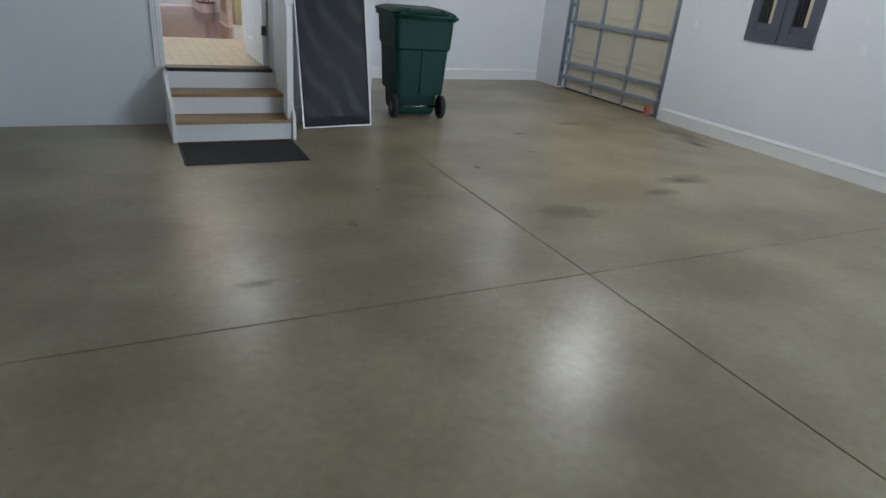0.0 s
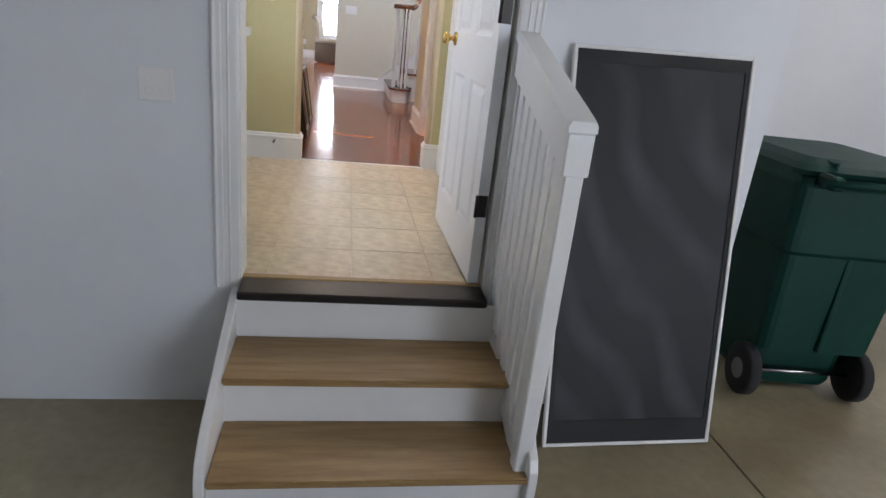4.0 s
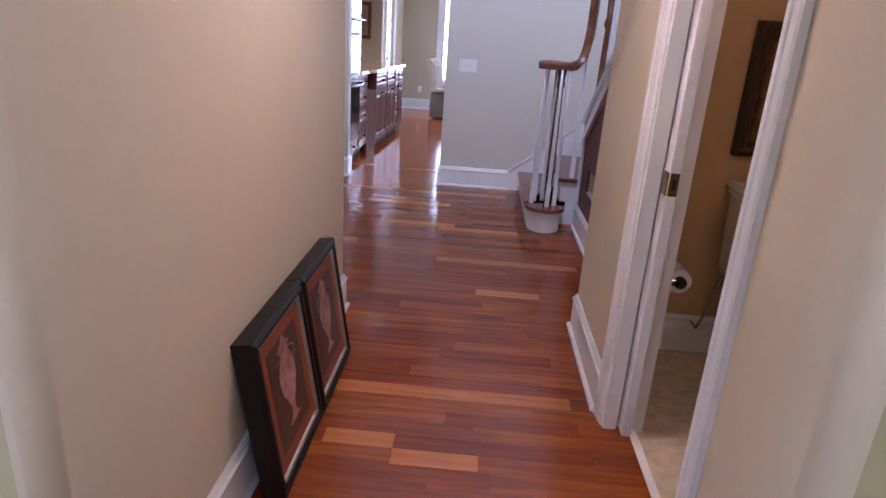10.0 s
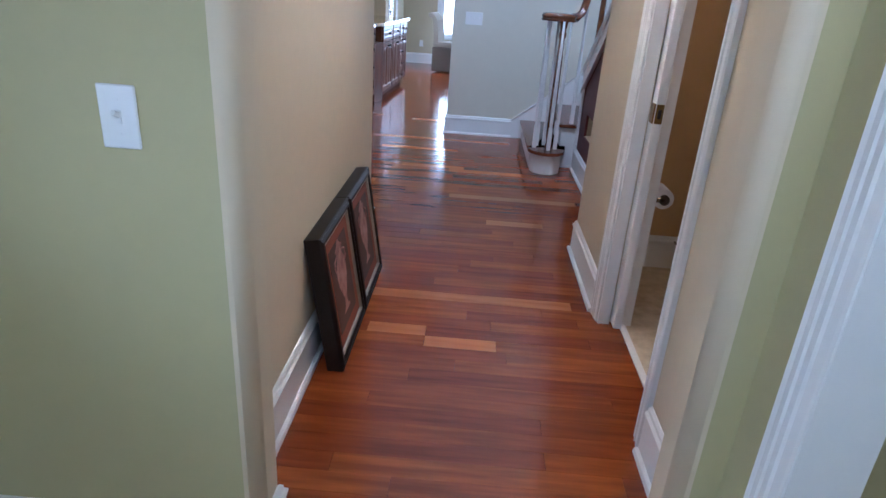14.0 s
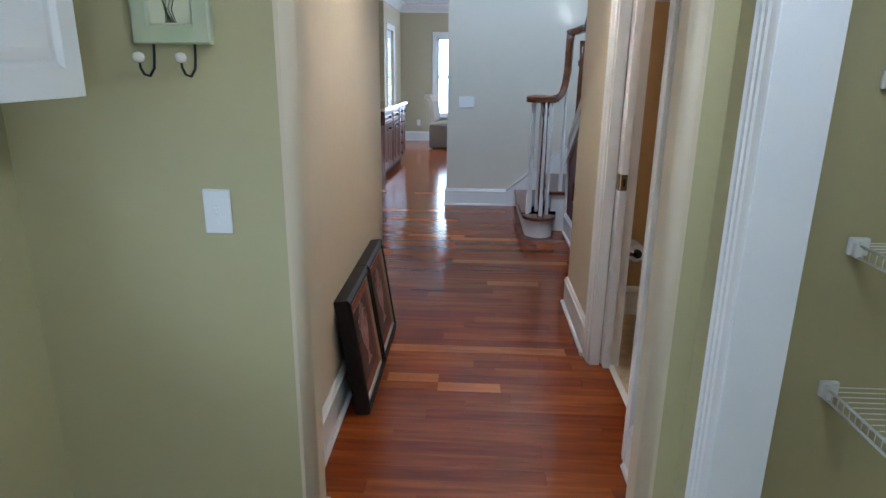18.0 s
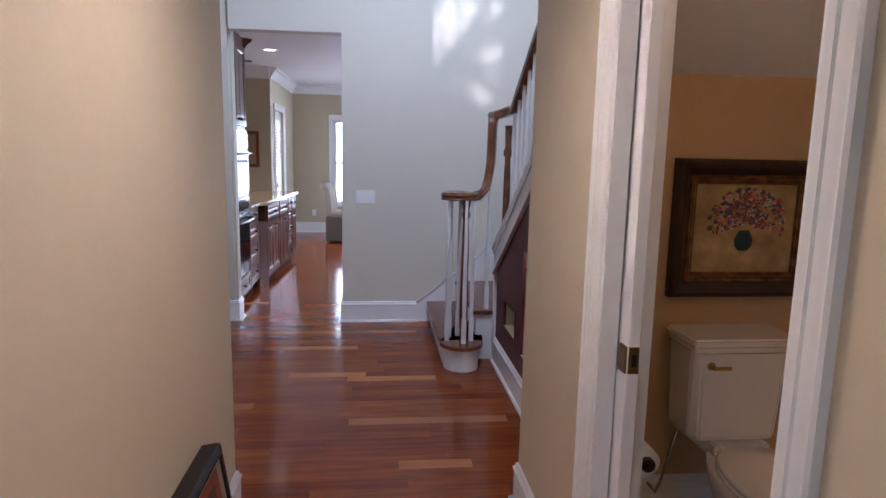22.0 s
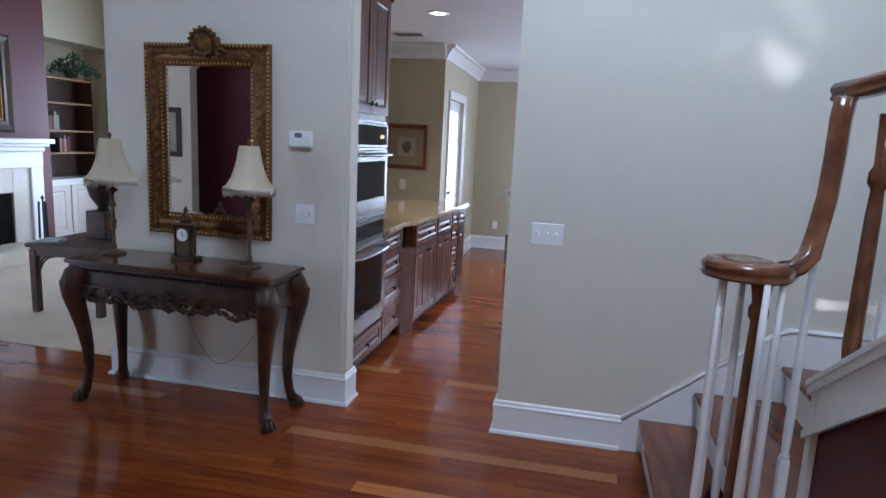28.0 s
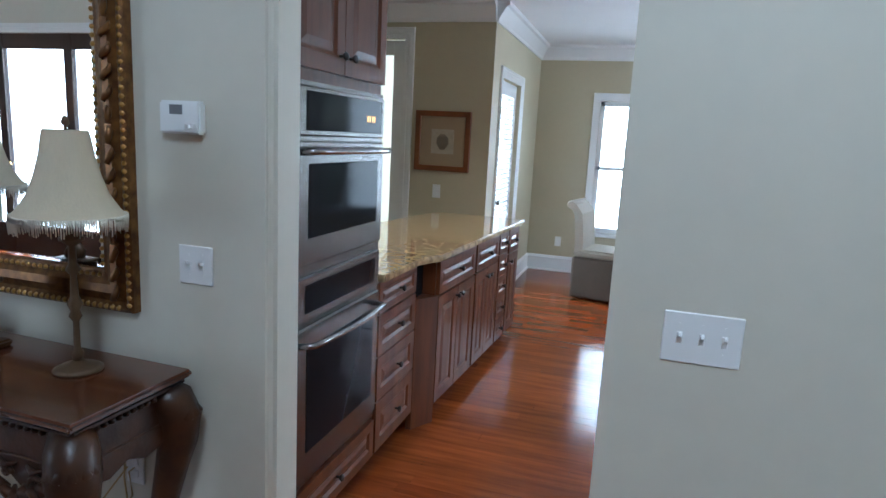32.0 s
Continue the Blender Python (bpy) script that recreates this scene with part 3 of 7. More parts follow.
# ---- hall shell ----
structure("wall_hall_left", box(-0.12, XL, 8.31, 10.51, 0, 2.9), M_BEIGE, "warm beige hall wall")
structure("wall_hall_right", wall_run(XR, 1.60, 8.31, 10.50, 0, 2.9, [(8.87, 9.66, 0, 2.05)], "y"), M_BEIGE, "warm beige hall wall with the powder room door")
structure("ceiling_hall", box(XL, XR, 8.31, 10.51, 2.36, 2.46), M_CEIL, "white hall ceiling")
baseboard([((XL, 10.51), (XL, 8.31), (-1, 0)), ((XR, 8.31), (XR, 8.785)), ((XR, 9.745), (XR, 10.50), (0, -1)), ((XR, 10.50), (1.70, 10.50), (-1, 1)), ((-0.12, 10.51), (XL, 10.51), (-1, -1))])

# ---- powder room shell ----
structure("wall_powder_back", box(1.60, 3.05, 10.36, 10.50, 0, 2.6), M_TAN, "tan powder room wall behind the toilet")
structure("wall_powder_right", box(2.92, 3.05, 8.40, 10.36, 0, 2.7), M_TAN, "tan powder room side wall")
structure("wall_powder_front", box(1.60, 3.05, 8.30, 8.42, 0, 2.7), M_TAN, "tan powder room wall")
structure("floor_powder", box(1.575, 3.05, 8.42, 10.36, -0.1, 0.0), M_TILE, "beige tiled powder room floor")
structure("ceiling_powder", prism([(8.42, 2.60), (9.25, 2.60), (10.36, 1.82), (10.36, 2.0), (9.3, 2.75), (8.42, 2.75)], 1.45, pose(3.05, 0, 0, 0, 0, 90)), M_CEIL, "sloping white ceiling under the stairs")
baseboard([((2.92, 10.36), (1.60, 10.36), (1, 0)), ((2.92, 8.42), (2.92, 10.36), (0, 1))], shoe=False)
casing("trim_powder_casing", 8.875, 9.655, 2.045, XR, "y", -1)
structure("trim_powder_jamb_near", box(XR - 0.002, 1.602, 8.86, 8.877, 0, 2.05), M_TRIM, "white painted jamb")
structure("trim_powder_jamb_head", box(XR - 0.002, 1.602, 8.877, 9.65, 2.04, 2.052), M_TRIM, "white painted jamb head")
structure("trim_powder_jamb_far", box(XR - 0.002, 1.503, 9.638, 9.662, 0, 2.04), M_TRIM, "white painted pocket door jamb")
structure("trim_powder_jamb_far_back", box(1.552, 1.602, 9.638, 9.662, 0, 2.04), M_TRIM, "white painted pocket door jamb")
structure("trim_powder_threshold", box(1.548, 1.578, 8.877, 9.67, -0.02, 0.005, 0.002), M_TRIM, "white marble threshold strip")

# ---- stair hall and foyer shell ----
structure("wall_stair_far", wall_run(-0.36, 5.2, Y_FAR, 13.56, 0, 5.4, [(-0.36, 0.545, 0, 2.45)]), M_GREIGE, "tall greige wall along the stair")
structure("wall_mirror", box(-1.90, -0.36, 13.48, 13.64, 0, 5.4, 0.024, seg=3), M_GREIGE, "greige wall behind the console table")
structure("wall_foyer_back", box(-4.6, -0.26, 9.0, 9.1, 0, 5.4), M_WINE, "burgundy wall of the dining room behind the foyer")
structure("wall_foyer_front", wall_run(-6.9, -3.68, 9.86, 10.0, 0, 5.4, [(-6.28, -4.60, 0, 2.33)]), M_GREIGE, "greige foyer wall with the front door")
structure("wall_dining_side", box(-4.7, -4.6, 9.0, 9.86, 0, 5.4), M_WINE, "burgundy side wall of the dining room")
structure("wall_foyer_hall_side", box(-0.26, -0.12, 9.0, 10.51, 0, 5.4), M_GREIGE, "greige foyer wall")
structure("wall_foyer_left", box(-7.04, -6.9, 9.86, 13.7, 0, 5.4), M_GREIGE, "greige foyer side wall")
structure("wall_above_hall", wall_run(-0.26, 1.66, 10.40, 10.51, 2.46, 5.4, [(1.0, 1.60, 3.62, 5.2)]), M_GREIGE, "greige wall above the hall")
structure("wall_stair_right", box(5.1, 5.2, 8.9, 13.42, 0, 5.4), M_GREIGE, "greige stairwell wall")
structure("wall_stair_back", box(1.66, 5.1, 10.40, 10.51, 2.7, 5.4), M_GREIGE, "greige stairwell wall")
structure("wall_foyer_living", wall_run(-7.9, -1.9, 13.56, 13.64, 0, 5.4, [(-5.3, -1.9, 0, 2.9)]), M_GREIGE, "greige wall over the wide living room opening")
structure("ceiling_foyer", box(-7.04, 5.2, 9.0, 13.64, 5.4, 5.5), M_CEIL, "high white foyer ceiling")
baseboard([((1.20, Y_FAR), (0.545, Y_FAR), (0, -1)), ((0.545, Y_FAR), (0.545, 13.56), (-1, 0)), ((-0.362, 13.48), (-1.90, 13.48), (-1, -1)), ((-0.362, 13.64), (-0.362, 13.48), (0, -1)), ((-1.90, 13.48), (-1.90, 13.64), (-1, 0)),
           ((-0.26, 9.1), (-4.6, 9.1), (1, 1)), ((-3.68, 10.0), (-4.5, 10.0)), ((-6.9, 10.0), (-6.9, 13.7))])

# ---- kitchen shell ----
# opening made up for the side fill; no window is known here
structure("wall_kitchen_right", wall_run(4.1, 4.2, 13.56, 19.4, 0, 2.60, [(16.2, 18.4, 0.6, 2.1)], "y"), M_KHAKI, "khaki kitchen wall")
structure("wall_kitchen_far", wall_run(-0.78, 4.2, 19.4, 19.54, 0, 2.60, [(0.07, 1.10, 0.5, 2.0), (1.74, 2.71, 0.5, 2.0)]), M_KHAKI, "khaki breakfast room wall with a window")
structure("wall_kitchen_door", wall_run(-0.79, -0.64, 17.24, 19.4, 0, 2.60, [(17.45, 18.3, 0.0, 2.05)], "y"), M_KHAKI, "khaki wall with the patio door")
structure("wall_kitchen_picture", wall_run(-1.8, -0.64, 17.1, 17.24, 0, 2.60, [(-1.79, -1.42, 0.0, 2.31)]), M_KHAKI, "khaki wall with a framed print")
structure("wall_kitchen_oven_back", box(-1.30, -1.20, 13.64, 15.0, 0, 2.60), M_KHAKI, "khaki wall behind the wall ovens")
structure("ceiling_kitchen", box(-1.8, 4.2, 13.56, 19.54, 2.60, 2.70), M_CEIL, "white kitchen ceiling")
baseboard([((4.1, 19.4), (-0.64, 19.4), (1, 1)), ((-0.64, 19.4), (-0.64, 18.42), (1, 0)), ((-0.64, 17.33), (-0.64, 17.1)), ((-0.64, 17.1), (-1.2, 17.1))])

# ---- living room shell ----
# far wall opening is an addition, unseen, that goes with living room fill lamp
structure("wall_living_far", wall_run(-8.0, -1.8, 18.2, 18.3, 0, 3.3, [(-4.8, -2.4, 0.5, 2.4)]), M_KHAKI, "khaki living room wall")
structure("wall_living_left", box(-8.0, -7.9, 13.7, 18.2, 0, 3.3), M_KHAKI, "khaki living room wall")
structure("wall_living_right", box(-1.90, -1.80, 13.64, 18.3, 0, 3.3), M_KHAKI, "khaki living room wall")
structure("ceiling_living", box(-8.0, -1.8, 13.64, 18.3, 3.3, 3.4), M_CEIL, "white living room ceiling")
structure("floor_carpet", box(-8.0, -1.80, 13.72, 18.2, -0.1, 0.008), M_CARPET, "cream carpet of the living room")
sub = structure("floor_wood", box(-6.9, 2.0, 8.225, 19.5, -0.1, -0.014), M_WOODSUB, "dark gaps under glossy cherry floorboards")
structure("floor_breakfast", box(2.0, 4.2, 13.56, 19.5, -0.1, -0.014), M_WOODSUB, "dark gaps under the breakfast room floorboards")

# ---- garage things ----


def door_mat():
    th = thing("door_mat", "black ribbed rubber mat on the concrete floor", "mat", (0.845, 4.895, G))
    part("backing", box(-0.505, 0.505, -0.345, 0.345, 0, 0.006, 0.002), M_BLACK, th)
    bm = bmesh.new()
    for k in range(34):
        y = -0.325 + k * 0.0197
        box(-0.485, 0.485, y - 0.006, y + 0.006, 0.005, 0.011, 0.002, bm=bm)
    part("ribs", bm, M_BLACK, th)


def entry_steps():
    th = thing("entry_steps", "white painted entry steps with worn oak treads", "steps", (0, 0, 0))
    x0, x1 = 0.335, 1.375
    ys = (5.285, 5.575, 5.86)
    for k, y in enumerate(ys):
        part("riser", box(x0, x1, y, y + 0.02, G + 0.1853 * k, G + 0.1853 * (k + 1) - (0.028 if k < 2 else 0.032)), M_TRIM, th)
    for k in range(2):
        z = G + 0.1853 * (k + 1)
        part("tread", box(x0, x1, ys[k] - 0.03, ys[k + 1] + 0.004, z - 0.027, z, 0.007, seg=2), M_TREAD, th, "worn oak tread with a rounded nosing")
    out = [(5.245, G), (5.245, G + 0.17), (5.25, G + 0.21), (5.27, G + 0.25), (5.33, G + 0.30), (5.84, -0.055), (5.90, -0.035), (5.978, -0.03), (5.978, G)]
    for x in (0.305, 1.362):
        part("stringer", prism([(y, z) for y, z in out], 0.032, pose(x + 0.032, 0, 0, 0, 0, 90), bevel=0.004), M_TRIM, th, "white skirt board with a curved end")
    return th


def stair_railing():
    th = thing("stair_railing", "white painted slatted railing beside the entry steps", "railing", (0, 0, 0))
    xm = 1.352
    slope = (1.055 - 0.775) / (6.06 - 5.19)

    def top(y):
        return 0.775 + (y - 5.19) * slope
    cap = bmesh.new()
    prof = [(-0.045, 0), (-0.045, 0.02), (-0.036, 0.034), (0.036, 0.034), (0.045, 0.02), (0.045, 0)]
    rows = []
    for y in (5.288, 5.300, 5.978):
        s = 0.94 if y < 5.29 else 1.0
        rows.append([cap.verts.new((xm + a * s, y, top(y) - 0.034 + b * s)) for a, b in prof])
    for a, b in zip(rows, rows[1:]):
        for k in range(6):
            cap.faces.new((a[k], a[(k + 1) % 6], b[(k + 1) % 6], b[k]))
    cap.faces.new(rows[0]), cap.faces.new(rows[-1])
    bmesh.ops.recalc_face_normals(cap, faces=cap.faces[:])
    part("cap_rail", cap, M_TRIM, th)
    fascia = [(5.30, top(5.30) - 0.035), (5.978, top(5.978) - 0.035), (5.978, top(5.978) - 0.16), (5.30, top(5.30) - 0.16)]
    for x in (xm - 0.012, xm + 0.035):
        part("fascia_board", prism(fascia, 0.022, pose(x, 0, 0, 0, 0, 90), bevel=0.002), M_TRIM, th)
    part("post", box(xm - 0.03, xm + 0.03, 5.294, 5.35, G, top(5.29) - 0.04, 0.006), M_TRIM, th)
    part("post_sleeve", prism([(5.290, top(5.290) - 0.036), (5.290, top(5.32) - 0.17), (5.355, top(5.32) - 0.15), (5.355, top(5.355) - 0.036)], 0.08, pose(xm + 0.04, 0, 0, 0, 0, 90), bevel=0.004), M_TRIM, th)
    for k in range(7):
        y = 5.405 + k * 0.085
        lo = max(G + 0.20, G + 0.26 + (y - 5.25) * 0.50)
        part("slat", box(xm - 0.011, xm + 0.011, y - 0.030, y + 0.030, lo - 0.12, top(y) - 0.10, 0.003), M_TRIM, th)
    part("wall_post", box(xm - 0.02, xm + 0.02, 5.945, 5.978, -0.15, top(5.96) - 0.035, 0.003), M_TRIM, th)
    foot = [(5.30, G + 0.12), (5.978, -0.16), (5.978, -0.08), (5.30, G + 0.20)]
    part("bottom_rail", prism(foot, 0.03, pose(xm + 0.015, 0, 0, 0, 0, 90)), M_TRIM, th)
    return th


def screen_panel():
    th = thing("window_screen", "dark insect screen panel in a white frame, leaning on the wall", "screen")
    th.matrix_world = pose(1.565, 5.665, G, -10.6, 0, 0) @ pose(0, 0, 0, 0, -1.5, 0)
    w, h = 0.735, 1.585
    mesh = mat("dark_screen_mesh", (0.014, 0.015, 0.018), rough=0.5, vary=0.12, scale=90, color2=(0.05, 0.052, 0.06), mix_scale=2.3, mix_detail=3, contrast=(0.45, 0.7), stretch=(1.6, 1, 1), spec=0.3)
    n, link = mesh.node_tree.nodes, mesh.node_tree.links.new
    wave = n.new("ShaderNodeTexWave")
    wave.inputs["Scale"].default_value, wave.inputs["Distortion"].default_value = 1.3, 7.0
    wave.inputs["Detail"].default_value, wave.inputs["Detail Scale"].default_value = 1.5, 0.8
    wave.bands_direction = "DIAGONAL"
    link(next(x for x in n if x.bl_idname == "ShaderNodeMapping").outputs[0], wave.inputs["Vector"])
    soft = n.new("ShaderNodeMath")
    soft.operation = "MULTIPLY"
    noise = next(x for x in n if x.bl_idname == "ShaderNodeTexNoise")
    link(wave.outputs["Fac"], soft.inputs[0])
    link(noise.outputs["Fac"], soft.inputs[1])
    ramp = next(x for x in n if x.bl_idname == "ShaderNodeMix").inputs[0].links[0].from_node
    ramp.inputs["From Min"].default_value, ramp.inputs["From Max"].default_value = 0.22, 0.80
    link(soft.outputs[0], ramp.inputs["Value"])
    for a in ((0, 0.014, 0, h), (w - 0.014, w, 0, h), (0.014, w - 0.014, 0, 0.014), (0.014, w - 0.014, h - 0.014, h)):
        part("frame_bar", box(a[0], a[1], -0.012, 0.012, a[2], a[3], 0.002), M_TRIM, th)
    for a in ((0.014, 0.034, 0.014, h - 0.014), (w - 0.034, w - 0.014, 0.014, h - 0.014), (0.034, w - 0.034, 0.014, 0.11), (0.034, w - 0.034, h - 0.06, h - 0.014)):
        part("mesh_border", box(a[0], a[1], -0.007, 0.007, a[2], a[3]), M_BLACK, th, "dark inner border")
    part("mesh", box(0.034, w - 0.034, -0.003, 0.003, 0.11, h - 0.06), mesh, th, "dark grey fine mesh with pale scuffs")


def wheeled_bin():
    th = thing("wheeled_bin", "dark green plastic wheeled rubbish bin with a closed lid", "bin", (3.02, 6.25, G), -6)
    th.scale = (1, 1, 1.065)

    def shell(levels, bm=None):
        own = bmesh.new()
        rings = []
        for w, y0, y1, z, r in levels:
            ring = []
            for cx, cy, a0 in ((w - r, y1 - r, 0), (-w + r, y1 - r, 90), (-w + r, y0 + r, 180), (w - r, y0 + r, 270)):
                for k in range(4):
                    a = radians(a0 + 30 * k)
                    ring.append(own.verts.new((cx + r * math.cos(a), cy + r * math.sin(a), z)))
            rings.append(ring)
        n = len(rings[0])
        for a, b in zip(rings, rings[1:]):
            for k in range(n):
                f = own.faces.new((a[k], a[(k + 1) % n], b[(k + 1) % n], b[k]))
        own.faces.new(rings[0][::-1])
        own.faces.new(rings[-1])
        bmesh.ops.recalc_face_normals(own, faces=own.faces[:])
        return join(bm, own)
    part("body", shell([(0.22, -0.13, 0.35, 0.03, 0.05), (0.235, -0.14, 0.38, 0.06, 0.05), (0.25, -0.15, 0.39, 0.24, 0.05), (0.28, -0.26, 0.42, 0.26, 0.05), (0.305, -0.28, 0.46, 0.72, 0.05), (0.325, -0.30, 0.47, 0.74, 0.05), (0.34, -0.31, 0.50, 1.03, 0.05)]), M_GREEN, th)
    part("rim", shell([(0.36, -0.33, 0.53, 1.02, 0.05), (0.365, -0.335, 0.535, 1.035, 0.05), (0.36, -0.33, 0.53, 1.06, 0.05)]), M_GREEN, th)
    part("lid", shell([(0.37, -0.30, 0.57, 1.062, 0.05), (0.372, -0.31, 0.575, 1.085, 0.06), (0.33, -0.27, 0.53, 1.105, 0.06), (0.27, -0.20, 0.45, 1.125, 0.06)]), M_GREEN, th, "domed green lid")
    for x in (-0.2, 0.2):
        part("lid_rib", box(x - 0.012, x + 0.012, -0.29, 0.5, 1.085, 1.122, 0.006), M_GREEN, th)
        part("hinge_bracket", box(x * 1.35 - 0.03, x * 1.35 + 0.03, -0.43, -0.31, 1.03, 1.085, 0.012), M_GREEN, th)
    own = lathe([(0.017, -0.33), (0.017, 0.33)], 10)
    own.transform(pose(0, -0.42, 1.06, 0, 90))
    part("handle", own, M_GREEN, th, "green grab bar")
    own = lathe([(0.01, -0.30), (0.01, 0.30)], 8)
    own.transform(pose(0, -0.19, 0.125, 0, 90))
    part("axle", own, M_STEEL, th, "steel axle")
    for x in (-0.285, 0.285):
        own = lathe([(0.05, -0.03), (0.115, -0.03), (0.125, -0.02), (0.125, 0.02), (0.115, 0.03), (0.05, 0.03)], 20)
        own.transform(pose(x, -0.19, 0.125, 0, 90))
        wheel = part("wheel", own, M_BLACK, th, "black plastic wheel")
        own = lathe([(0.05, -0.02), (0.05, 0.02)], 14)
        own.transform(pose(x, -0.19, 0.125, 0, 90) @ Matrix.Translation((0, 0, 0.012 if x > 0 else -0.012)))
        part("hub", own, M_GREYPLAS, wheel)
    part("rear_rib", box(-0.012, 0.012, -0.285, -0.25, 0.27, 0.9, 0.004), M_GREEN, th)


def overhead_door(at, turn, length):
    """An overhead door seen from inside; it faces -y before it is turned, its length along x."""
    th = thing("overhead_garage_door", "closed cream overhead garage door with grey steel struts", "garage door", at, turn)
    cream = mat("cream_door_panel", (0.62, 0.58, 0.45), rough=0.5, vary=0.04, scale=8, mix_scale=2)
    h, n = 2.17, 4
    for k in range(n):
        z = k * h / n
        part("door_section", box(0, length, 0, 0.04, z + 0.002, z + h / n - 0.002, 0.006), cream, th)
        for j in range(3):
            x0 = 0.12 + j * (length - 0.24) / 3
            own = raised_panel(x0 + 0.06, x0 + (length - 0.24) / 3 - 0.06, z + 0.08, z + h / n - 0.08, y=0, lip=0.01, drop=-0.006, field=0.02)
            own.transform(Matrix.Translation((0, -0.001, 0)))
            part("panel", own, cream, th)
    for z in (0.20, 0.425, 1.05, 1.62):
        own = bmesh.new()
        box(0.02, length - 0.02, -0.05, -0.002, z - 0.022, z + 0.022, 0.004, bm=own)
        box(0.02, length - 0.02, -0.062, -0.05, z - 0.03, z + 0.012, bm=own)
        part("strut", own, M_GALV, th, "horizontal grey steel strut")
    for x in (0.06, length * 0.33, length * 0.66, length - 0.06):
        part("stile", box(x - 0.024, x + 0.024, -0.026, -0.002, 0.01, h, 0.003), M_GALV, th, "upright grey steel stile")
        for k in range(1, n):
            part("hinge", box(x - 0.035, x + 0.035, -0.04, -0.026, k * h / n - 0.045, k * h / n + 0.045, 0.006), M_GALV, th)
    for x in (-0.045, length + 0.045):
        bm = box(x - 0.012, x + 0.012, -0.085, -0.03, 0.03, h + 0.1, 0.003)
        box(x - 0.028, x + 0.028, -0.03, -0.025, 0.03, h + 0.1, bm=bm)
        part("track", bm, M_GALV, th, "galvanised roller track")
        for z in (0.18, 0.75, 1.3, 1.9):
            part("track_bracket", box(x - 0.05, x + 0.05, -0.05, 0.05, z - 0.03, z + 0.03, 0.004), M_GALV, th)
            own = lathe([(0.022, -0.03), (0.022, 0.03)], 10)
            own.transform(pose(x, -0.055, z + 0.12, 0, 90))
            part("roller", own, M_GREYPLAS, th)
    part("bottom_seal", box(0, length, -0.008, 0.05, 0, 0.022, 0.006), M_BLACK, th)
    return th


def safety_sensor(at, turn, color=(0.55, 0.12, 0.05), label="small orange door sensor on a bracket by the floor"):
    th = thing("safety_sensor", label, "sensor", at, turn)
    orange = mat("sensor_plastic", color, rough=0.45)
    part("housing", box(-0.035, 0.035, -0.03, 0.03, 0.03, 0.15, 0.01), orange, th)
    part("lens", box(-0.012, 0.012, -0.034, -0.028, 0.08, 0.105, 0.003), M_BLACK, th)
    part("bracket", box(-0.045, 0.045, 0.02, 0.05, 0, 0.05, 0.004), M_GALV, th)


def wall_shutter(y, group):
    slate = mat("slate_blue_painted_wood", (0.07, 0.08, 0.105), rough=0.5, vary=0.08, scale=12, bump=0.05)
    cream = mat("cream_slat", (0.52, 0.46, 0.33), rough=0.6)
    th = thing("wall_shutter", "slate blue panelled shutter with a slatted centre, hung on the wall", "shutter", (6.45, y, 0.615), -90, group=group)
    w, h = 0.415, 1.05
    part("frame", frame_of(0, w, 0, h, 0.115, 0.035), slate, th)
    part("bottom_panel", box(0.105, w - 0.105, -0.022, 0, 0.1, 0.2, 0.004), slate, th)
    part("recess", box(0.105, w - 0.105, -0.008, 0, 0.2, h - 0.1), M_BLACK, th)
    for k in range(4):
        x = 0.12 + k * 0.045
        part("slat", box(x, x + 0.02 + (0.03 if k == 3 else 0), -0.028, -0.008, 0.2, h - 0.1, 0.003), cream if k == 3 else M_BLACK, th)
    own = lathe([(0.006, 0), (0.008, 0.006), (0.004, 0.01)], 8)
    own.transform(pose(w - 0.05, -0.038, 0.06, 90))
    part("catch", own, M_STEEL, th)


door_mat()
entry_steps()
stair_railing()
screen_panel()
wheeled_bin()
overhead_door((6.53, 8.03, G), -90, 2.24)
overhead_door((-1.40, 2.46, G), 90, 2.90)
safety_sensor((6.42, 5.92, G), -90)
safety_sensor((-1.27, 5.40, G), 90, (0.012, 0.012, 0.014), "small black door sensor on a bracket by the floor")
wall_shutter(4.655, "shutters on the garage wall")
wall_shutter(4.225, "shutters on the garage wall")
switch_plate("garage_outlet", 2, (0.057, Y_GAR, 0.72), 0, "white double outlet plate on the garage wall", outlet=True)
switch_plate("garage_outlet", 1, (6.45, 3.28, 0.68), 90 + 180, "white outlet plate on the garage wall", outlet=True)
switch_plate("garage_outlet", 1, (6.45, 5.42, 0.72), 90 + 180, "white outlet plate on the garage wall", outlet=True)

# house door between garage and laundry
structure("trim_door_jamb", wall_run(0.322, 1.325, Y_GAR - 0.002, 6.122, -0.02, 2.06, [(0.338, 1.306, -0.02, 2.04)]), M_TRIM, "white painted door jamb")
casing("trim_door_casing", 0.334, 1.31, 2.044, Y_GAR, "x", -1, bottom=-0.03)
th = thing("door_threshold", "dark bronze threshold plate across the doorway", "threshold", (0, 0, 0))
part("plate", box(0.340, 1.304, 5.842, 5.99, -0.03, 0.004, 0.006), M_BRONZE, th)
part("wood_strip", box(0.339, 1.305, 5.99, 6.03, -0.03, 0.006, 0.004), M_TREAD, th)


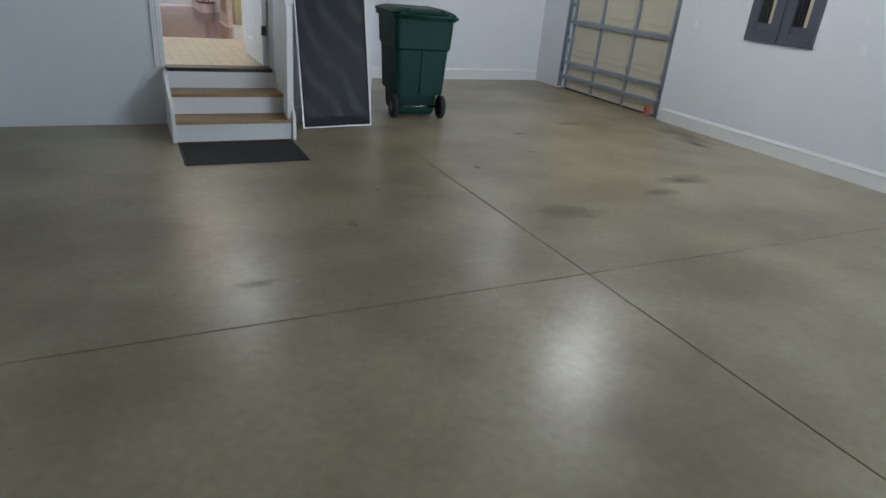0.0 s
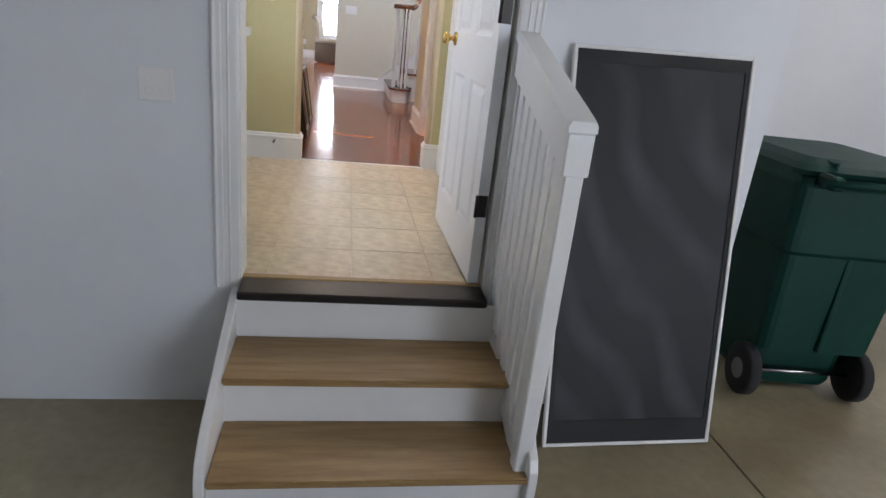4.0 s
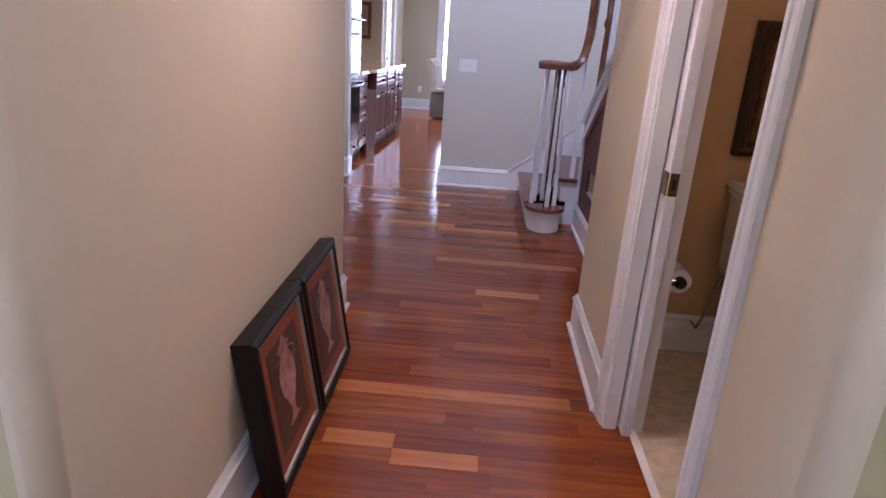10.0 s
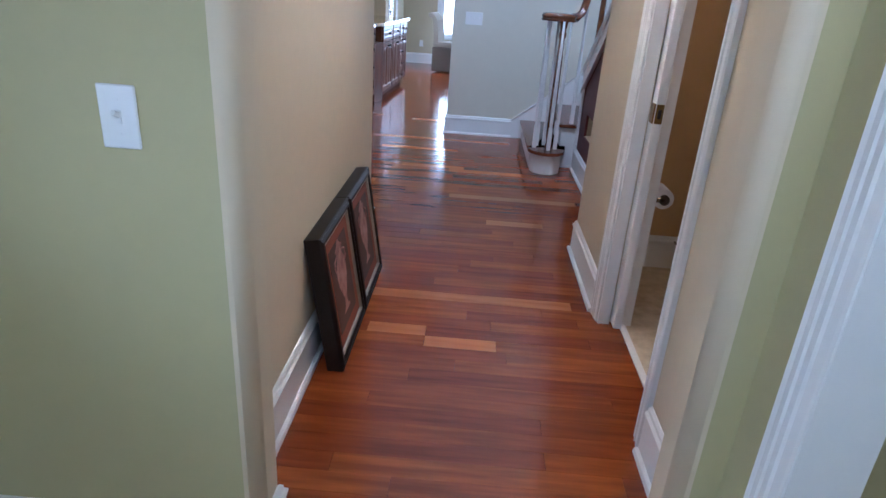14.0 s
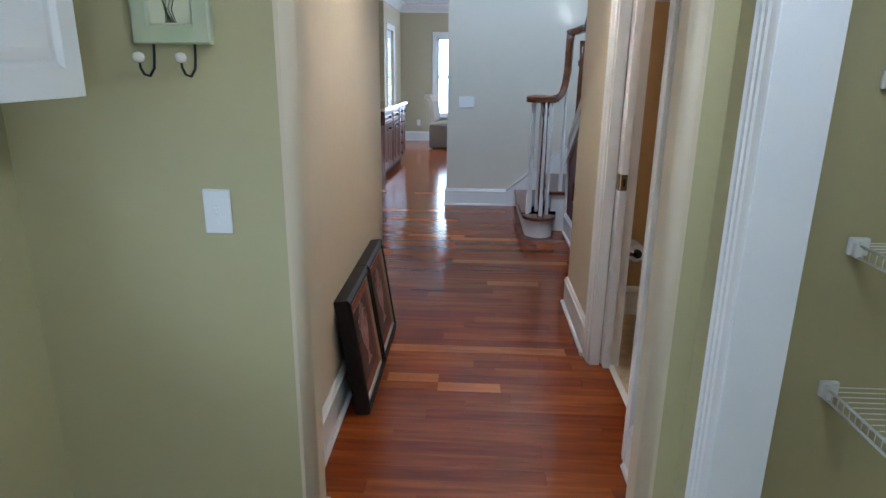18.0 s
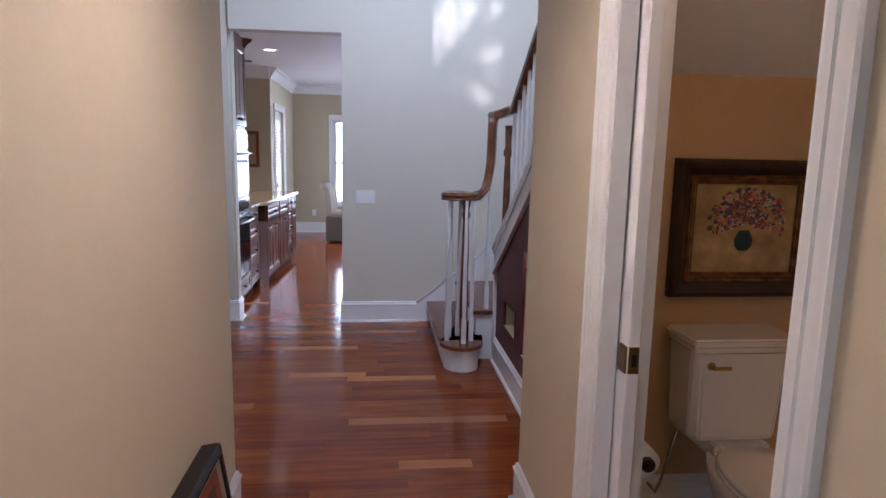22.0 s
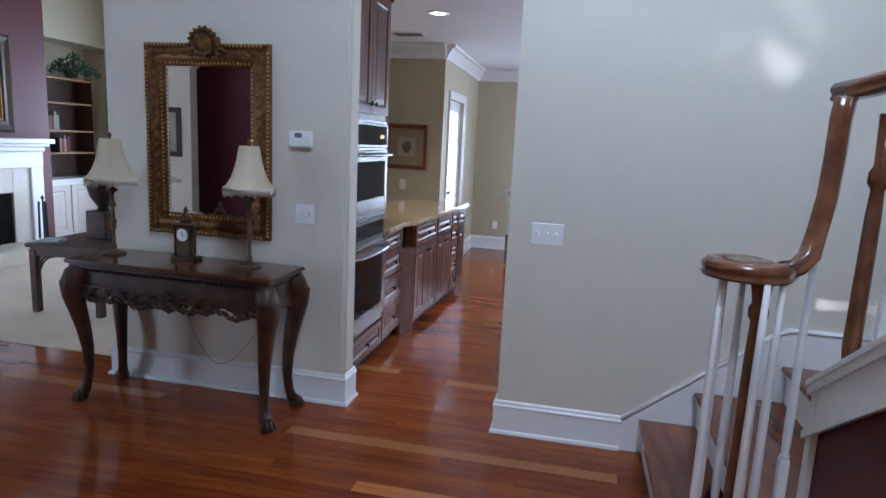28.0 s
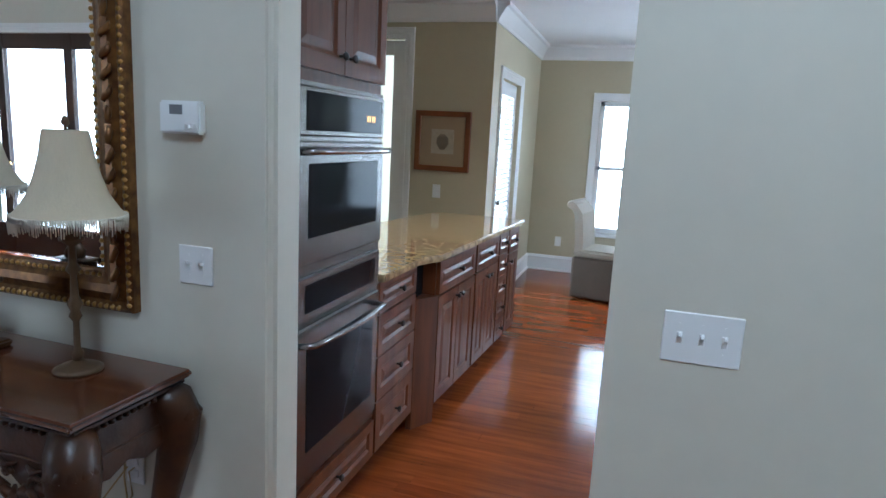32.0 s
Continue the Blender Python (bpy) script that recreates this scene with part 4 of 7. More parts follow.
def panel_door():
    th = thing("door_1", "white six-panel door standing open, with brass knobs", "door")
    th.matrix_world = pose(1.230, 6.908, 0.012, 0, 0, -88.9)
    w, h = 0.905, 2.02
    xs = ((0.10, 0.395), (0.51, 0.805))
    zs = ((0.19, 0.80), (0.98, 1.60), (1.71, 1.90))
    part("leaf", panel_slab(w, h, 0.044, [(a, b, c, d) for a, b in xs for c, d in zs], both=True, lip=0.018, drop=0.009, field=0.035), M_DOOR, th)
    for side in (-1, 1):
        own = lathe([(0.033, 0), (0.033, 0.004), (0.028, 0.009), (0.013, 0.012), (0.011, 0.026), (0.016, 0.032), (0.026, 0.038), (0.029, 0.05), (0.026, 0.062), (0.014, 0.068), (0.002, 0.069)], 20)
        own.transform(pose(0.07, 0 if side < 0 else 0.044, 0.95, 90 if side < 0 else -90))
        part("knob", own, M_BRASS, th, "round polished brass knob")
    part("latch_plate", box(-0.0015, 0.002, 0.01, 0.034, 0.92, 0.98), M_BRASS, th)
    for z in (0.29, 1.03, 1.76):
        bm = box(w - 0.001, w + 0.003, 0.004, 0.04, z, z + 0.09)
        join(bm, lathe([(0.007, 0), (0.007, 0.09)], 10, (w + 0.006, -0.004, z)))
        part("hinge", bm, M_BRONZE, th, "dark bronze butt hinge")
    part("bottom_sweep", box(0.01, w - 0.01, 0.012, 0.03, -0.01, 0.004), M_BLACK, th)


panel_door()

# stains on the concrete
rr = random.Random(3)
for cx, cy, rx, ry in ((6.1, 5.0, 0.22, 0.5), (5.9, 4.6, 0.12, 0.3), (4.6, 3.4, 0.34, 0.14), (4.1, 3.15, 0.2, 0.1), (2.9, 2.9, 0.3, 0.18), (2.75, 4.1, 0.035, 0.05), (1.65, 3.7, 0.025, 0.02), (3.6, 4.5, 0.06, 0.03), (0.5, 2.4, 0.14, 0.05), (1.25, 3.1, 0.05, 0.09), (4.9, 5.6, 0.2, 0.08), (3.9, 5.2, 0.09, 0.05)):
    bm = bmesh.new()
    ring = []
    for k in range(28):
        a = 2 * math.pi * k / 28
        r = 1 + 0.25 * math.sin(3 * a + cx) + 0.16 * math.sin(7 * a + cy) + rr.uniform(-0.1, 0.1)
        ring.append(bm.verts.new((cx + rx * r * math.cos(a), cy + ry * r * math.sin(a), G + 0.0006)))
    bm.faces.new(ring)
    tagged(part("floor_stain", bm, M_STAIN), "faint rusty stain on the sealed concrete floor", "stain", group="stains on the concrete")

# ---- laundry things ----


def knob_bar(parent, m):
    """A small dark bar knob that stands out along -y before m places it."""
    bm = lathe([(0.008, 0), (0.006, 0.004), (0.005, 0.016)], 10)
    bm.transform(pose(0, 0, 0, 90))
    box(-0.021, 0.021, -0.028, -0.016, -0.007, 0.007, 0.004, bm=bm)
    bm.transform(m)
    return part("knob", bm, M_BRONZE, parent, "dark bronze knob")


def white_cabinet_front(parent, name, w, h, m, knob_at):
    lip = 0.055 if h > 0.3 else 0.04
    bm = panel_slab(w, h, 0.02, [(lip, w - lip, lip, h - lip)], lip=0.012, drop=0.007, field=0.028)
    bmesh.ops.bevel(bm, geom=[e for e in bm.edges if len(e.link_faces) == 2 and e.calc_face_angle(0) > 1.4], offset=0.003, segments=1, affect="EDGES")
    bm.transform(m)
    ob = part(name, bm, M_TRIM, parent)
    if knob_at:
        knob_bar(ob, m @ Matrix.Translation((knob_at[0], 0, knob_at[1])))
    return ob


def laundry_cabinet():
    th = thing("base_cabinet", "white base cabinet with a drawer above two doors", "cabinet", (0, 0, 0))
    y0, y1 = 6.245, 6.672
    part("body", box(-0.33, 0.232, y0, y1, 0.105, 0.88, 0.002), M_TRIM, th)
    part("toe_kick", box(-0.33, 0.165, y0 + 0.01, y1 - 0.01, 0, 0.106), M_TAUPE, th)
    white_cabinet_front(th, "drawer_front", y1 - y0 - 0.012, 0.155, pose(0.252, y0 + 0.006, 0.72, 0, 0, 90), ((y1 - y0) / 2, 0.08))
    w = (y1 - y0 - 0.018) / 2
    white_cabinet_front(th, "door", w, 0.6, pose(0.252, y0 + 0.006, 0.11, 0, 0, 90), (w - 0.03, 0.55))
    white_cabinet_front(th, "door", w, 0.6, pose(0.252, y0 + 0.012 + w, 0.11, 0, 0, 90), (0.03, 0.55))
    top = thing("laundry_countertop", "white laminate countertop with a rounded edge", "countertop", (0, 0, 0))
    part("slab", box(-0.33, 0.276, y0 - 0.02, 6.695, 0.881, 0.92, 0.006, seg=2), M_WHITEPLAS, top)
    up = thing("wall_cabinet", "white wall cabinet with a raised panel door", "cabinet", (0, 0, 0))
    part("body", box(-0.33, -0.022, 7.1, 8.03, 1.40, 2.25, 0.002), M_TRIM, up)
    for k in range(2):
        white_cabinet_front(up, "door", 0.458, 0.84, pose(-0.002, 7.105 + k * 0.462, 1.403, 0, 0, 90), (0.4 if not k else 0.045, 0.06))


def laundry_window():
    th = thing("window_1", "white framed laundry window with lowered blinds", "window", (0, 0, 0), kind="structure")
    y0, y1, z0, z1 = 6.55, 7.52, 0.95, 2.0
    for a in ((y0, y0 + 0.05, z0, z1), (y1 - 0.05, y1, z0, z1), (y0, y1, z0, z0 + 0.05), (y0, y1, z1 - 0.05, z1), (y0, y1, 1.46, 1.5)):
        part("window_frame", box(-0.44, -0.40, a[0], a[1], a[2], a[3], 0.003), M_TRIM, th)
    pane = part("pane", box(-0.424, -0.42, y0 + 0.04, y1 - 0.04, z0 + 0.04, z1 - 0.04), M_GLASS, th)
    pane.visible_shadow = False
    part("sill", box(-0.40, -0.285, y0 - 0.06, y1 + 0.06, z0 - 0.03, z0, 0.006), M_TRIM, th)
    for a in ((y0 - 0.08, y0, z0 - 0.03, z1 + 0.08), (y1, y1 + 0.05, z0 - 0.06, z1 + 0.08), (y0, y1, z1, z1 + 0.08)):
        part("casing", box(-0.33, -0.312, a[0], a[1], a[2], a[3], 0.004), M_TRIM, th)
    bl = thing("window_blind", "white slatted blind lowered over the window", "blind", (0, 0, 0))
    part("headrail", box(-0.385, -0.345, y0 + 0.02, y1 - 0.02, z1 - 0.05, z1 - 0.005, 0.003), M_TRIM, bl)
    for k in range(22):
        own = box(-0.022, 0.022, y0 + 0.025, y1 - 0.025, -0.001, 0.001)
        own.transform(pose(-0.365, 0, z0 + 0.03 + k * 0.045, 0, 28, 0))
        part("slat", own, M_TRIM, bl)


def hook_plaque():
    th = thing("hook_plaque", "pale green wooden plaque painted with leaves, above two hooks", "wall hook", (0.122, Y_LAU, 1.65))
    green = mat("pale_green_wash", (0.44, 0.50, 0.30), rough=0.6, vary=0.08, scale=25, color2=(0.50, 0.52, 0.36), mix_scale=9)
    cream = mat("cream_painted_panel", (0.66, 0.66, 0.45), rough=0.6, vary=0.05, scale=20)
    leaf = mat("painted_dark_leaf", (0.035, 0.085, 0.03), rough=0.6, vary=0.3, scale=40)
    stem = mat("painted_stem", (0.13, 0.13, 0.05), rough=0.6)
    part("board", frame_of(-0.0925, 0.0925, -0.135, 0.135, 0.042, 0.016), green, th)
    part("panel", box(-0.055, 0.055, -0.009, -0.0, -0.095, 0.095), cream, th)
    part("inner_bead", frame_of(-0.056, 0.056, -0.097, 0.097, 0.007, 0.011), green, th)
    rr = random.Random(3)
    bm, lm = bmesh.new(), bmesh.new()
    for k in range(7):
        a = -0.55 + k * 0.18
        pts = [(0.004 * k - 0.012, -0.0105, -0.088)]
        for s in range(1, 6):
            f = s / 5
            pts.append((-0.008 + math.sin(a) * 0.075 * f + 0.006 * math.sin(f * 5 + k), -0.0105, -0.088 + 0.155 * f * math.cos(a * 0.75)))
        tube(pts, 0.0012, 4, bm=bm)
        for s in (2, 3, 4, 5):
            for side in (-1, 1):
                if rr.random() < 0.2:
                    continue
                own = bmesh.new()
                n = 8
                ring = [own.verts.new((0.005 * math.sin(2 * math.pi * i / n), -0.001, 0.013 + 0.0135 * -math.cos(2 * math.pi * i / n))) for i in range(n)]
                own.faces.new(ring)
                own.transform(pose(pts[s][0], -0.0108 - rr.random() * 0.0006, pts[s][2], 0, math.degrees(a) * 0.8 + side * rr.uniform(18, 55), 0))
                join(lm, own)
    part("painted_stems", bm, stem, th)
    part("painted_leaves", lm, leaf, th, "painted dark green leaves")
    for x in (-0.048, 0.05):
        pts = [(x, -0.008, -0.13), (x, -0.012, -0.165), (x - 0.001, -0.016, -0.19), (x - 0.006, -0.03, -0.207), (x - 0.012, -0.044, -0.203), (x - 0.016, -0.05, -0.188), (x - 0.017, -0.05, -0.176)]
        hook = part("hook", tube(pts, 0.003, 8), M_BLACK, th, "black iron hook")
        own = lathe([(0.004, -0.012), (0.012, -0.008), (0.014, 0.0), (0.012, 0.008), (0.004, 0.012)], 12)
        own.transform(pose(x - 0.018, -0.05, -0.165))
        part("knob", own, M_CERAMIC, hook, "white ceramic knob")


def wire_shelf(z):
    th = thing("wire_shelf", "white coated wire shelf fixed to the closet wall", "shelf", (0, 0, z), group="wire shelves in the closet")
    y0, y1, x0, x1 = 6.25, 8.185, 1.752, 2.085
    for x, dz in ((x0, 0), (x0, -0.03), (x1 - 0.01, 0), ((x0 + x1) / 2, -0.004)):
        part("rail", tube([(x, y0, dz), (x, y1, dz)], 0.0035, 6), M_WHITEPLAS, th)
    bm = bmesh.new()
    for k in range(int((y1 - y0) / 0.025) + 1):
        y = y0 + k * 0.025
        tube([(x0, y, -0.03), (x0, y, 0.003), (x0 + 0.01, y, 0.004), (x1, y, 0.004)], 0.0016, 4, bm=bm)
    ob = part("wire_grid", bm, M_WHITEPLAS, th)
    ob["kind"] = "stuff"
    bm = box(x0 - 0.014, x0 + 0.034, y1 - 0.002, y1 + 0.012, -0.03, 0.014, 0.003)
    box(x0 - 0.008, x0 + 0.008, y1 - 0.022, y1, -0.032, 0.007, 0.003, bm=bm)
    part("end_bracket", bm, M_WHITEPLAS, th)
    part("brace", tube([(x0, 7.1, -0.03), (x1, 7.1, -0.3)], 0.006, 6), M_WHITEPLAS, th)


laundry_cabinet()
laundry_window()
hook_plaque()
for z in (0.69, 1.075, 1.465, 1.855):
    wire_shelf(z)
switch_plate("laundry_switch", 1, (0.187, Y_LAU, 1.115), 0, "white toggle switch plate on the olive wall")
switch_plate("laundry_outlet", 1, (-0.33, 7.68, 1.11), 90, "white outlet plate on the olive wall", outlet=True)
th = thing("dryer_socket", "white dryer socket plate with a black round socket", "socket", (-0.33, 7.72, 0.555), 90)
part("plate", box(-0.055, 0.055, -0.007, 0, -0.075, 0.075, 0.003), M_WHITEPLAS, th)
own = lathe([(0.028, 0), (0.028, 0.006), (0.02, 0.008)], 16)
own.transform(pose(0, -0.006, 0, 90))
part("socket", own, M_BLACK, th)
th = thing("dryer_vent", "short grey metal dryer vent pipe from the wall", "vent", (-0.33, 7.70, 0.165), 90)
own = lathe([(0.0525, 0.0), (0.0525, 0.03), (0.0505, 0.034), (0.0525, 0.038), (0.0525, 0.11), (0.0495, 0.11), (0.0495, 0.02), (0.001, 0.02)], 24)
own.transform(pose(0, 0, 0, 90))
part("pipe", own, M_GALV, th)
own = lathe([(0.0485, 0.022), (0.0485, 0.024), (0.001, 0.024)], 20)
own.transform(pose(0, 0, 0, 90))
part("damper", own, M_BLACK, th, "dark damper inside the pipe")
part("flange", box(-0.065, 0.065, -0.006, 0, -0.065, 0.065, 0.003), M_GALV, th)
th = thing("floor_transition", "white strip where tile meets the wooden floor", "threshold")
part("strip", box(0.398, 1.312, 8.205, 8.232, -0.01, 0.004, 0.002), M_TRIM, th)
part("wood_nosing", box(0.398, 1.312, 8.232, 8.262, -0.01, 0.006, 0.005), M_STAIRTREAD, th, "dark wooden nosing")

th = thing("door_stop", "small grey spring door stop on the baseboard", "door stop", (0.23, 8.181, 0.135))
pts = [(0.006 * math.cos(a * 1.3), -0.002 - a * 0.0022, 0.006 * math.sin(a * 1.3)) for a in range(30)]
part("spring", tube(pts, 0.0022, 5), M_STEEL, th)
part("tip", tube([(0, -0.066, 0), (0, -0.08, 0)], 0.009, 10), M_GREYPLAS, th, "grey rubber tip")

# ---- hall things ----


def leaning_picture(y, tone, seed):
    """A deep black frame that leans on the left hall wall and faces +x."""
    th = thing("framed_picture", "deep black framed print of an urn, leaning on the wall", "picture", group="pictures leaning in the hall")
    th.matrix_world = pose(0.408, y, 0.0, 0, 0, 90) @ pose(0, 0, 0, -8.6, 0, 0)
    w, h, d = 0.482, 0.54, 0.066
    black = mat("black_frame_wood", (0.012, 0.009, 0.008), rough=0.4, spec=0.25, vary=0.2, scale=30, bump=0.1, bump_scale=50)
    silver = mat("aged_silver_fillet", (0.38, 0.34, 0.27), rough=0.35, metal=0.6, vary=0.2, scale=40)
    mount = mat("rust_mount", tone, rough=0.55, vary=0.08, scale=30, coat=0.5)
    dark = mat("dark_print_ground", (0.055, 0.02, 0.015), rough=0.5, vary=0.2, scale=20, coat=0.5)
    urn = mat("pale_urn_print", (0.42, 0.25, 0.21), rough=0.5, vary=0.35, scale=60, coat=0.5, color2=(0.22, 0.10, 0.09), mix_scale=30)
    prof = [(0, -d), (0, -0.012), (0.004, -0.004), (0.012, -0.010), (0.018, -0.002), (0.028, 0.0), (0.036, -0.006), (0.038, -0.014)]
    part("frame", frame_of(0, w, 0, h, 0.03, 0, profile=[(a, b) for a, b in prof]), black, th)
    part("fillet", frame_of(0.036, w - 0.036, 0.036, h - 0.036, 0.014, 0, profile=[(0, -0.012), (0.002, -0.008), (0.010, -0.010), (0.014, -0.018)]), silver, th)
    part("backing", box(0.004, w - 0.004, d - 0.012, d, 0.004, h - 0.004), black, th)
    part("mount_board", box(0.045, w - 0.045, 0.018, 0.021, 0.045, h - 0.045), mount, th, "rust coloured mount under glass")
    part("print_ground", box(0.10, w - 0.10, 0.0165, 0.018, 0.10, h - 0.095), dark, th)
    cx, cz = w / 2, 0.15
    prof = [(0.028, 0), (0.03, 0.008), (0.012, 0.02), (0.009, 0.05), (0.02, 0.07), (0.038, 0.11), (0.043, 0.15), (0.036, 0.185), (0.022, 0.205), (0.024, 0.22), (0.034, 0.232), (0.014, 0.245), (0.006, 0.262)]
    bm = bmesh.new()
    left = [bm.verts.new((cx - r, 0.0158, cz + z)) for r, z in prof]
    right = [bm.verts.new((cx + r, 0.0158, cz + z)) for r, z in prof]
    for k in range(len(prof) - 1):
        bm.faces.new((left[k], right[k], right[k + 1], left[k + 1]))
    for s in (-1, 1):
        tube([(cx + s * 0.024, 0.0156, cz + 0.215), (cx + s * 0.047, 0.0156, cz + 0.205), (cx + s * 0.05, 0.0156, cz + 0.18), (cx + s * 0.04, 0.0156, cz + 0.165)], 0.003, 4, bm=bm)
    bmesh.ops.transform(bm, matrix=Matrix.Translation((cx, 0, 0.30)) @ Matrix.Diagonal((1.75, 1, 1.15, 1)) @ Matrix.Translation((-cx, 0, -0.285)), verts=bm.verts)
    part("urn_print", bm, urn, th, "pale pink urn in the print")
    return th


def pocket_door():
    th = thing("door_2", "white pocket door slid almost wholly into the wall, brass pull", "door", (0, 0, 0), kind="structure")
    part("leaf", box(1.511, 1.546, 9.583, 9.655, 0.01, 2.03, 0.002), M_DOOR, th)
    bm = box(1.514, 1.543, 9.5805, 9.5845, 0.925, 1.0, 0.001)
    box(1.505, 1.512, 9.585, 9.627, 0.925, 1.0, 0.001, bm=bm)
    part("pull_plate", bm, mat("aged_brass", (0.22, 0.14, 0.05), rough=0.35, metal=0.9, vary=0.2, scale=40), th, "brass edge pull")
    part("pull_slot", box(1.522, 1.535, 9.579, 9.581, 0.945, 0.98), M_BRONZE, th)


def toilet():
    th = thing("toilet", "cream two-piece toilet with a closed lid", "toilet", (2.217, 0, 0))

    def oval(w, yb, yf, z, n=28, square=0.0):
        pts = []
        for k in range(n):
            a = 2 * math.pi * k / n
            c, s = math.cos(a), math.sin(a)
            y = (yb + yf) / 2 + s * (yb - yf) / 2
            ww = w * (1.0 if s < 0 else 1.0 + 0.06 * s)
            e = 0.85 if s > 0.2 else 1.0
            pts.append((ww * math.copysign(abs(c) ** e, c), y, z))
        return pts

    def loft(rings):
        bm = bmesh.new()
        vs = [[bm.verts.new(p) for p in r] for r in rings]
        n = len(vs[0])
        for a, b in zip(vs, vs[1:]):
            for k in range(n):
                f = bm.faces.new((a[k], a[(k + 1) % n], b[(k + 1) % n], b[k]))
                f.smooth = True
        bm.faces.new(vs[0][::-1])
        bm.faces.new(vs[-1])
        bmesh.ops.recalc_face_normals(bm, faces=bm.faces[:])
        return bm
    part("pedestal", loft([oval(0.125, 10.20, 9.70, 0), oval(0.12, 10.20, 9.72, 0.03), oval(0.10, 10.18, 9.78, 0.10), oval(0.105, 10.18, 9.78, 0.18), oval(0.14, 10.18, 9.68, 0.26), oval(0.175, 10.20, 9.59, 0.34), oval(0.185, 10.20, 9.565, 0.385), oval(0.18, 10.20, 9.57, 0.392)]), M_CERAMIC, th)
    part("tank_shelf", box(-0.11, 0.11, 10.05, 10.34, 0.36, 0.425, 0.02, seg=3), M_CERAMIC, th)
    part("seat", loft([oval(0.185, 10.12, 9.555, 0.394), oval(0.19, 10.12, 9.55, 0.402), oval(0.185, 10.12, 9.555, 0.412)]), M_CERAMIC, th)
    part("lid", loft([oval(0.183, 10.12, 9.56, 0.415), oval(0.188, 10.12, 9.555, 0.423), oval(0.178, 10.11, 9.57, 0.432), oval(0.12, 10.02, 9.66, 0.437)]), M_CERAMIC, th, "closed cream lid")
    for x in (-0.09, 0.09):
        part("hinge_cap", box(x - 0.02, x + 0.02, 10.10, 10.15, 0.395, 0.44, 0.008, seg=2), M_CERAMIC, th)
    bm = bmesh.new()
    rings = []
    for w, yf, z in ((0.172, 10.165, 0.425), (0.182, 10.155, 0.44), (0.198, 10.145, 0.79)):
        rings.append([bm.verts.new(c) for c in ((-w + 0.03, yf, z), (w - 0.03, yf, z), (w, yf + 0.03, z), (w, 10.345, z), (-w, 10.345, z), (-w, yf + 0.03, z))])
    for a, b in zip(rings, rings[1:]):
        for k in range(6):
            bm.faces.new((a[k], a[(k + 1) % 6], b[(k + 1) % 6], b[k]))
    bm.faces.new(rings[0]), bm.faces.new(rings[-1])
    bmesh.ops.recalc_face_normals(bm, faces=bm.faces[:])
    bmesh.ops.bevel(bm, geom=bm.edges[:], offset=0.008, segments=2, affect="EDGES")
    part("tank", bm, M_CERAMIC, th)
    bm = box(-0.207, 0.207, 10.132, 10.35, 0.79, 0.815, 0.006, seg=2)
    box(-0.215, 0.215, 10.124, 10.352, 0.812, 0.842, 0.009, seg=2, bm=bm)
    part("tank_lid", bm, M_CERAMIC, th)
    own = lathe([(0.016, 0), (0.016, 0.006), (0.009, 0.01), (0.008, 0.022)], 12)
    own.transform(pose(-0.13, 10.15, 0.735, 90))
    box(-0.135, -0.06, 10.118, 10.13, 0.724, 0.74, 0.005, bm=own)
    part("flush_lever", own, M_BRASS, th, "brass flush lever")
    part("bolt_cap", lathe([(0.014, 0), (0.012, 0.012), (0.004, 0.018)], 10, (-0.115, 9.93, 0.02)), M_CERAMIC, th)
    part("water_line", tube([(-0.25, 10.34, 0.16), (-0.25, 10.27, 0.16), (-0.24, 10.25, 0.22), (-0.19, 10.25, 0.43)], 0.006, 8), M_STEEL, th, "braided water line")


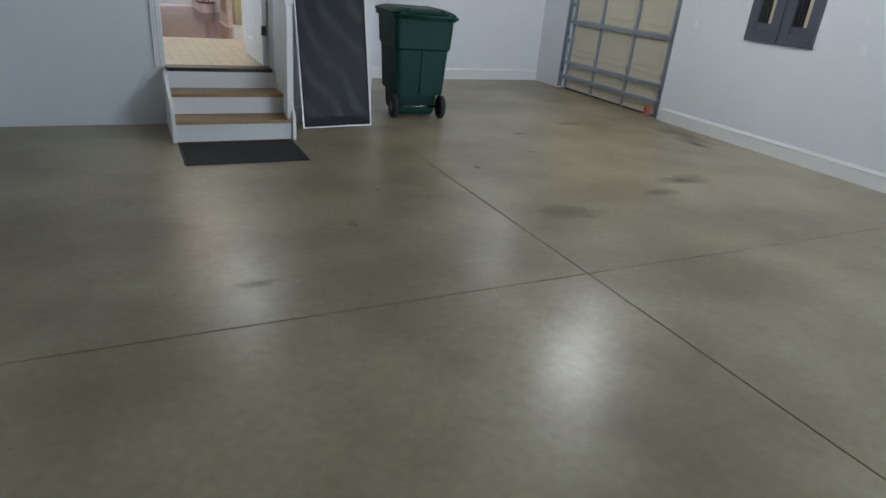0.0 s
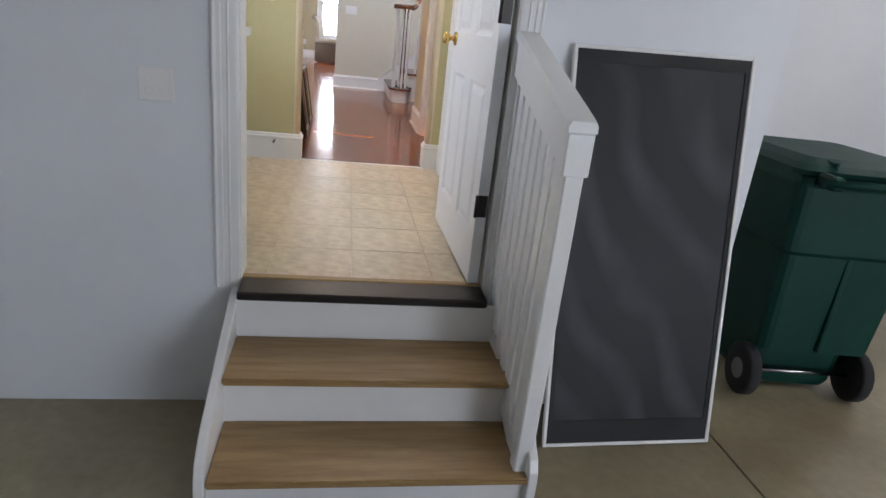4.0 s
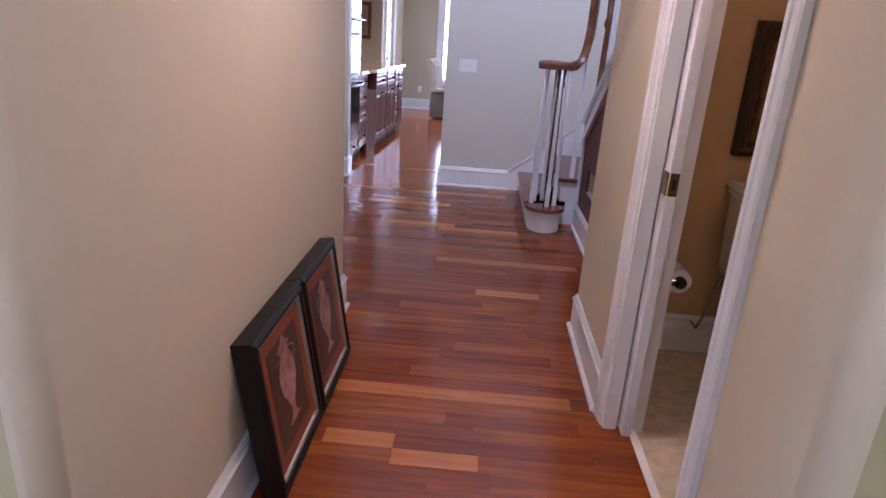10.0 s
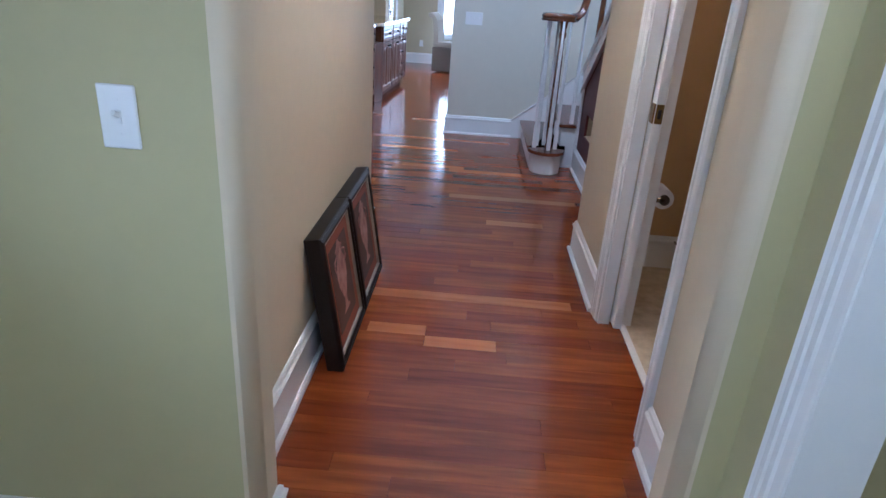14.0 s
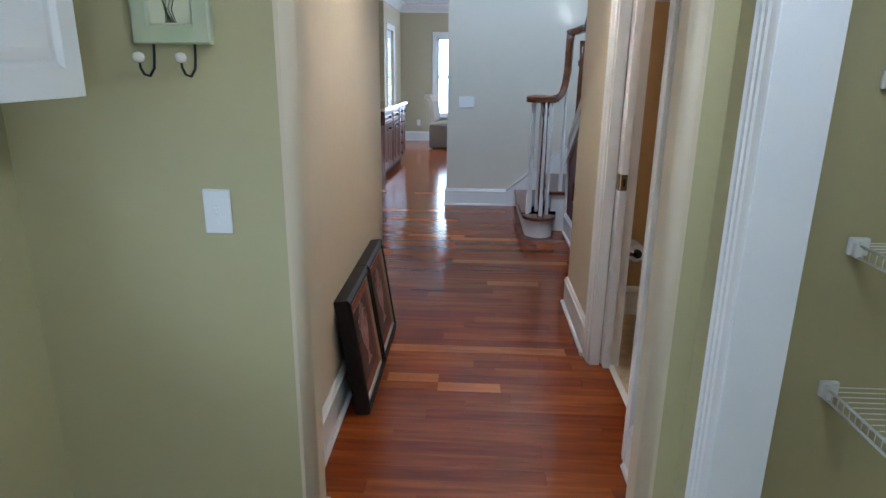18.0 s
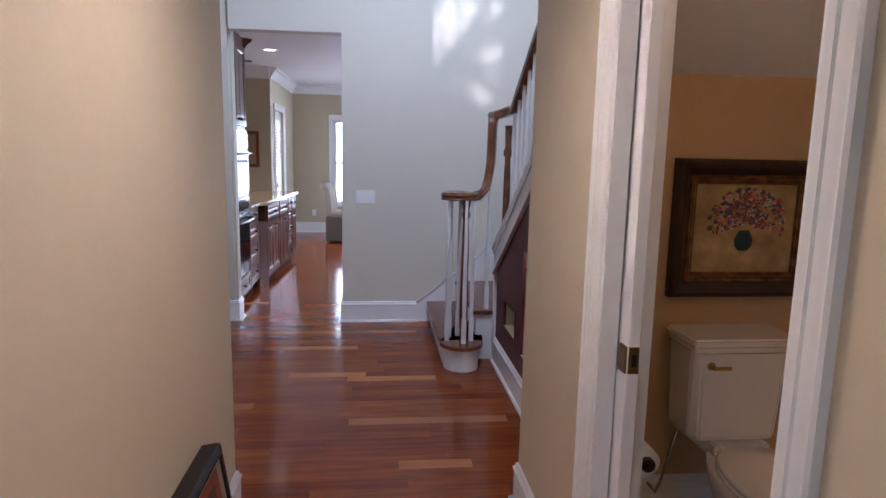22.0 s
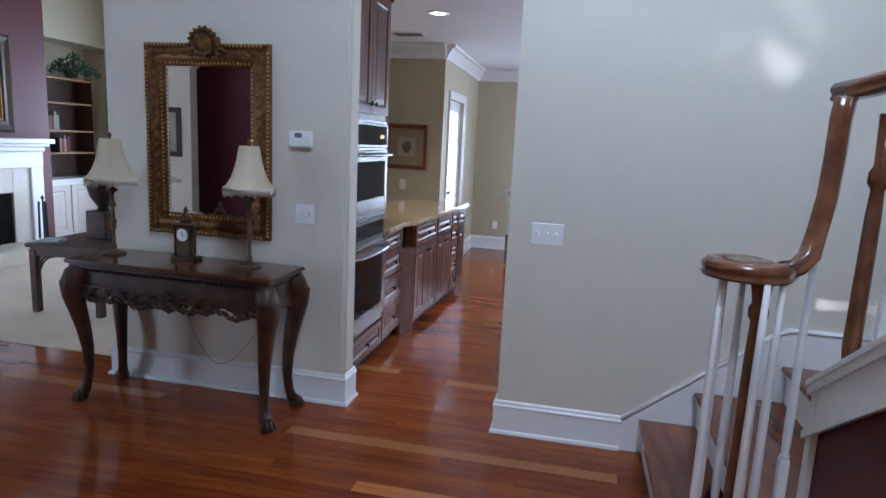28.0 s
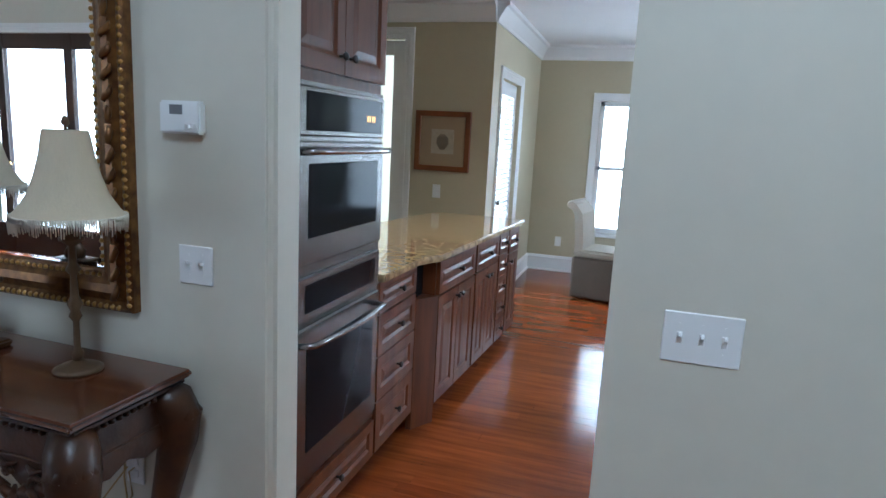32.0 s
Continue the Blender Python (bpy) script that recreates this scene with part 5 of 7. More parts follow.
def flower_painting():
    th = thing("flower_painting", "flower still life in a heavy dark and gilt frame", "painting", (1.987, 10.36, 0.957))
    w, h = 0.612, 0.545
    dark = mat("dark_walnut_frame", (0.045, 0.02, 0.009), rough=0.4, vary=0.3, scale=25, bump=0.2, bump_scale=50)
    ground = mat("ochre_canvas", (0.46, 0.33, 0.16), rough=0.6, vary=0.25, scale=30, color2=(0.27, 0.18, 0.08), mix_scale=8)
    part("outer_frame", frame_of(0, w, 0, h, 0.06, 0, profile=[(0, 0), (0, 0.03), (0.008, 0.042), (0.02, 0.05), (0.035, 0.044), (0.06, 0.02), (0.062, 0.012)]), dark, th)
    part("inner_frame", frame_of(0.06, w - 0.06, 0.06, h - 0.06, 0.038, 0, profile=[(0, 0.02), (0.004, 0.026), (0.012, 0.02), (0.02, 0.023), (0.026, 0.014), (0.032, 0.017), (0.038, 0.008)]), M_GOLD, th, "gilt inner frame")
    part("canvas", box(0.095, w - 0.095, -0.008, 0, 0.095, h - 0.095), ground, th)
    rr = random.Random(11)
    cols = [(0.42, 0.06, 0.05), (0.07, 0.05, 0.17), (0.20, 0.08, 0.14), (0.50, 0.20, 0.13), (0.04, 0.05, 0.12), (0.52, 0.40, 0.34), (0.06, 0.09, 0.045)]
    mats = [mat("oil_dab_paint", c, rough=0.5, vary=0.2, scale=60) for c in cols]
    for i, m in enumerate(mats):
        bm = bmesh.new()
        for k in range(64):
            a, r = rr.uniform(-0.45, math.pi + 0.45), rr.uniform(0.01, 0.14)
            cx, cz = w / 2 + 0.01 + math.cos(a) * r * 1.15, 0.30 + math.sin(a) * r * 0.95
            own = lathe([(rr.uniform(0.004, 0.0105), 0), (0.003, 0.0012)], 6, smooth=False)
            own.transform(pose(cx, -0.008, cz, 90) @ Matrix.Diagonal((rr.uniform(0.6, 1.4), rr.uniform(0.6, 1.3), 1, 1)))
            join(bm, own)
        part("painted_bloom", bm, m, th)["kind"] = "stuff"
    own = lathe([(0.0, 0), (0.02, 0.0), (0.038, 0.02), (0.042, 0.045), (0.03, 0.072), (0.022, 0.085)], 14)
    own.transform(Matrix.Translation((w / 2, -0.0098, 0.185)) @ Matrix.Diagonal((0.95, 0.02, 0.95, 1)))
    part("painted_vase", own, mat("painted_teal_vase", (0.02, 0.05, 0.06), rough=0.4, vary=0.3, scale=50), th, "dark teal vase")


leaning_picture(9.085, (0.25, 0.062, 0.028), 1)
leaning_picture(9.572, (0.23, 0.055, 0.026), 2)
pocket_door()
toilet()
flower_painting()
th = thing("wall_vent", "dark tan return vent grille on the powder room wall", "vent", (2.594, 10.36, 0.42))
dull = mat("tan_vent_metal", (0.22, 0.16, 0.10), rough=0.5)
part("frame", frame_of(0, 0.137, 0, 0.21, 0.014, 0.006), dull, th)
for k in range(11):
    own = box(0.012, 0.125, -0.004, 0.004, -0.001, 0.001)
    own.transform(pose(0, -0.004, 0.02 + k * 0.0168, 35))
    part("louvre", own, dull, th)
th = thing("paper_holder", "paper roll with a dark core on a chrome wall holder", "paper holder", (1.60, 9.80, 0.575))
part("bracket", box(0, 0.02, -0.075, 0.075, -0.03, 0.03, 0.006), M_STEEL, th)
for y in (-0.068, 0.068):
    part("arm", box(0.01, 0.07, y - 0.005, y + 0.005, -0.012, 0.012, 0.004), M_STEEL, th)
part("roll", tube([(0.066, -0.055, 0), (0.066, 0.055, 0)], 0.044, 24), M_WHITEPLAS, th, "white paper roll")
part("core", tube([(0.066, -0.073, 0), (0.066, 0.073, 0)], 0.022, 16), M_BRONZE, th, "dark spindle end")
th = thing("hall_ceiling_can", "white recessed ceiling can light", "ceiling light", (0.82, 9.45, 2.36))
own = lathe([(0.085, 0), (0.085, -0.006), (0.07, -0.008), (0.062, -0.002)], 20)
part("trim_ring", own, M_TRIM, th)
part("bulb", lathe([(0.055, 0), (0.045, -0.004)], 16), glow("warm_bulb", (1.0, 0.85, 0.65), 6), th)

th = thing("wall_cabinet", "pale painted wall cabinet on the powder room wall", "cabinet", (2.92, 9.965, 0.685), -90)
part("body", box(-0.0, 0.62, -0.03, 0, 0, 0.95, 0.006), M_CERAMIC, th)
part("door", box(0.03, 0.59, -0.045, -0.03, 0.03, 0.92, 0.006), M_CERAMIC, th)

# ---- staircase ----
X_ST = 1.70       # face of the panelled stair wall
RISE, RUN = 0.185, 0.283
Y_TURN = 12.36


def slope_z(y):
    return 0.83 + (Y_TURN - y) * RISE / RUN


def staircase():
    th = thing("staircase", "cherry and white staircase with a curled starting step", "staircase", (0, 0, 0))
    # curled starting step
    def curl(inset, z0, z1, bevel=0.0):
        pts = [(13.40, 1.285 + inset), (12.30, 1.285 + inset)]
        for k in range(13):
            a = math.pi + math.pi * k / 12
            pts.append((12.235 + (0.17 - inset) * math.sin(a) - 0.0, 1.437 - (0.152 - inset) * math.cos(a + math.pi) * -1))
        pts += [(12.30, 1.589 - inset), (12.38, 1.60 - inset), (12.38, 1.75), (13.40, 1.75)]
        own = bmesh.new()
        lo = [own.verts.new((x, y, z0)) for y, x in pts]
        hi = [own.verts.new((x, y, z1)) for y, x in pts]
        n = len(lo)
        own.faces.new(lo[::-1]), own.faces.new(hi)
        for k in range(n):
            own.faces.new((lo[k], lo[(k + 1) % n], hi[(k + 1) % n], hi[k]))
        bmesh.ops.recalc_face_normals(own, faces=own.faces[:])
        return own
    part("riser", curl(0.028, 0.0, RISE - 0.027), M_TRIM, th, "curved white riser of the starting step")
    part("tread", curl(0.0, RISE - 0.027, RISE), M_STAIRTREAD, th, "curled cherry starting tread")
    part("scotia", curl(0.018, RISE - 0.04, RISE - 0.027), M_TRIM, th)
    part("riser", box(1.56, 1.58, 12.385, 13.40, RISE, 2 * RISE - 0.027), M_TRIM, th)
    part("riser_side", box(1.56, X_ST + 0.01, 12.375, 12.395, 0, 2 * RISE - 0.027), M_TRIM, th)
    part("tread", box(1.53, 1.98, 12.35, 13.40, 2 * RISE - 0.027, 2 * RISE, 0.008, seg=2), M_STAIRTREAD, th)
    part("riser", box(1.945, 1.965, 12.385, 13.40, 2 * RISE, 3 * RISE - 0.027), M_TRIM, th)
    part("landing", box(1.915, 2.80, 12.33, 13.40, 3 * RISE - 0.027, 3 * RISE, 0.008), M_STAIRTREAD, th)
    for k in range(1, 12):
        y = Y_TURN - (k - 1) * RUN
        z = (3 + k) * RISE
        if y < 10.6:
            break
        part("riser", box(1.79, 2.80, y - 0.02, y, z - RISE, z - 0.027), M_TRIM, th)
        part("tread", box(1.79, 2.80, y - RUN - 0.02, y + 0.03, z - 0.027, z, 0.008), M_STAIRTREAD, th)
    # sloping white skirt and cap along the stair wall
    y0, y1 = Y_TURN + 0.02, 10.52
    band = [(y0, slope_z(y0) - 0.17), (y1, slope_z(y1) - 0.17), (y1, slope_z(y1)), (y0, slope_z(y0))]
    part("skirt_board", prism(band, 0.03, pose(X_ST + 0.012, 0, 0, 0, 0, 90)), M_TRIM, th, "sloping white skirt board")
    low = [(y0, slope_z(y0) - 0.185), (y1, slope_z(y1) - 0.185), (y1, slope_z(y1) - 0.155), (y0, slope_z(y0) - 0.155)]
    part("skirt_bead", prism(low, 0.014, pose(X_ST - 0.018, 0, 0, 0, 0, 90)), M_TRIM, th)
    cap = [(y0 + 0.02, slope_z(y0 + 0.02)), (y1, slope_z(y1)), (y1, slope_z(y1) + 0.028), (y0 + 0.02, slope_z(y0 + 0.02) + 0.028)]
    part("cap", prism(cap, 0.13, pose(X_ST + 0.095, 0, 0, 0, 0, 90), bevel=0.004), M_TRIM, th, "white cap under the balusters")
    bed = [(y0 + 0.01, slope_z(y0) - 0.035), (y1, slope_z(y1) - 0.035), (y1, slope_z(y1)), (y0 + 0.01, slope_z(y0))]
    part("cap_bead", prism(bed, 0.02, pose(X_ST - 0.01, 0, 0, 0, 0, 90)), M_TRIM, th)
    part("corner_board", box(X_ST - 0.02, X_ST + 0.10, Y_TURN - 0.035, Y_TURN + 0.012, 0.0, slope_z(Y_TURN), 0.004), M_TRIM, th, "upright white corner board")
    # skirt along the far wall
    sk = [(1.20, 0.0), (1.20, 0.184), (1.86, 0.705), (1.93, 0.742), (2.8, 0.742), (2.8, 0.5), (1.3, 0.0)]
    part("wall_skirt", prism(sk, 0.016, pose(0, Y_FAR - 0.016, 0)), M_TRIM, th, "white skirt board rising along the wall")
    bm = bmesh.new()
    tube([(1.196, Y_FAR - 0.016, 0.172), (1.86, Y_FAR - 0.016, 0.693), (1.93, Y_FAR - 0.016, 0.73), (2.8, Y_FAR - 0.016, 0.73)], 0.011, 6, bm=bm)
    part("skirt_moulding", bm, M_TRIM, th)
    return th


def baluster(parent, x, y, z0, z1, name="baluster"):
    s = 0.016
    bm = box(x - s, x + s, y - s, y + s, z0, z0 + 0.17, 0.003)
    h = z1 - z0
    join(bm, lathe([(0.012, 0.165), (0.017, 0.175), (0.017, 0.182), (0.012, 0.19), (0.0145, 0.22), (0.0155, 0.30), (0.0125, h * 0.75), (0.0095, h)], 8, (x, y, z0)))
    return part(name, bm, M_TRIM, parent, "turned white baluster")


def stair_rail():
    th = thing("handrail", "polished cherry handrail with a scrolled volute and white balusters", "handrail", (0, 0, 0))
    cx, cy, zt = 1.405, 12.305, 1.205
    # flat spiral volute
    sect = [(-0.030, -0.028), (-0.034, -0.018), (-0.027, -0.010), (-0.034, 0.0), (-0.034, 0.012), (-0.022, 0.026), (0, 0.030), (0.022, 0.026), (0.034, 0.012), (0.034, 0.0), (0.027, -0.010), (0.034, -0.018), (0.030, -0.028)]
    pts = []
    for k in range(30):
        a = radians(-20 - k * 15)
        r = 0.042 + 0.066 * (1 - k / 29) ** 0.8
        pts.append((cx + r * math.cos(a) * 1.05, cy + r * math.sin(a), zt))
    lead = [(1.535, 12.31, zt)]
    bm = tube(lead + pts, 1.0, bm=None, section=sect)
    tube([(cx, cy, zt - 0.028), (cx, cy, zt + 0.026)], 0.052, 16, bm=bm)
    part("volute", bm, M_RAIL, th, "scrolled cherry volute")
    goose = [(1.51, 12.292, zt), (1.555, 12.31, zt + 0.008), (1.592, 12.33, zt + 0.045), (1.617, 12.36, zt + 0.12), (1.630, 12.355, zt + 0.23), (1.633, 12.352, zt + 0.36), (1.633, 12.352, zt + 0.47), (1.636, 12.345, zt + 0.535)]
    part("gooseneck", tube(goose, 1.0, section=sect, up=(-0.6, 0.3, 0.75)), M_RAIL, th, "upright gooseneck of the rail")
    top = [(1.636, 12.40, zt + 0.55), (1.68, 12.30, zt + 0.562), (1.735, 12.22, zt + 0.585), (1.74, 12.12, slope_z(12.12) + 0.80)]
    y = 12.02
    while y > 10.5:
        top.append((1.74, y, slope_z(y) + 0.81))
        y -= 0.3
    part("rail", tube(top, 1.0, section=sect), M_RAIL, th, "sloping cherry rail")
    # newel posts
    prof = [(0.026, 0), (0.026, 0.03), (0.020, 0.05), (0.028, 0.10), (0.030, 0.2), (0.024, 0.75), (0.020, 0.86), (0.030, 0.88), (0.030, 0.905), (0.022, 0.92), (0.034, 0.99)]
    part("newel_post", lathe(prof, 14, (1.452, 12.255, RISE)), M_RAIL, th, "slender turned cherry newel")
    z0 = slope_z(12.27)
    prof = [(0.022, 0), (0.022, 0.06), (0.026, 0.1), (0.022, 0.5), (0.018, 0.58), (0.030, 0.60), (0.030, 0.63), (0.020, 0.65), (0.026, 0.80)]
    part("newel_post", lathe(prof, 14, (1.735, 12.285, z0)), M_RAIL, th, "upper cherry newel")
    for x, y in ((1.335, 12.25), (1.36, 12.325), (1.425, 12.36), (1.505, 12.235), (1.445, 12.175)):
        baluster(th, x, y, RISE, zt - 0.025)
    baluster(th, 1.64, 12.41, 2 * RISE, zt + 0.09)
    y = 12.13
    while y > 10.55:
        baluster(th, 1.74, y, slope_z(y) + 0.02, slope_z(y) + 0.79)
        y -= 0.118
    return th


staircase()
stair_rail()

# panelled wall under the stair, with a small door and window cut in it
wall = bmesh.new()
edges = [(10.50, 11.22), (11.22, 11.56), (11.56, 11.71), (11.71, 12.06), (12.06, 12.34)]
for ya, yb in edges:
    hole = (0.30, 0.95) if ya == 11.22 else (0.34, 0.53) if ya == 11.71 else None
    for z0, za in ((0.0, hole[0]), (hole[1], None)) if hole else ((0.0, None),):
        ta = za if za else slope_z(ya) - 0.16
        tb = za if za else slope_z(yb) - 0.16
        prism([(ya, z0), (yb, z0), (yb, tb), (ya, ta)], 0.014, pose(X_ST + 0.014, 0, 0, 0, 0, 90), bm=wall)
structure("wall_under_stair", wall, M_WINE, "burgundy painted wall under the stair with small cut openings")
structure("wall_under_stair_niche", prism([(10.52, 0.0), (12.13, 0.0), (12.13, slope_z(12.13) - 0.17), (10.52, slope_z(10.52) - 0.17)], 0.03, pose(1.93, 0, 0, 0, 0, 90)), M_KHAKI, "khaki back of the play nook under the stair")
structure("wall_under_stair_end", box(X_ST + 0.016, 1.90, 12.13, 12.16, 0.0, slope_z(12.13) - 0.17), M_KHAKI, "khaki end of the play nook under the stair")
structure("floor_under_stair", box(X_ST + 0.016, 1.898, 10.52, 12.128, 0.0, 0.292), M_CARPET, "cream raised floor of the play nook under the stair")
baseboard([((X_ST, 10.50), (X_ST, 12.325), (1, 0))])
for name, ya, yb, za, zb in (("play_door_frame", 11.22, 11.56, 0.30, 0.95), ("play_window_frame", 11.71, 12.06, 0.34, 0.53)):
    th = thing(name, "burgundy framed cut opening in the wall under the stair", "opening")
    th.matrix_world = pose(X_ST, yb, 0, 0, 0, -90)
    part("lining", frame_of(0, yb - ya, za, zb, 0.012, 0, profile=[(0, -0.014), (0, 0.005), (0.01, 0.005), (0.01, -0.014)]), M_WINE, th)
    part("sill", box(0.012, yb - ya - 0.012, 0.0, 0.06, za - 0.004, za + 0.012, 0.003), M_BEIGE, th, "beige sill board")
    if name == "play_door_frame":
        own = lathe([(0.008, 0), (0.006, 0.012), (0.013, 0.02), (0.012, 0.03), (0.004, 0.035)], 10)
        own.transform(pose(yb - ya - 0.03, 0.0, 0.62, 90))
        part("knob", own, M_BRONZE, th)
switch_plate("stair_switch", 3, (0.745, Y_FAR, 1.107), 0, "white three-gang toggle switch plate on the greige wall")

# ---- foyer things ----


def cabriole(parent, x, y, sx, sy, h):
    """A curved carved leg with a claw foot; sx, sy: the way its knee points."""
    pts, rad = [], []
    for f, out, r in ((1.0, 0.0, 0.040), (0.95, 0.040, 0.050), (0.88, 0.058, 0.051), (0.80, 0.054, 0.046), (0.70, 0.038, 0.039), (0.55, 0.016, 0.032), (0.40, 0.002, 0.0265), (0.25, 0.0, 0.022), (0.14, 0.010, 0.021), (0.085, 0.022, 0.024), (0.055, 0.036, 0.03)):
        pts.append((x + sx * out, y + sy * out, f * h))
        rad.append(r * 1.22)
    leg = part("leg", tube(pts, rad, 10, up=(1, 0, 0)), M_MAHOG, parent, "carved cabriole leg")
    bm = bmesh.new()
    fx, fy = x + sx * 0.04, y + sy * 0.04
    join(bm, lathe([(0.026, 0), (0.034, 0.012), (0.032, 0.03), (0.02, 0.05)], 12, (fx, fy, 0)))
    base = math.atan2(sy, sx)
    for k in range(4):
        a = base + (k - 1.5) * 0.55
        c, s = math.cos(a), math.sin(a)
        tube([(fx + c * 0.004, fy + s * 0.004, 0.055), (fx + c * 0.03, fy + s * 0.03, 0.046), (fx + c * 0.046, fy + s * 0.046, 0.022), (fx + c * 0.048, fy + s * 0.048, 0.004)], [0.011, 0.012, 0.010, 0.005], 6, bm=bm)
    part("claw_foot", bm, M_MAHOG, leg)
    bm = bmesh.new()
    for k in range(5):
        a = base + (k - 2) * 0.5
        c, s = math.cos(a), math.sin(a)
        tube([(x + sx * 0.05 + c * 0.03, y + sy * 0.05 + s * 0.03, h * 0.96), (x + sx * 0.05 + c * 0.056, y + sy * 0.05 + s * 0.056, h * 0.90), (x + sx * 0.05 + c * 0.042, y + sy * 0.05 + s * 0.042, h * 0.84), (x + sx * 0.045 + c * 0.03, y + sy * 0.045 + s * 0.03, h * 0.78)], [0.007, 0.017, 0.014, 0.003], 6, bm=bm)
    part("knee_carving", bm, M_MAHOG, leg)


def console_table():
    th = thing("console_table", "dark carved mahogany console table with claw feet", "table", (-1.205, 13.226, 0), -1.2)
    w, d, h = 1.25, 0.40, 0.822
    bm = box(-w / 2, w / 2, -d / 2, d / 2, h - 0.022, h, 0.008, seg=2)
    part("tabletop", bm, M_TABLETOP, th, "polished mahogany top")
    part("top_moulding", box(-w / 2 + 0.015, w / 2 - 0.015, -d / 2 + 0.015, d / 2 - 0.01, h - 0.045, h - 0.022, 0.009, seg=2), M_MAHOG, th)
    part("frieze", box(-w / 2 + 0.045, w / 2 - 0.045, -d / 2 + 0.045, d / 2 - 0.02, h - 0.165, h - 0.045, 0.004), M_MAHOG, th)
    bm = bmesh.new()
    n = 46
    for k in range(n):
        x = -w / 2 + 0.06 + k * (w - 0.12) / (n - 1)
        join(bm, lathe([(0.003, 0), (0.009, 0.004), (0.009, 0.012), (0.003, 0.016)], 6, (x, -d / 2 + 0.04, h - 0.068)))
    for k in range(14):
        y = -d / 2 + 0.06 + k * 0.023
        for x in (-w / 2 + 0.04, w / 2 - 0.04):
            join(bm, lathe([(0.003, 0), (0.009, 0.004), (0.009, 0.012), (0.003, 0.016)], 6, (x, y, h - 0.068)))
    part("beading", bm, M_MAHOG, th)["kind"] = "stuff"
    # carved shell and scroll apron
    out = [(-w / 2 + 0.06, h - 0.14), (w / 2 - 0.06, h - 0.14)]
    m = 24
    for k in range(m + 1):
        f = 1 - 2 * k / m
        x = f * (w / 2 - 0.07)
        z = h - 0.205 - 0.030 * math.cos(f * math.pi * 5) - 0.018 * (1 - abs(f))
        out.append((x, z))
    part("apron", prism(out, 0.022, Matrix.Translation((0, -d / 2 + 0.038, 0)), bevel=0.003), M_MAHOG, th, "scalloped carved apron")
    for s in (-1, 1):
        out2 = [(-d / 2 + 0.06, h - 0.14), (d / 2 - 0.05, h - 0.14), (d / 2 - 0.06, h - 0.20), (0.06, h - 0.215), (0.0, h - 0.19), (-0.06, h - 0.215), (-d / 2 + 0.07, h - 0.20)]
        part("side_apron", prism(out2, 0.02, pose(s * (w / 2 - 0.05) + 0.01, 0, 0, 0, 0, 90), bevel=0.003), M_MAHOG, th)
    bm = bmesh.new()
    rr = random.Random(7)
    for k in range(11):
        x = -w / 2 + 0.16 + k * (w - 0.32) / 10
        r = 0.024 + 0.008 * math.cos(k * math.pi)
        pts = []
        turn = 1 if x > 0 else -1
        for s in range(9):
            a = s * 0.75
            q = r * (1 - s / 11)
            pts.append((x + turn * q * math.cos(a), -d / 2 + 0.030, h - 0.195 + q * math.sin(a) - 0.01 * math.cos(k * math.pi)))
        tube(pts, [0.008 - 0.0005 * s for s in range(9)], 6, bm=bm, up=(0, 1, 0))
        tube([(x - 0.03, -d / 2 + 0.034, h - 0.155), (x, -d / 2 + 0.026, h - 0.165), (x + 0.03, -d / 2 + 0.034, h - 0.155)], [0.003, 0.009, 0.003], 6, bm=bm, up=(0, 1, 0))
    for k in range(34):
        x = -w / 2 + 0.12 + k * (w - 0.24) / 33
        f = x / (w / 2)
        z = h - 0.175 - 0.035 * abs(math.sin(f * 7.5)) - 0.02 * rr.random()
        a = rr.uniform(-0.9, 0.9)
        tube([(x - 0.022, -d / 2 + 0.034, z + 0.01), (x - 0.008, -d / 2 + 0.018, z + 0.012 * a), (x + 0.01, -d / 2 + 0.016, z - 0.006 + 0.01 * a), (x + 0.024, -d / 2 + 0.034, z - 0.016)], [0.004, 0.013, 0.014, 0.003], 6, bm=bm, up=(0, 1, 0))
    part("scroll_carving", bm, M_MAHOG, th, "carved scrolls and leaves")["kind"] = "stuff"
    own = bmesh.new()
    for k in range(9):
        a = radians(-80 + k * 20)
        tube([(0, -d / 2 + 0.028, h - 0.16), (0.025 * math.sin(a), -d / 2 + 0.02, h - 0.16 + 0.03 * math.cos(a)), (0.034 * math.sin(a), -d / 2 + 0.028, h - 0.16 + 0.042 * math.cos(a))], [0.004, 0.008, 0.005], 6, bm=own, up=(0, 1, 0))
    part("shell", own, M_MAHOG, th, "carved shell at the middle of the apron")
    for sx in (-1, 1):
        for sy in (-1, 1):
            cabriole(th, sx * (w / 2 - 0.075), sy * (d / 2 - 0.07), sx * 0.8, sy * 0.75, h - 0.05)
    return th


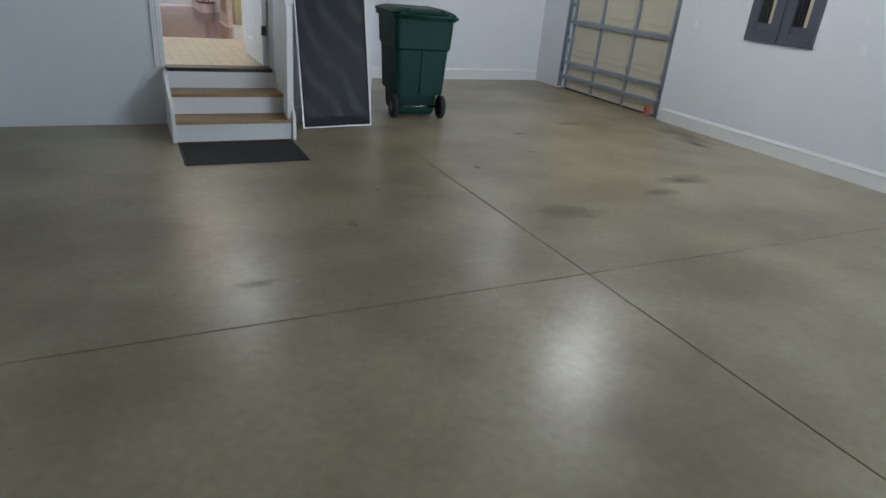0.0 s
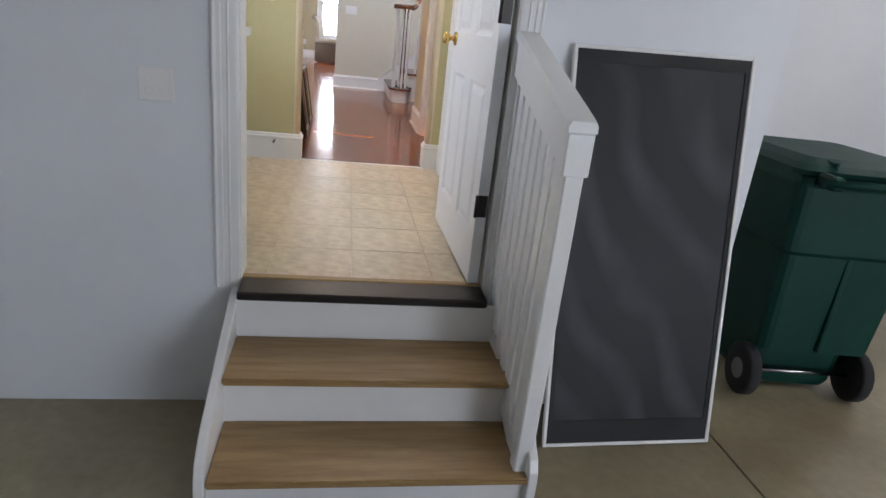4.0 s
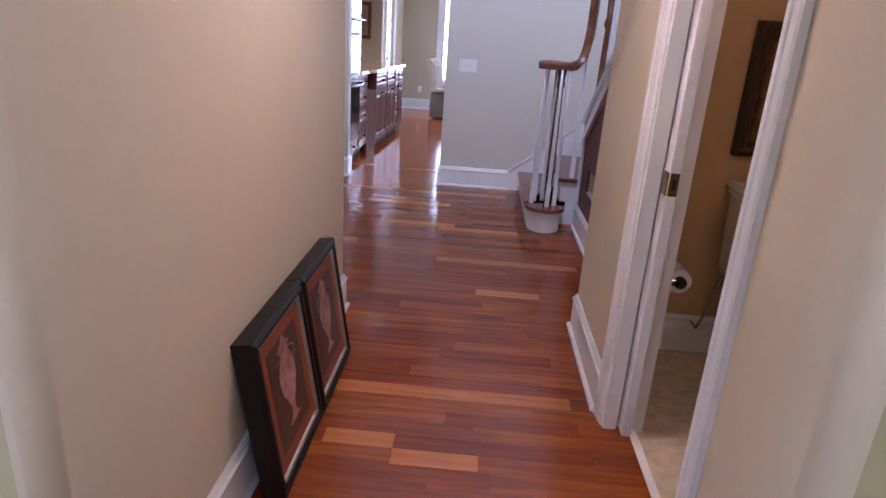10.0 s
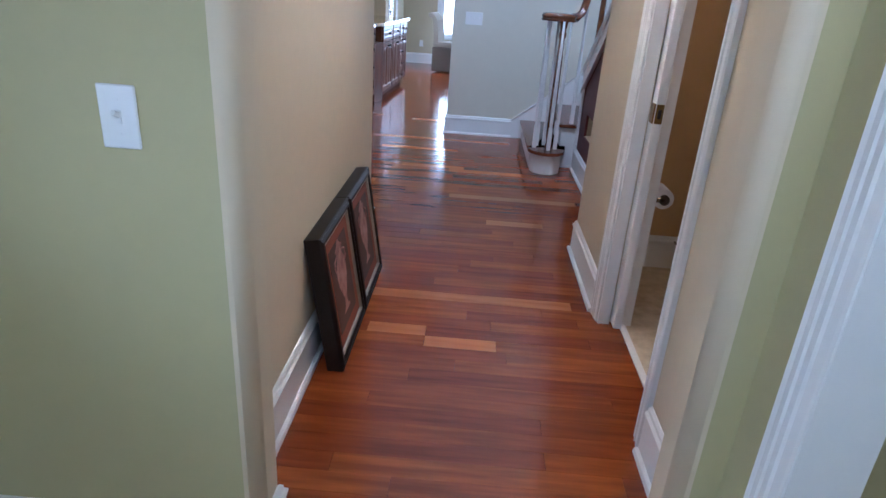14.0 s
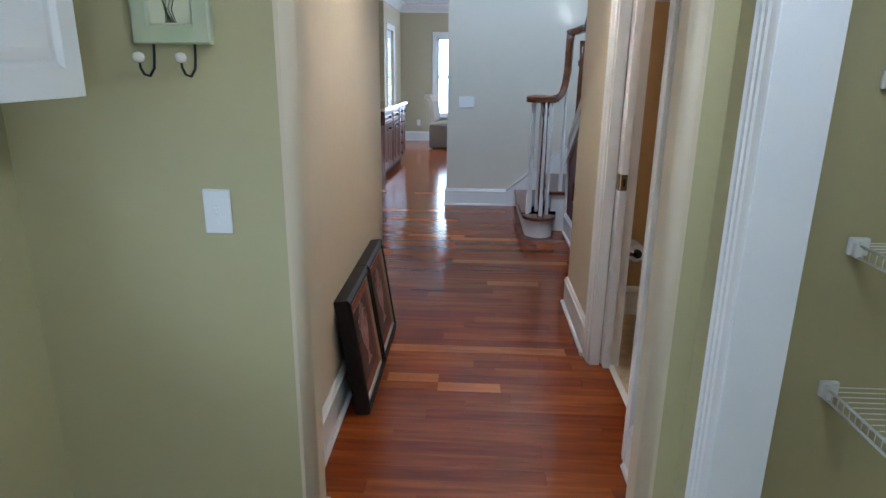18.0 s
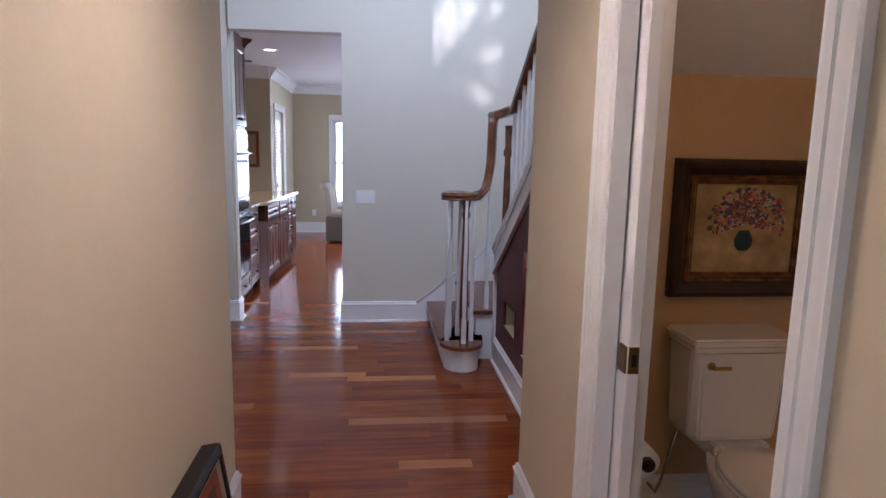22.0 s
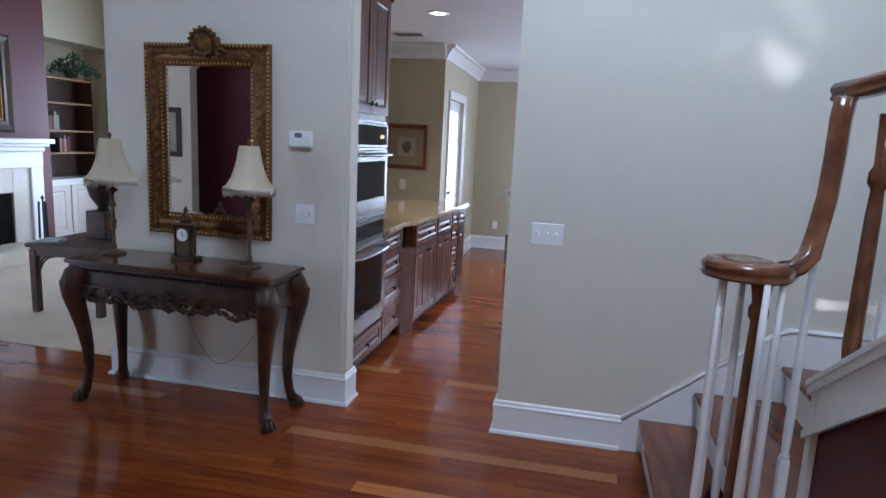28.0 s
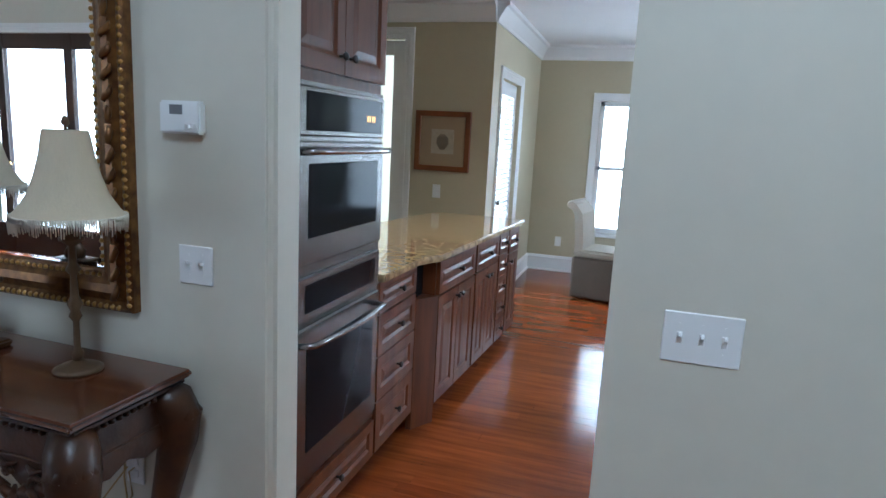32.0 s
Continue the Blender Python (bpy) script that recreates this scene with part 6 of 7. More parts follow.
def table_lamp(x, y, group="table lamps on the console"):
    th = thing("table_lamp", "slim bronze table lamp with a cream fringed bell shade", "lamp", (x, y, 0.822), group=group)
    part("base", lathe([(0.062, 0), (0.064, 0.006), (0.05, 0.014), (0.022, 0.022), (0.012, 0.03)], 18), M_LAMPBRONZE, th)
    part("stem", lathe([(0.012, 0.028), (0.016, 0.05), (0.009, 0.065), (0.008, 0.14), (0.017, 0.155), (0.012, 0.17), (0.02, 0.19), (0.011, 0.21), (0.008, 0.27), (0.02, 0.285), (0.011, 0.30), (0.009, 0.35), (0.03, 0.365), (0.032, 0.372), (0.012, 0.385), (0.012, 0.43)], 14), M_LAMPBRONZE, th, "turned bronze stem")
    shade = mat("cream_silk_shade", (0.64, 0.55, 0.39), rough=0.75, vary=0.05, scale=30, stretch=(6, 6, 1), bump=0.2, bump_scale=30)
    bm = bmesh.new()
    prof = [(0.052, 0.655), (0.056, 0.64), (0.064, 0.59), (0.076, 0.54), (0.093, 0.49), (0.118, 0.45), (0.134, 0.432)]
    n = 24
    rings = []
    for r, z in prof:
        rings.append([bm.verts.new((r * (1 + 0.018 * (k % 2)) * math.cos(2 * math.pi * k / n), r * (1 + 0.018 * (k % 2)) * math.sin(2 * math.pi * k / n), z)) for k in range(n)])
    for a, b in zip(rings, rings[1:]):
        for k in range(n):
            f = bm.faces.new((a[k], b[k], b[(k + 1) % n], a[(k + 1) % n]))
            f.smooth = True
    own = bm.copy()
    for v in own.verts:
        v.co.x *= 0.975
        v.co.y *= 0.975
    bmesh.ops.reverse_faces(own, faces=own.faces[:])
    join(bm, own)
    sh = part("shade", bm, shade, th, "cream bell shade")
    bm = bmesh.new()
    rr = random.Random(int(abs(x) * 100))
    for k in range(150):
        a = 2 * math.pi * k / 150
        c, s = math.cos(a), math.sin(a)
        r = 0.134 + rr.uniform(-0.001, 0.003)
        tube([(r * c, r * s, 0.436), (r * 1.01 * c, r * 1.01 * s, 0.42), (r * 1.0 * c, r * 1.0 * s, 0.398 + rr.uniform(-0.012, 0.008))], [0.0034, 0.003, 0.0014], 4, bm=bm)
    fr = part("fringe", bm, mat("pale_silk_fringe", (0.78, 0.72, 0.60), rough=0.8), sh, "pale cream fringe")
    fr["kind"] = "stuff"
    part("finial", lathe([(0.006, 0.65), (0.004, 0.662), (0.011, 0.672), (0.008, 0.684), (0.002, 0.692)], 10), M_LAMPBRONZE, th)
    part("harp", tube([(0, 0, 0.42), (0.04, 0, 0.5), (0.035, 0, 0.6), (0, 0, 0.655), (-0.035, 0, 0.6), (-0.04, 0, 0.5), (0, 0, 0.42)], 0.0025, 6, up=(0, 1, 0)), M_LAMPBRONZE, th)


def mantel_clock():
    th = thing("table_clock", "small dark bronze clock with a white dial", "clock", (-1.25, 13.30, 0.822))
    dark = mat("aged_bronze_case", (0.10, 0.058, 0.028), rough=0.4, metal=0.5, vary=0.3, scale=30, bump=0.2, bump_scale=60)
    part("base", box(-0.078, 0.078, -0.045, 0.045, 0, 0.022, 0.007, seg=2), dark, th)
    part("case", box(-0.048, 0.048, -0.032, 0.032, 0.022, 0.20, 0.012, seg=2), dark, th)
    for x in (-0.057, 0.057):
        part("column", lathe([(0.011, 0.022), (0.007, 0.04), (0.007, 0.17), (0.011, 0.19), (0.013, 0.2)], 10, (x, -0.02, 0)), dark, th)
    part("cornice", box(-0.066, 0.066, -0.04, 0.04, 0.195, 0.213, 0.006), dark, th)
    part("finial", lathe([(0.03, 0.213), (0.034, 0.235), (0.022, 0.255), (0.01, 0.268), (0.014, 0.28), (0.008, 0.292), (0.001, 0.305)], 12), dark, th)
    own = lathe([(0.038, 0), (0.038, 0.005), (0.034, 0.006)], 20)
    own.transform(pose(0, -0.032, 0.145, 90))
    part("bezel", own, M_BRASS, th)
    own = lathe([(0.034, 0), (0.034, 0.002)], 20)
    own.transform(pose(0, -0.037, 0.145, 90))
    part("dial", own, M_WHITEPLAS, th, "white dial")
    bm = box(-0.0012, 0.0012, -0.041, -0.0395, 0.145, 0.167)
    box(-0.001, 0.016, -0.041, -0.0395, 0.144, 0.146, bm=bm)
    part("clock_hand", bm, M_BLACK, th)


def gilt_mirror():
    th = thing("wall_mirror", "tall mirror in an ornate gilt carved frame", "mirror", (-1.60, 13.48, 0.94), 0)
    w, h = 0.782, 1.085
    part("frame", frame_of(0, w, 0, h, 0.13, 0, profile=[(0, 0), (0, 0.028), (0.01, 0.036), (0.02, 0.03), (0.03, 0.024), (0.055, 0.034), (0.08, 0.032), (0.10, 0.022), (0.118, 0.016), (0.125, 0.008)]), M_GOLD, th)
    part("glass", box(0.115, w - 0.115, -0.008, -0.004, 0.115, h - 0.115), M_MIRROR, th, "silvered mirror glass")
    part("bevel", frame_of(0.115, w - 0.115, 0.115, h - 0.115, 0.02, 0, profile=[(0, 0.0085), (0.02, 0.0095)]), M_MIRROR, th)
    bm, bm2 = bmesh.new(), bmesh.new()

    def bead(x, z, r, target):
        own = lathe([(r, 0), (r * 0.8, r * 0.6), (0.001, r)], 7)
        own.transform(pose(x, -0.03, z, 90))
        join(target, own)
    step = 0.0235
    for k in range(int((h - 0.04) / step)):
        z = 0.025 + k * step
        for x in (0.012, w - 0.012):
            bead(x, z, 0.0095, bm)
        if 0.12 < z < h - 0.12:
            for x in (0.108, w - 0.108):
                bead(x, z, 0.008, bm)
    for k in range(int((w - 0.04) / step)):
        x = 0.025 + k * step
        for z in (0.012, h - 0.012):
            bead(x, z, 0.0095, bm)
        if 0.12 < x < w - 0.12:
            for z in (0.108, h - 0.108):
                bead(x, z, 0.008, bm)
    part("beading", bm, M_GILT, th, "rows of gilt beads")["kind"] = "stuff"
    rr = random.Random(4)
    for k in range(64):
        f = k / 64
        u = f * 2 * (w + h)
        if u < w:
            x, z, along = u, h - 0.06, 0
        elif u < w + h:
            x, z, along = w - 0.06, h - (u - w), 90
        elif u < 2 * w + h:
            continue
        else:
            x, z, along = 0.06, u - 2 * w - h, 90
        pts = [(-0.026, 0, 0), (-0.012, -0.010, 0.011), (0.006, -0.014, 0.005), (0.02, -0.008, -0.009), (0.027, 0, 0.0)]
        if not 0.05 < x < w - 0.05 or not 0.05 < z < h - 0.05:
            continue
        own = tube(pts, [0.003, 0.009, 0.011, 0.008, 0.002], 6, up=(0, 1, 0))
        own.transform(pose(x, -0.03, z, 0, along + rr.uniform(-35, 35), 0))
        join(bm2, own)
    part("leaf_carving", bm2, M_GOLD, th, "carved gilt leaves")
    crest = bmesh.new()
    cx, cz = w / 2, h + 0.005
    for k in range(16):
        a, b = 2 * math.pi * k / 16, 2 * math.pi * (k + 1) / 16
        tube([(cx + 0.07 * math.sin(a), -0.045, cz + 0.06 * math.cos(a)), (cx + 0.08 * math.sin((a + b) / 2), -0.055, cz + 0.07 * math.cos((a + b) / 2)), (cx + 0.07 * math.sin(b), -0.045, cz + 0.06 * math.cos(b))], [0.012, 0.018, 0.012], 7, bm=crest, up=(0, 1, 0))
    own = lathe([(0.062, 0), (0.05, 0.014), (0.03, 0.024), (0.008, 0.03)], 14)
    own.transform(pose(cx, -0.035, cz, 90))
    join(crest, own)
    for s in (-1, 1):
        pts = [(cx + s * (0.095 + 0.03 * math.cos(a * 0.8) * (1 - a / 10)), -0.045, cz - 0.06 + 0.032 * math.sin(a * 0.8) * (1 - a / 10)) for a in range(9)]
        tube(pts, [0.014 - 0.001 * k for k in range(9)], 6, bm=crest, up=(0, 1, 0))
    box(cx - 0.09, cx + 0.09, -0.04, -0.012, cz - 0.075, cz + 0.03, 0.008, bm=crest)
    part("crest", crest, M_GOLD, th, "carved medallion crest with scrolls")["kind"] = "stuff"


console_table()
table_lamp(-1.70, 13.275)
table_lamp(-0.845, 13.275)
mantel_clock()
gilt_mirror()
th = thing("thermostat", "white plastic wall thermostat with a small grey display", "thermostat", (-0.638, 13.48, 1.525))
part("body", box(-0.068, 0.068, -0.03, 0, -0.045, 0.045, 0.006, seg=2), M_WHITEPLAS, th)
part("display", box(-0.03, 0.012, -0.0315, -0.0295, 0.008, 0.034), M_GREYPLAS, th, "grey display")
part("button", box(0.022, 0.036, -0.033, -0.03, -0.03, -0.016, 0.003), M_WHITEPLAS, th)
part("button", box(0.04, 0.054, -0.033, -0.03, -0.03, -0.016, 0.003), M_WHITEPLAS, th)
switch_plate("foyer_switch", 2, (-0.612, 13.48, 1.108), 0, "white double toggle switch plate on the greige wall")
switch_plate("foyer_outlet", 1, (-0.86, 13.48, 0.42), 0, "white outlet plate behind the console table", outlet=True)
th = thing("lamp_cord", "thin gold lamp cord hanging behind the console table", "cord")
cord = mat("gold_cord", (0.42, 0.30, 0.12), rough=0.5)
pts = []
for k in range(21):
    f = k / 20
    pts.append((-1.40 + 0.53 * f, 13.455 - 0.03 * math.sin(f * 3.1), 0.55 - 0.36 * math.sin(f * math.pi) * (1 - 0.25 * f) - 0.12 * f))
part("cord", tube(pts, 0.003, 5), cord, th)
pts = [(-0.86, 13.47, 0.42), (-0.83, 13.42, 0.44), (-0.80, 13.40, 0.38), (-0.84, 13.42, 0.33), (-0.87, 13.44, 0.40), (-0.85, 13.44, 0.62)]
part("cord", tube(pts, 0.003, 5), cord, th)

# front door with sidelights, and a print on the foyer wall, seen in the mirror
th = thing("front_door", "dark wooden front door with bright glass and a sidelight", "door", (-5.44, 9.93, 0), 180)
dkwood = mat("dark_entry_wood", (0.05, 0.022, 0.014), rough=0.4, vary=0.2, scale=12)
for x in (-0.82, -0.46, 0.46, 0.82):
    part("stile", box(x - 0.05, x + 0.05, -0.03, 0.03, 0, 2.33), dkwood, th)
for x0, x1 in ((-0.77, -0.51), (-0.41, 0.41), (0.51, 0.77)):
    part("bottom_panel", box(x0, x1, -0.02, 0.02, 0, 0.35), dkwood, th)
    part("top_rail", box(x0, x1, -0.02, 0.02, 2.18, 2.33), dkwood, th)
    ob = part("pane", box(x0, x1, -0.004, 0.004, 0.35, 2.18), M_GLASS, th)
    ob.visible_shadow = False
own = lathe([(0.02, 0), (0.012, 0.03), (0.028, 0.045), (0.02, 0.065)], 12)
own.transform(pose(0.40, -0.03, 1.0, 90))
part("knob", own, M_BRASS, th)
casing("trim_front_door_casing", -6.28, -4.60, 2.33, 10.0, "x", 1)
th = thing("wall_print", "small print in a dark wooden frame on the foyer wall", "picture", (-4.07, 10.0, 1.22), 180)
part("frame", frame_of(-0.27, 0.27, 0, 0.58, 0.06, 0.025), dkwood, th)
part("print", box(-0.22, 0.22, -0.012, 0, 0.05, 0.53), mat("faded_print", (0.25, 0.24, 0.18), rough=0.5, vary=0.2, scale=12, color2=(0.4, 0.38, 0.3), mix_scale=5), th)


# ---- living room things ----
def fireplace():
    structure("wall_chimney_breast", wall_run(-5.9, -5.45, 13.9, 16.71, 0, 3.3, [(14.87, 16.13, 0.15, 0.73)], "y"), M_WINE, "burgundy chimney breast")
    th = thing("fireplace", "white painted mantel with a stone surround and black firebox", "fireplace", (-5.45, 15.50, 0), 90)
    stone = mat("pale_marble_surround", (0.62, 0.57, 0.48), rough=0.35, vary=0.08, scale=8, color2=(0.52, 0.47, 0.39), mix_scale=4)
    soot = mat("black_firebox", (0.006, 0.006, 0.006), rough=0.9, spec=0.08)
    for x in (-1.02, 0.86):
        part("pilaster", box(x, x + 0.17, -0.06, 0, 0.0, 1.02, 0.006), M_TRIM, th)
        part("plinth", box(x - 0.015, x + 0.185, -0.075, 0, 0.0, 0.16, 0.006), M_TRIM, th)
    part("frieze", box(-1.03, 1.04, -0.06, 0, 1.02, 1.2, 0.006), M_TRIM, th)
    part("bed_mould", box(-1.04, 1.05, -0.10, 0, 1.2, 1.27, 0.02), M_TRIM, th)
    part("mantel_shelf", box(-1.10, 1.09, -0.2, 0, 1.30, 1.36, 0.01), M_TRIM, th)
    part("dentil_mould", box(-1.06, 1.065, -0.14, 0, 1.265, 1.302, 0.006), M_TRIM, th)
    for a in ((-0.85, -0.63, 0, 1.02), (0.63, 0.86, 0, 1.02), (-0.63, 0.63, 0.74, 1.02)):
        part("stone_slab", box(a[0], a[1], -0.03, 0, a[2], a[3], 0.003), stone, th)
    part("hearth", box(-1.1, 1.1, -0.5, 0, 0.009, 0.16, 0.006), stone, th, "raised pale stone hearth")
    part("firebox", box(-0.63, 0.63, 0.35, 0.4, 0.15, 0.74), soot, th, "black firebox")
    part("screen", box(-0.62, 0.62, -0.012, -0.004, 0.16, 0.73), soot, th, "black mesh screen")
    tools = thing("fire_tools", "set of black iron fire tools on the hearth", "fire tools", (-5.2, 16.30, 0.16))
    part("stand", lathe([(0.07, 0), (0.07, 0.015), (0.01, 0.02), (0.01, 0.5), (0.02, 0.52), (0.002, 0.56)], 10), M_BLACK, tools)
    for a in range(3):
        part("tool", tube([(0.05 * math.cos(a * 2.1), 0.05 * math.sin(a * 2.1), 0.05), (0.04 * math.cos(a * 2.1), 0.04 * math.sin(a * 2.1), 0.48)], 0.012, 6), M_BLACK, tools)


def landscape_painting():
    th = thing("landscape_painting", "large landscape painting in a carved gilt frame", "painting", (-5.45, 15.58, 1.42), 90)
    paint = mat("landscape_oil", (0.20, 0.23, 0.24), rough=0.6, vary=0.35, scale=9, color2=(0.022, 0.026, 0.022), mix_scale=3.2, mix_detail=7, contrast=(0.47, 0.60))
    w = 1.24
    part("frame", frame_of(-w / 2, w / 2, 0, 1.06, 0.14, 0, profile=[(0, 0), (0, 0.04), (0.03, 0.06), (0.08, 0.045), (0.12, 0.05), (0.14, 0.02)]), mat("dull_gilt_frame", (0.06, 0.038, 0.018), rough=0.5, metal=0.2, vary=0.35, scale=18, bump=0.4, bump_scale=30), th)
    part("fillet", frame_of(-w / 2 + 0.13, w / 2 - 0.13, 0.13, 0.93, 0.02, 0.03), M_GOLD, th)
    part("canvas", box(-w / 2 + 0.13, w / 2 - 0.13, -0.015, 0, 0.13, 0.93), paint, th)


def bookcase():
    th = thing("bookcase", "built-in bookcase with dark back, wooden shelves and white cupboard", "bookcase", (-5.9, 17.33, 0), 90)
    dark = mat("dark_bookcase_wood", (0.06, 0.024, 0.012), rough=0.5, vary=0.2, scale=8)
    edge = mat("honey_shelf_edge", (0.32, 0.19, 0.09), rough=0.45, vary=0.15, scale=8)
    w = 1.2
    part("back", box(-w / 2, w / 2, 0.28, 0.3, 0.82, 2.18), dark, th)
    for z in (1.163, 1.459, 1.827, 2.147):
        part("shelf", box(-w / 2, w / 2, 0.0, 0.28, z - 0.025, z, 0.003), edge, th)
    for x in (-w / 2 - 0.02, w / 2):
        part("side", box(x, x + 0.02, 0.0, 0.3, 0.82, 2.165), dark, th)
    part("cupboard", box(-w / 2 - 0.02, w / 2 + 0.02, -0.12, 0.3, 0.009, 0.79), M_TRIM, th)
    part("cupboard_top", box(-w / 2 - 0.02, w / 2 + 0.02, -0.14, 0.3, 0.79, 0.82, 0.005), M_TRIM, th)
    for k in range(2):
        own = panel_slab(0.56, 0.65, 0.02, [(0.07, 0.49, 0.07, 0.58)])
        own.transform(Matrix.Translation((-0.59 + k * 0.6, -0.142, 0.09)))
        part("door", own, mat("cupboard_pinkish_white", (0.62, 0.55, 0.50), rough=0.4), th)
    rr = random.Random(9)
    tones = [(0.30, 0.32, 0.27), (0.16, 0.10, 0.06), (0.42, 0.40, 0.36), (0.05, 0.06, 0.08), (0.2, 0.05, 0.04)]
    for z, x0, n in ((1.459, -0.25, 9), (1.827, -0.42, 5), (1.163, 0.05, 6), (0.82, -0.35, 4)):
        x = x0
        for k in range(n):
            t = rr.uniform(0.02, 0.045)
            hh = rr.uniform(0.17, 0.24)
            b = tagged(part("book", box(x, x + t, 0.06, 0.22, 0, hh, 0.002), mat("book_cloth", rr.choice(tones), rough=0.7)), "cloth-bound book standing on the bookcase shelf", "book", group="books on the shelves")
            b.matrix_world = pose(-5.9, 17.33, z, 0, 0, 90)
            x += t + 0.002
    pl = thing("trailing_plant", "dark green trailing plant on top of the bookcase", "plant", (-5.78, 17.45, 2.147), 0)
    leaf = mat("ivy_leaf", (0.035, 0.075, 0.03), rough=0.5, vary=0.35, scale=30)
    part("pot", lathe([(0.07, 0), (0.10, 0.10), (0.11, 0.12)], 14), M_BRONZE, pl)
    bm = bmesh.new()
    for k in range(420):
        a, r = rr.uniform(0, 6.28), rr.uniform(0, 1) ** 0.6
        c = Vector((0.16 * r * math.cos(a) + 0.05, 0.42 * r * math.sin(a), 0.12 + 0.20 * (1 - r * r) * rr.random() - 0.06 * r))
        own = [bm.verts.new(c + Euler((rr.uniform(0, 6), rr.uniform(0, 6), rr.uniform(0, 6))).to_matrix() @ Vector(p)) for p in ((0, 0, 0), (0.018, 0.022, 0.004), (0, 0.055, 0), (-0.018, 0.022, 0.004))]
        bm.faces.new(own)
    ob = part("foliage", bm, leaf, pl)
    ob["kind"] = "stuff"


def fretwork_table():
    th = thing("side_table", "dark carved side table with pierced brackets on the carpet", "table", (-3.12, 14.69, 0.008), 3)
    w, d, h = 0.68, 0.68, 0.577
    part("tabletop", box(-w / 2, w / 2, -d / 2, d / 2, h - 0.035, h, 0.01, seg=2), M_MAHOG, th)
    part("apron", box(-w / 2 + 0.03, w / 2 - 0.03, -d / 2 + 0.03, d / 2 - 0.03, h - 0.10, h - 0.035), M_MAHOG, th)
    for sx in (-1, 1):
        for sy in (-1, 1):
            x, y = sx * (w / 2 - 0.05), sy * (d / 2 - 0.05)
            part("leg", box(x - 0.03, x + 0.03, y - 0.03, y + 0.03, 0, h - 0.05, 0.006), M_MAHOG, th)
            bm = bmesh.new()
            for k in range(3):
                r = 0.045 + 0.03 * k
                tube([(x - sx * (0.03 + r * 1.5 * (1 - math.cos(a))), y, h - 0.10 - r * 1.9 * (1 - math.sin(a))) for a in (0.0, 0.4, 0.8, 1.2, 1.57)], 0.009, 6, bm=bm, up=(0, 1, 0))
            part("bracket", bm, M_MAHOG, th, "pierced scroll bracket")
    part("stretcher", box(-w / 2 + 0.05, w / 2 - 0.05, -0.02, 0.02, 0.12, 0.15, 0.005), M_MAHOG, th)
    bk = tagged(part("book", box(-0.08, 0.08, -0.06, 0.06, 0, 0.025, 0.004), mat("grey_book_cover", (0.35, 0.36, 0.38), rough=0.5)), "small pale grey book lying on the side table", "book")
    bk.matrix_world = pose(-3.30, 14.48, 0.586, 0, 0, 15)
    lp = thing("urn_lamp", "dark bronze urn lamp on the side table", "lamp", (-3.10, 14.82, 0.586))
    part("plinth", box(-0.10, 0.10, -0.10, 0.10, 0, 0.24, 0.01), M_MAHOG, lp)
    part("urn", lathe([(0.05, 0.24), (0.04, 0.27), (0.10, 0.36), (0.12, 0.44), (0.09, 0.52), (0.04, 0.57), (0.03, 0.62)], 16), M_BRONZE, lp)


fireplace()
landscape_painting()
bookcase()
fretwork_table()
structure("trim_living_crown", box(-5.9, -5.38, 13.9, 16.72, 3.05, 3.3), M_TRIM, "white crown moulding above the chimney breast")
structure("wall_living_soffit", box(-7.9, -5.85, 16.71, 18.2, 2.62, 3.3), M_KHAKI, "khaki soffit above the bookcase")
structure("wall_living_bookcase_back", box(-6.4, -6.25, 16.71, 18.2, 0, 2.62), M_KHAKI, "khaki wall behind the bookcase")

# tree in the front garden, whose leaves dapple the sunlight in the high window
tree = thing("garden_tree", "tall leafy broadleaf tree on the front lawn", "tree", (-1.8, 2.4, -0.8))
bark = mat("grey_bark", (0.12, 0.095, 0.07), rough=0.9, vary=0.3, scale=12, bump=0.6, bump_scale=20)
leafm = mat("green_tree_leaf", (0.06, 0.10, 0.03), rough=0.6, vary=0.3, scale=5)
bm = tube([(0, 0, 0), (0.1, 0.05, 3), (0.4, 0.0, 6), (1.2, 0.1, 9), (1.6, 0.2, 11.5)], [0.32, 0.26, 0.2, 0.11, 0.03], 10)
rr = random.Random(21)
for k in range(16):
    z, a, ln = rr.uniform(6.5, 10.5), rr.uniform(0, 6.28), rr.uniform(1.0, 2.2)
    x0 = 0.4 + (z - 6) * 0.27
    tube([(x0, 0, z), (x0 + ln * 0.5 * math.cos(a), ln * 0.5 * math.sin(a), z + 0.4), (x0 + ln * math.cos(a), ln * math.sin(a), z + 0.9)], [0.07, 0.045, 0.012], 6, bm=bm)
part("trunk", bm, bark, tree)
verts, faces = [], []
clumps = [(rr.uniform(0, 6.28), 2.1 * rr.random() ** 0.5, rr.uniform(-1, 1)) for k in range(130)]
for k in range(7000):
    a, r, z = rr.choice(clumps)
    r *= (1 - z * z * 0.8) ** 0.5
    c = Vector((1.6 + r * math.cos(a) + rr.gauss(0, 0.27), r * math.sin(a) + rr.gauss(0, 0.27), 9.5 + 2.4 * z + rr.gauss(0, 0.2)))
    q = Euler((rr.uniform(0, 6), rr.uniform(0, 6), rr.uniform(0, 6))).to_matrix()
    s = rr.uniform(0.05, 0.11)
    n = len(verts)
    verts += [tuple(c + q @ (Vector(p) * s)) for p in ((0, -1, 0), (0.6, 0, 0.1), (0, 1, 0), (-0.6, 0, 0.1))]
    faces.append((n, n + 1, n + 2, n + 3))
me = bpy.data.meshes.new("crown")
me.from_pydata(verts, [], faces)
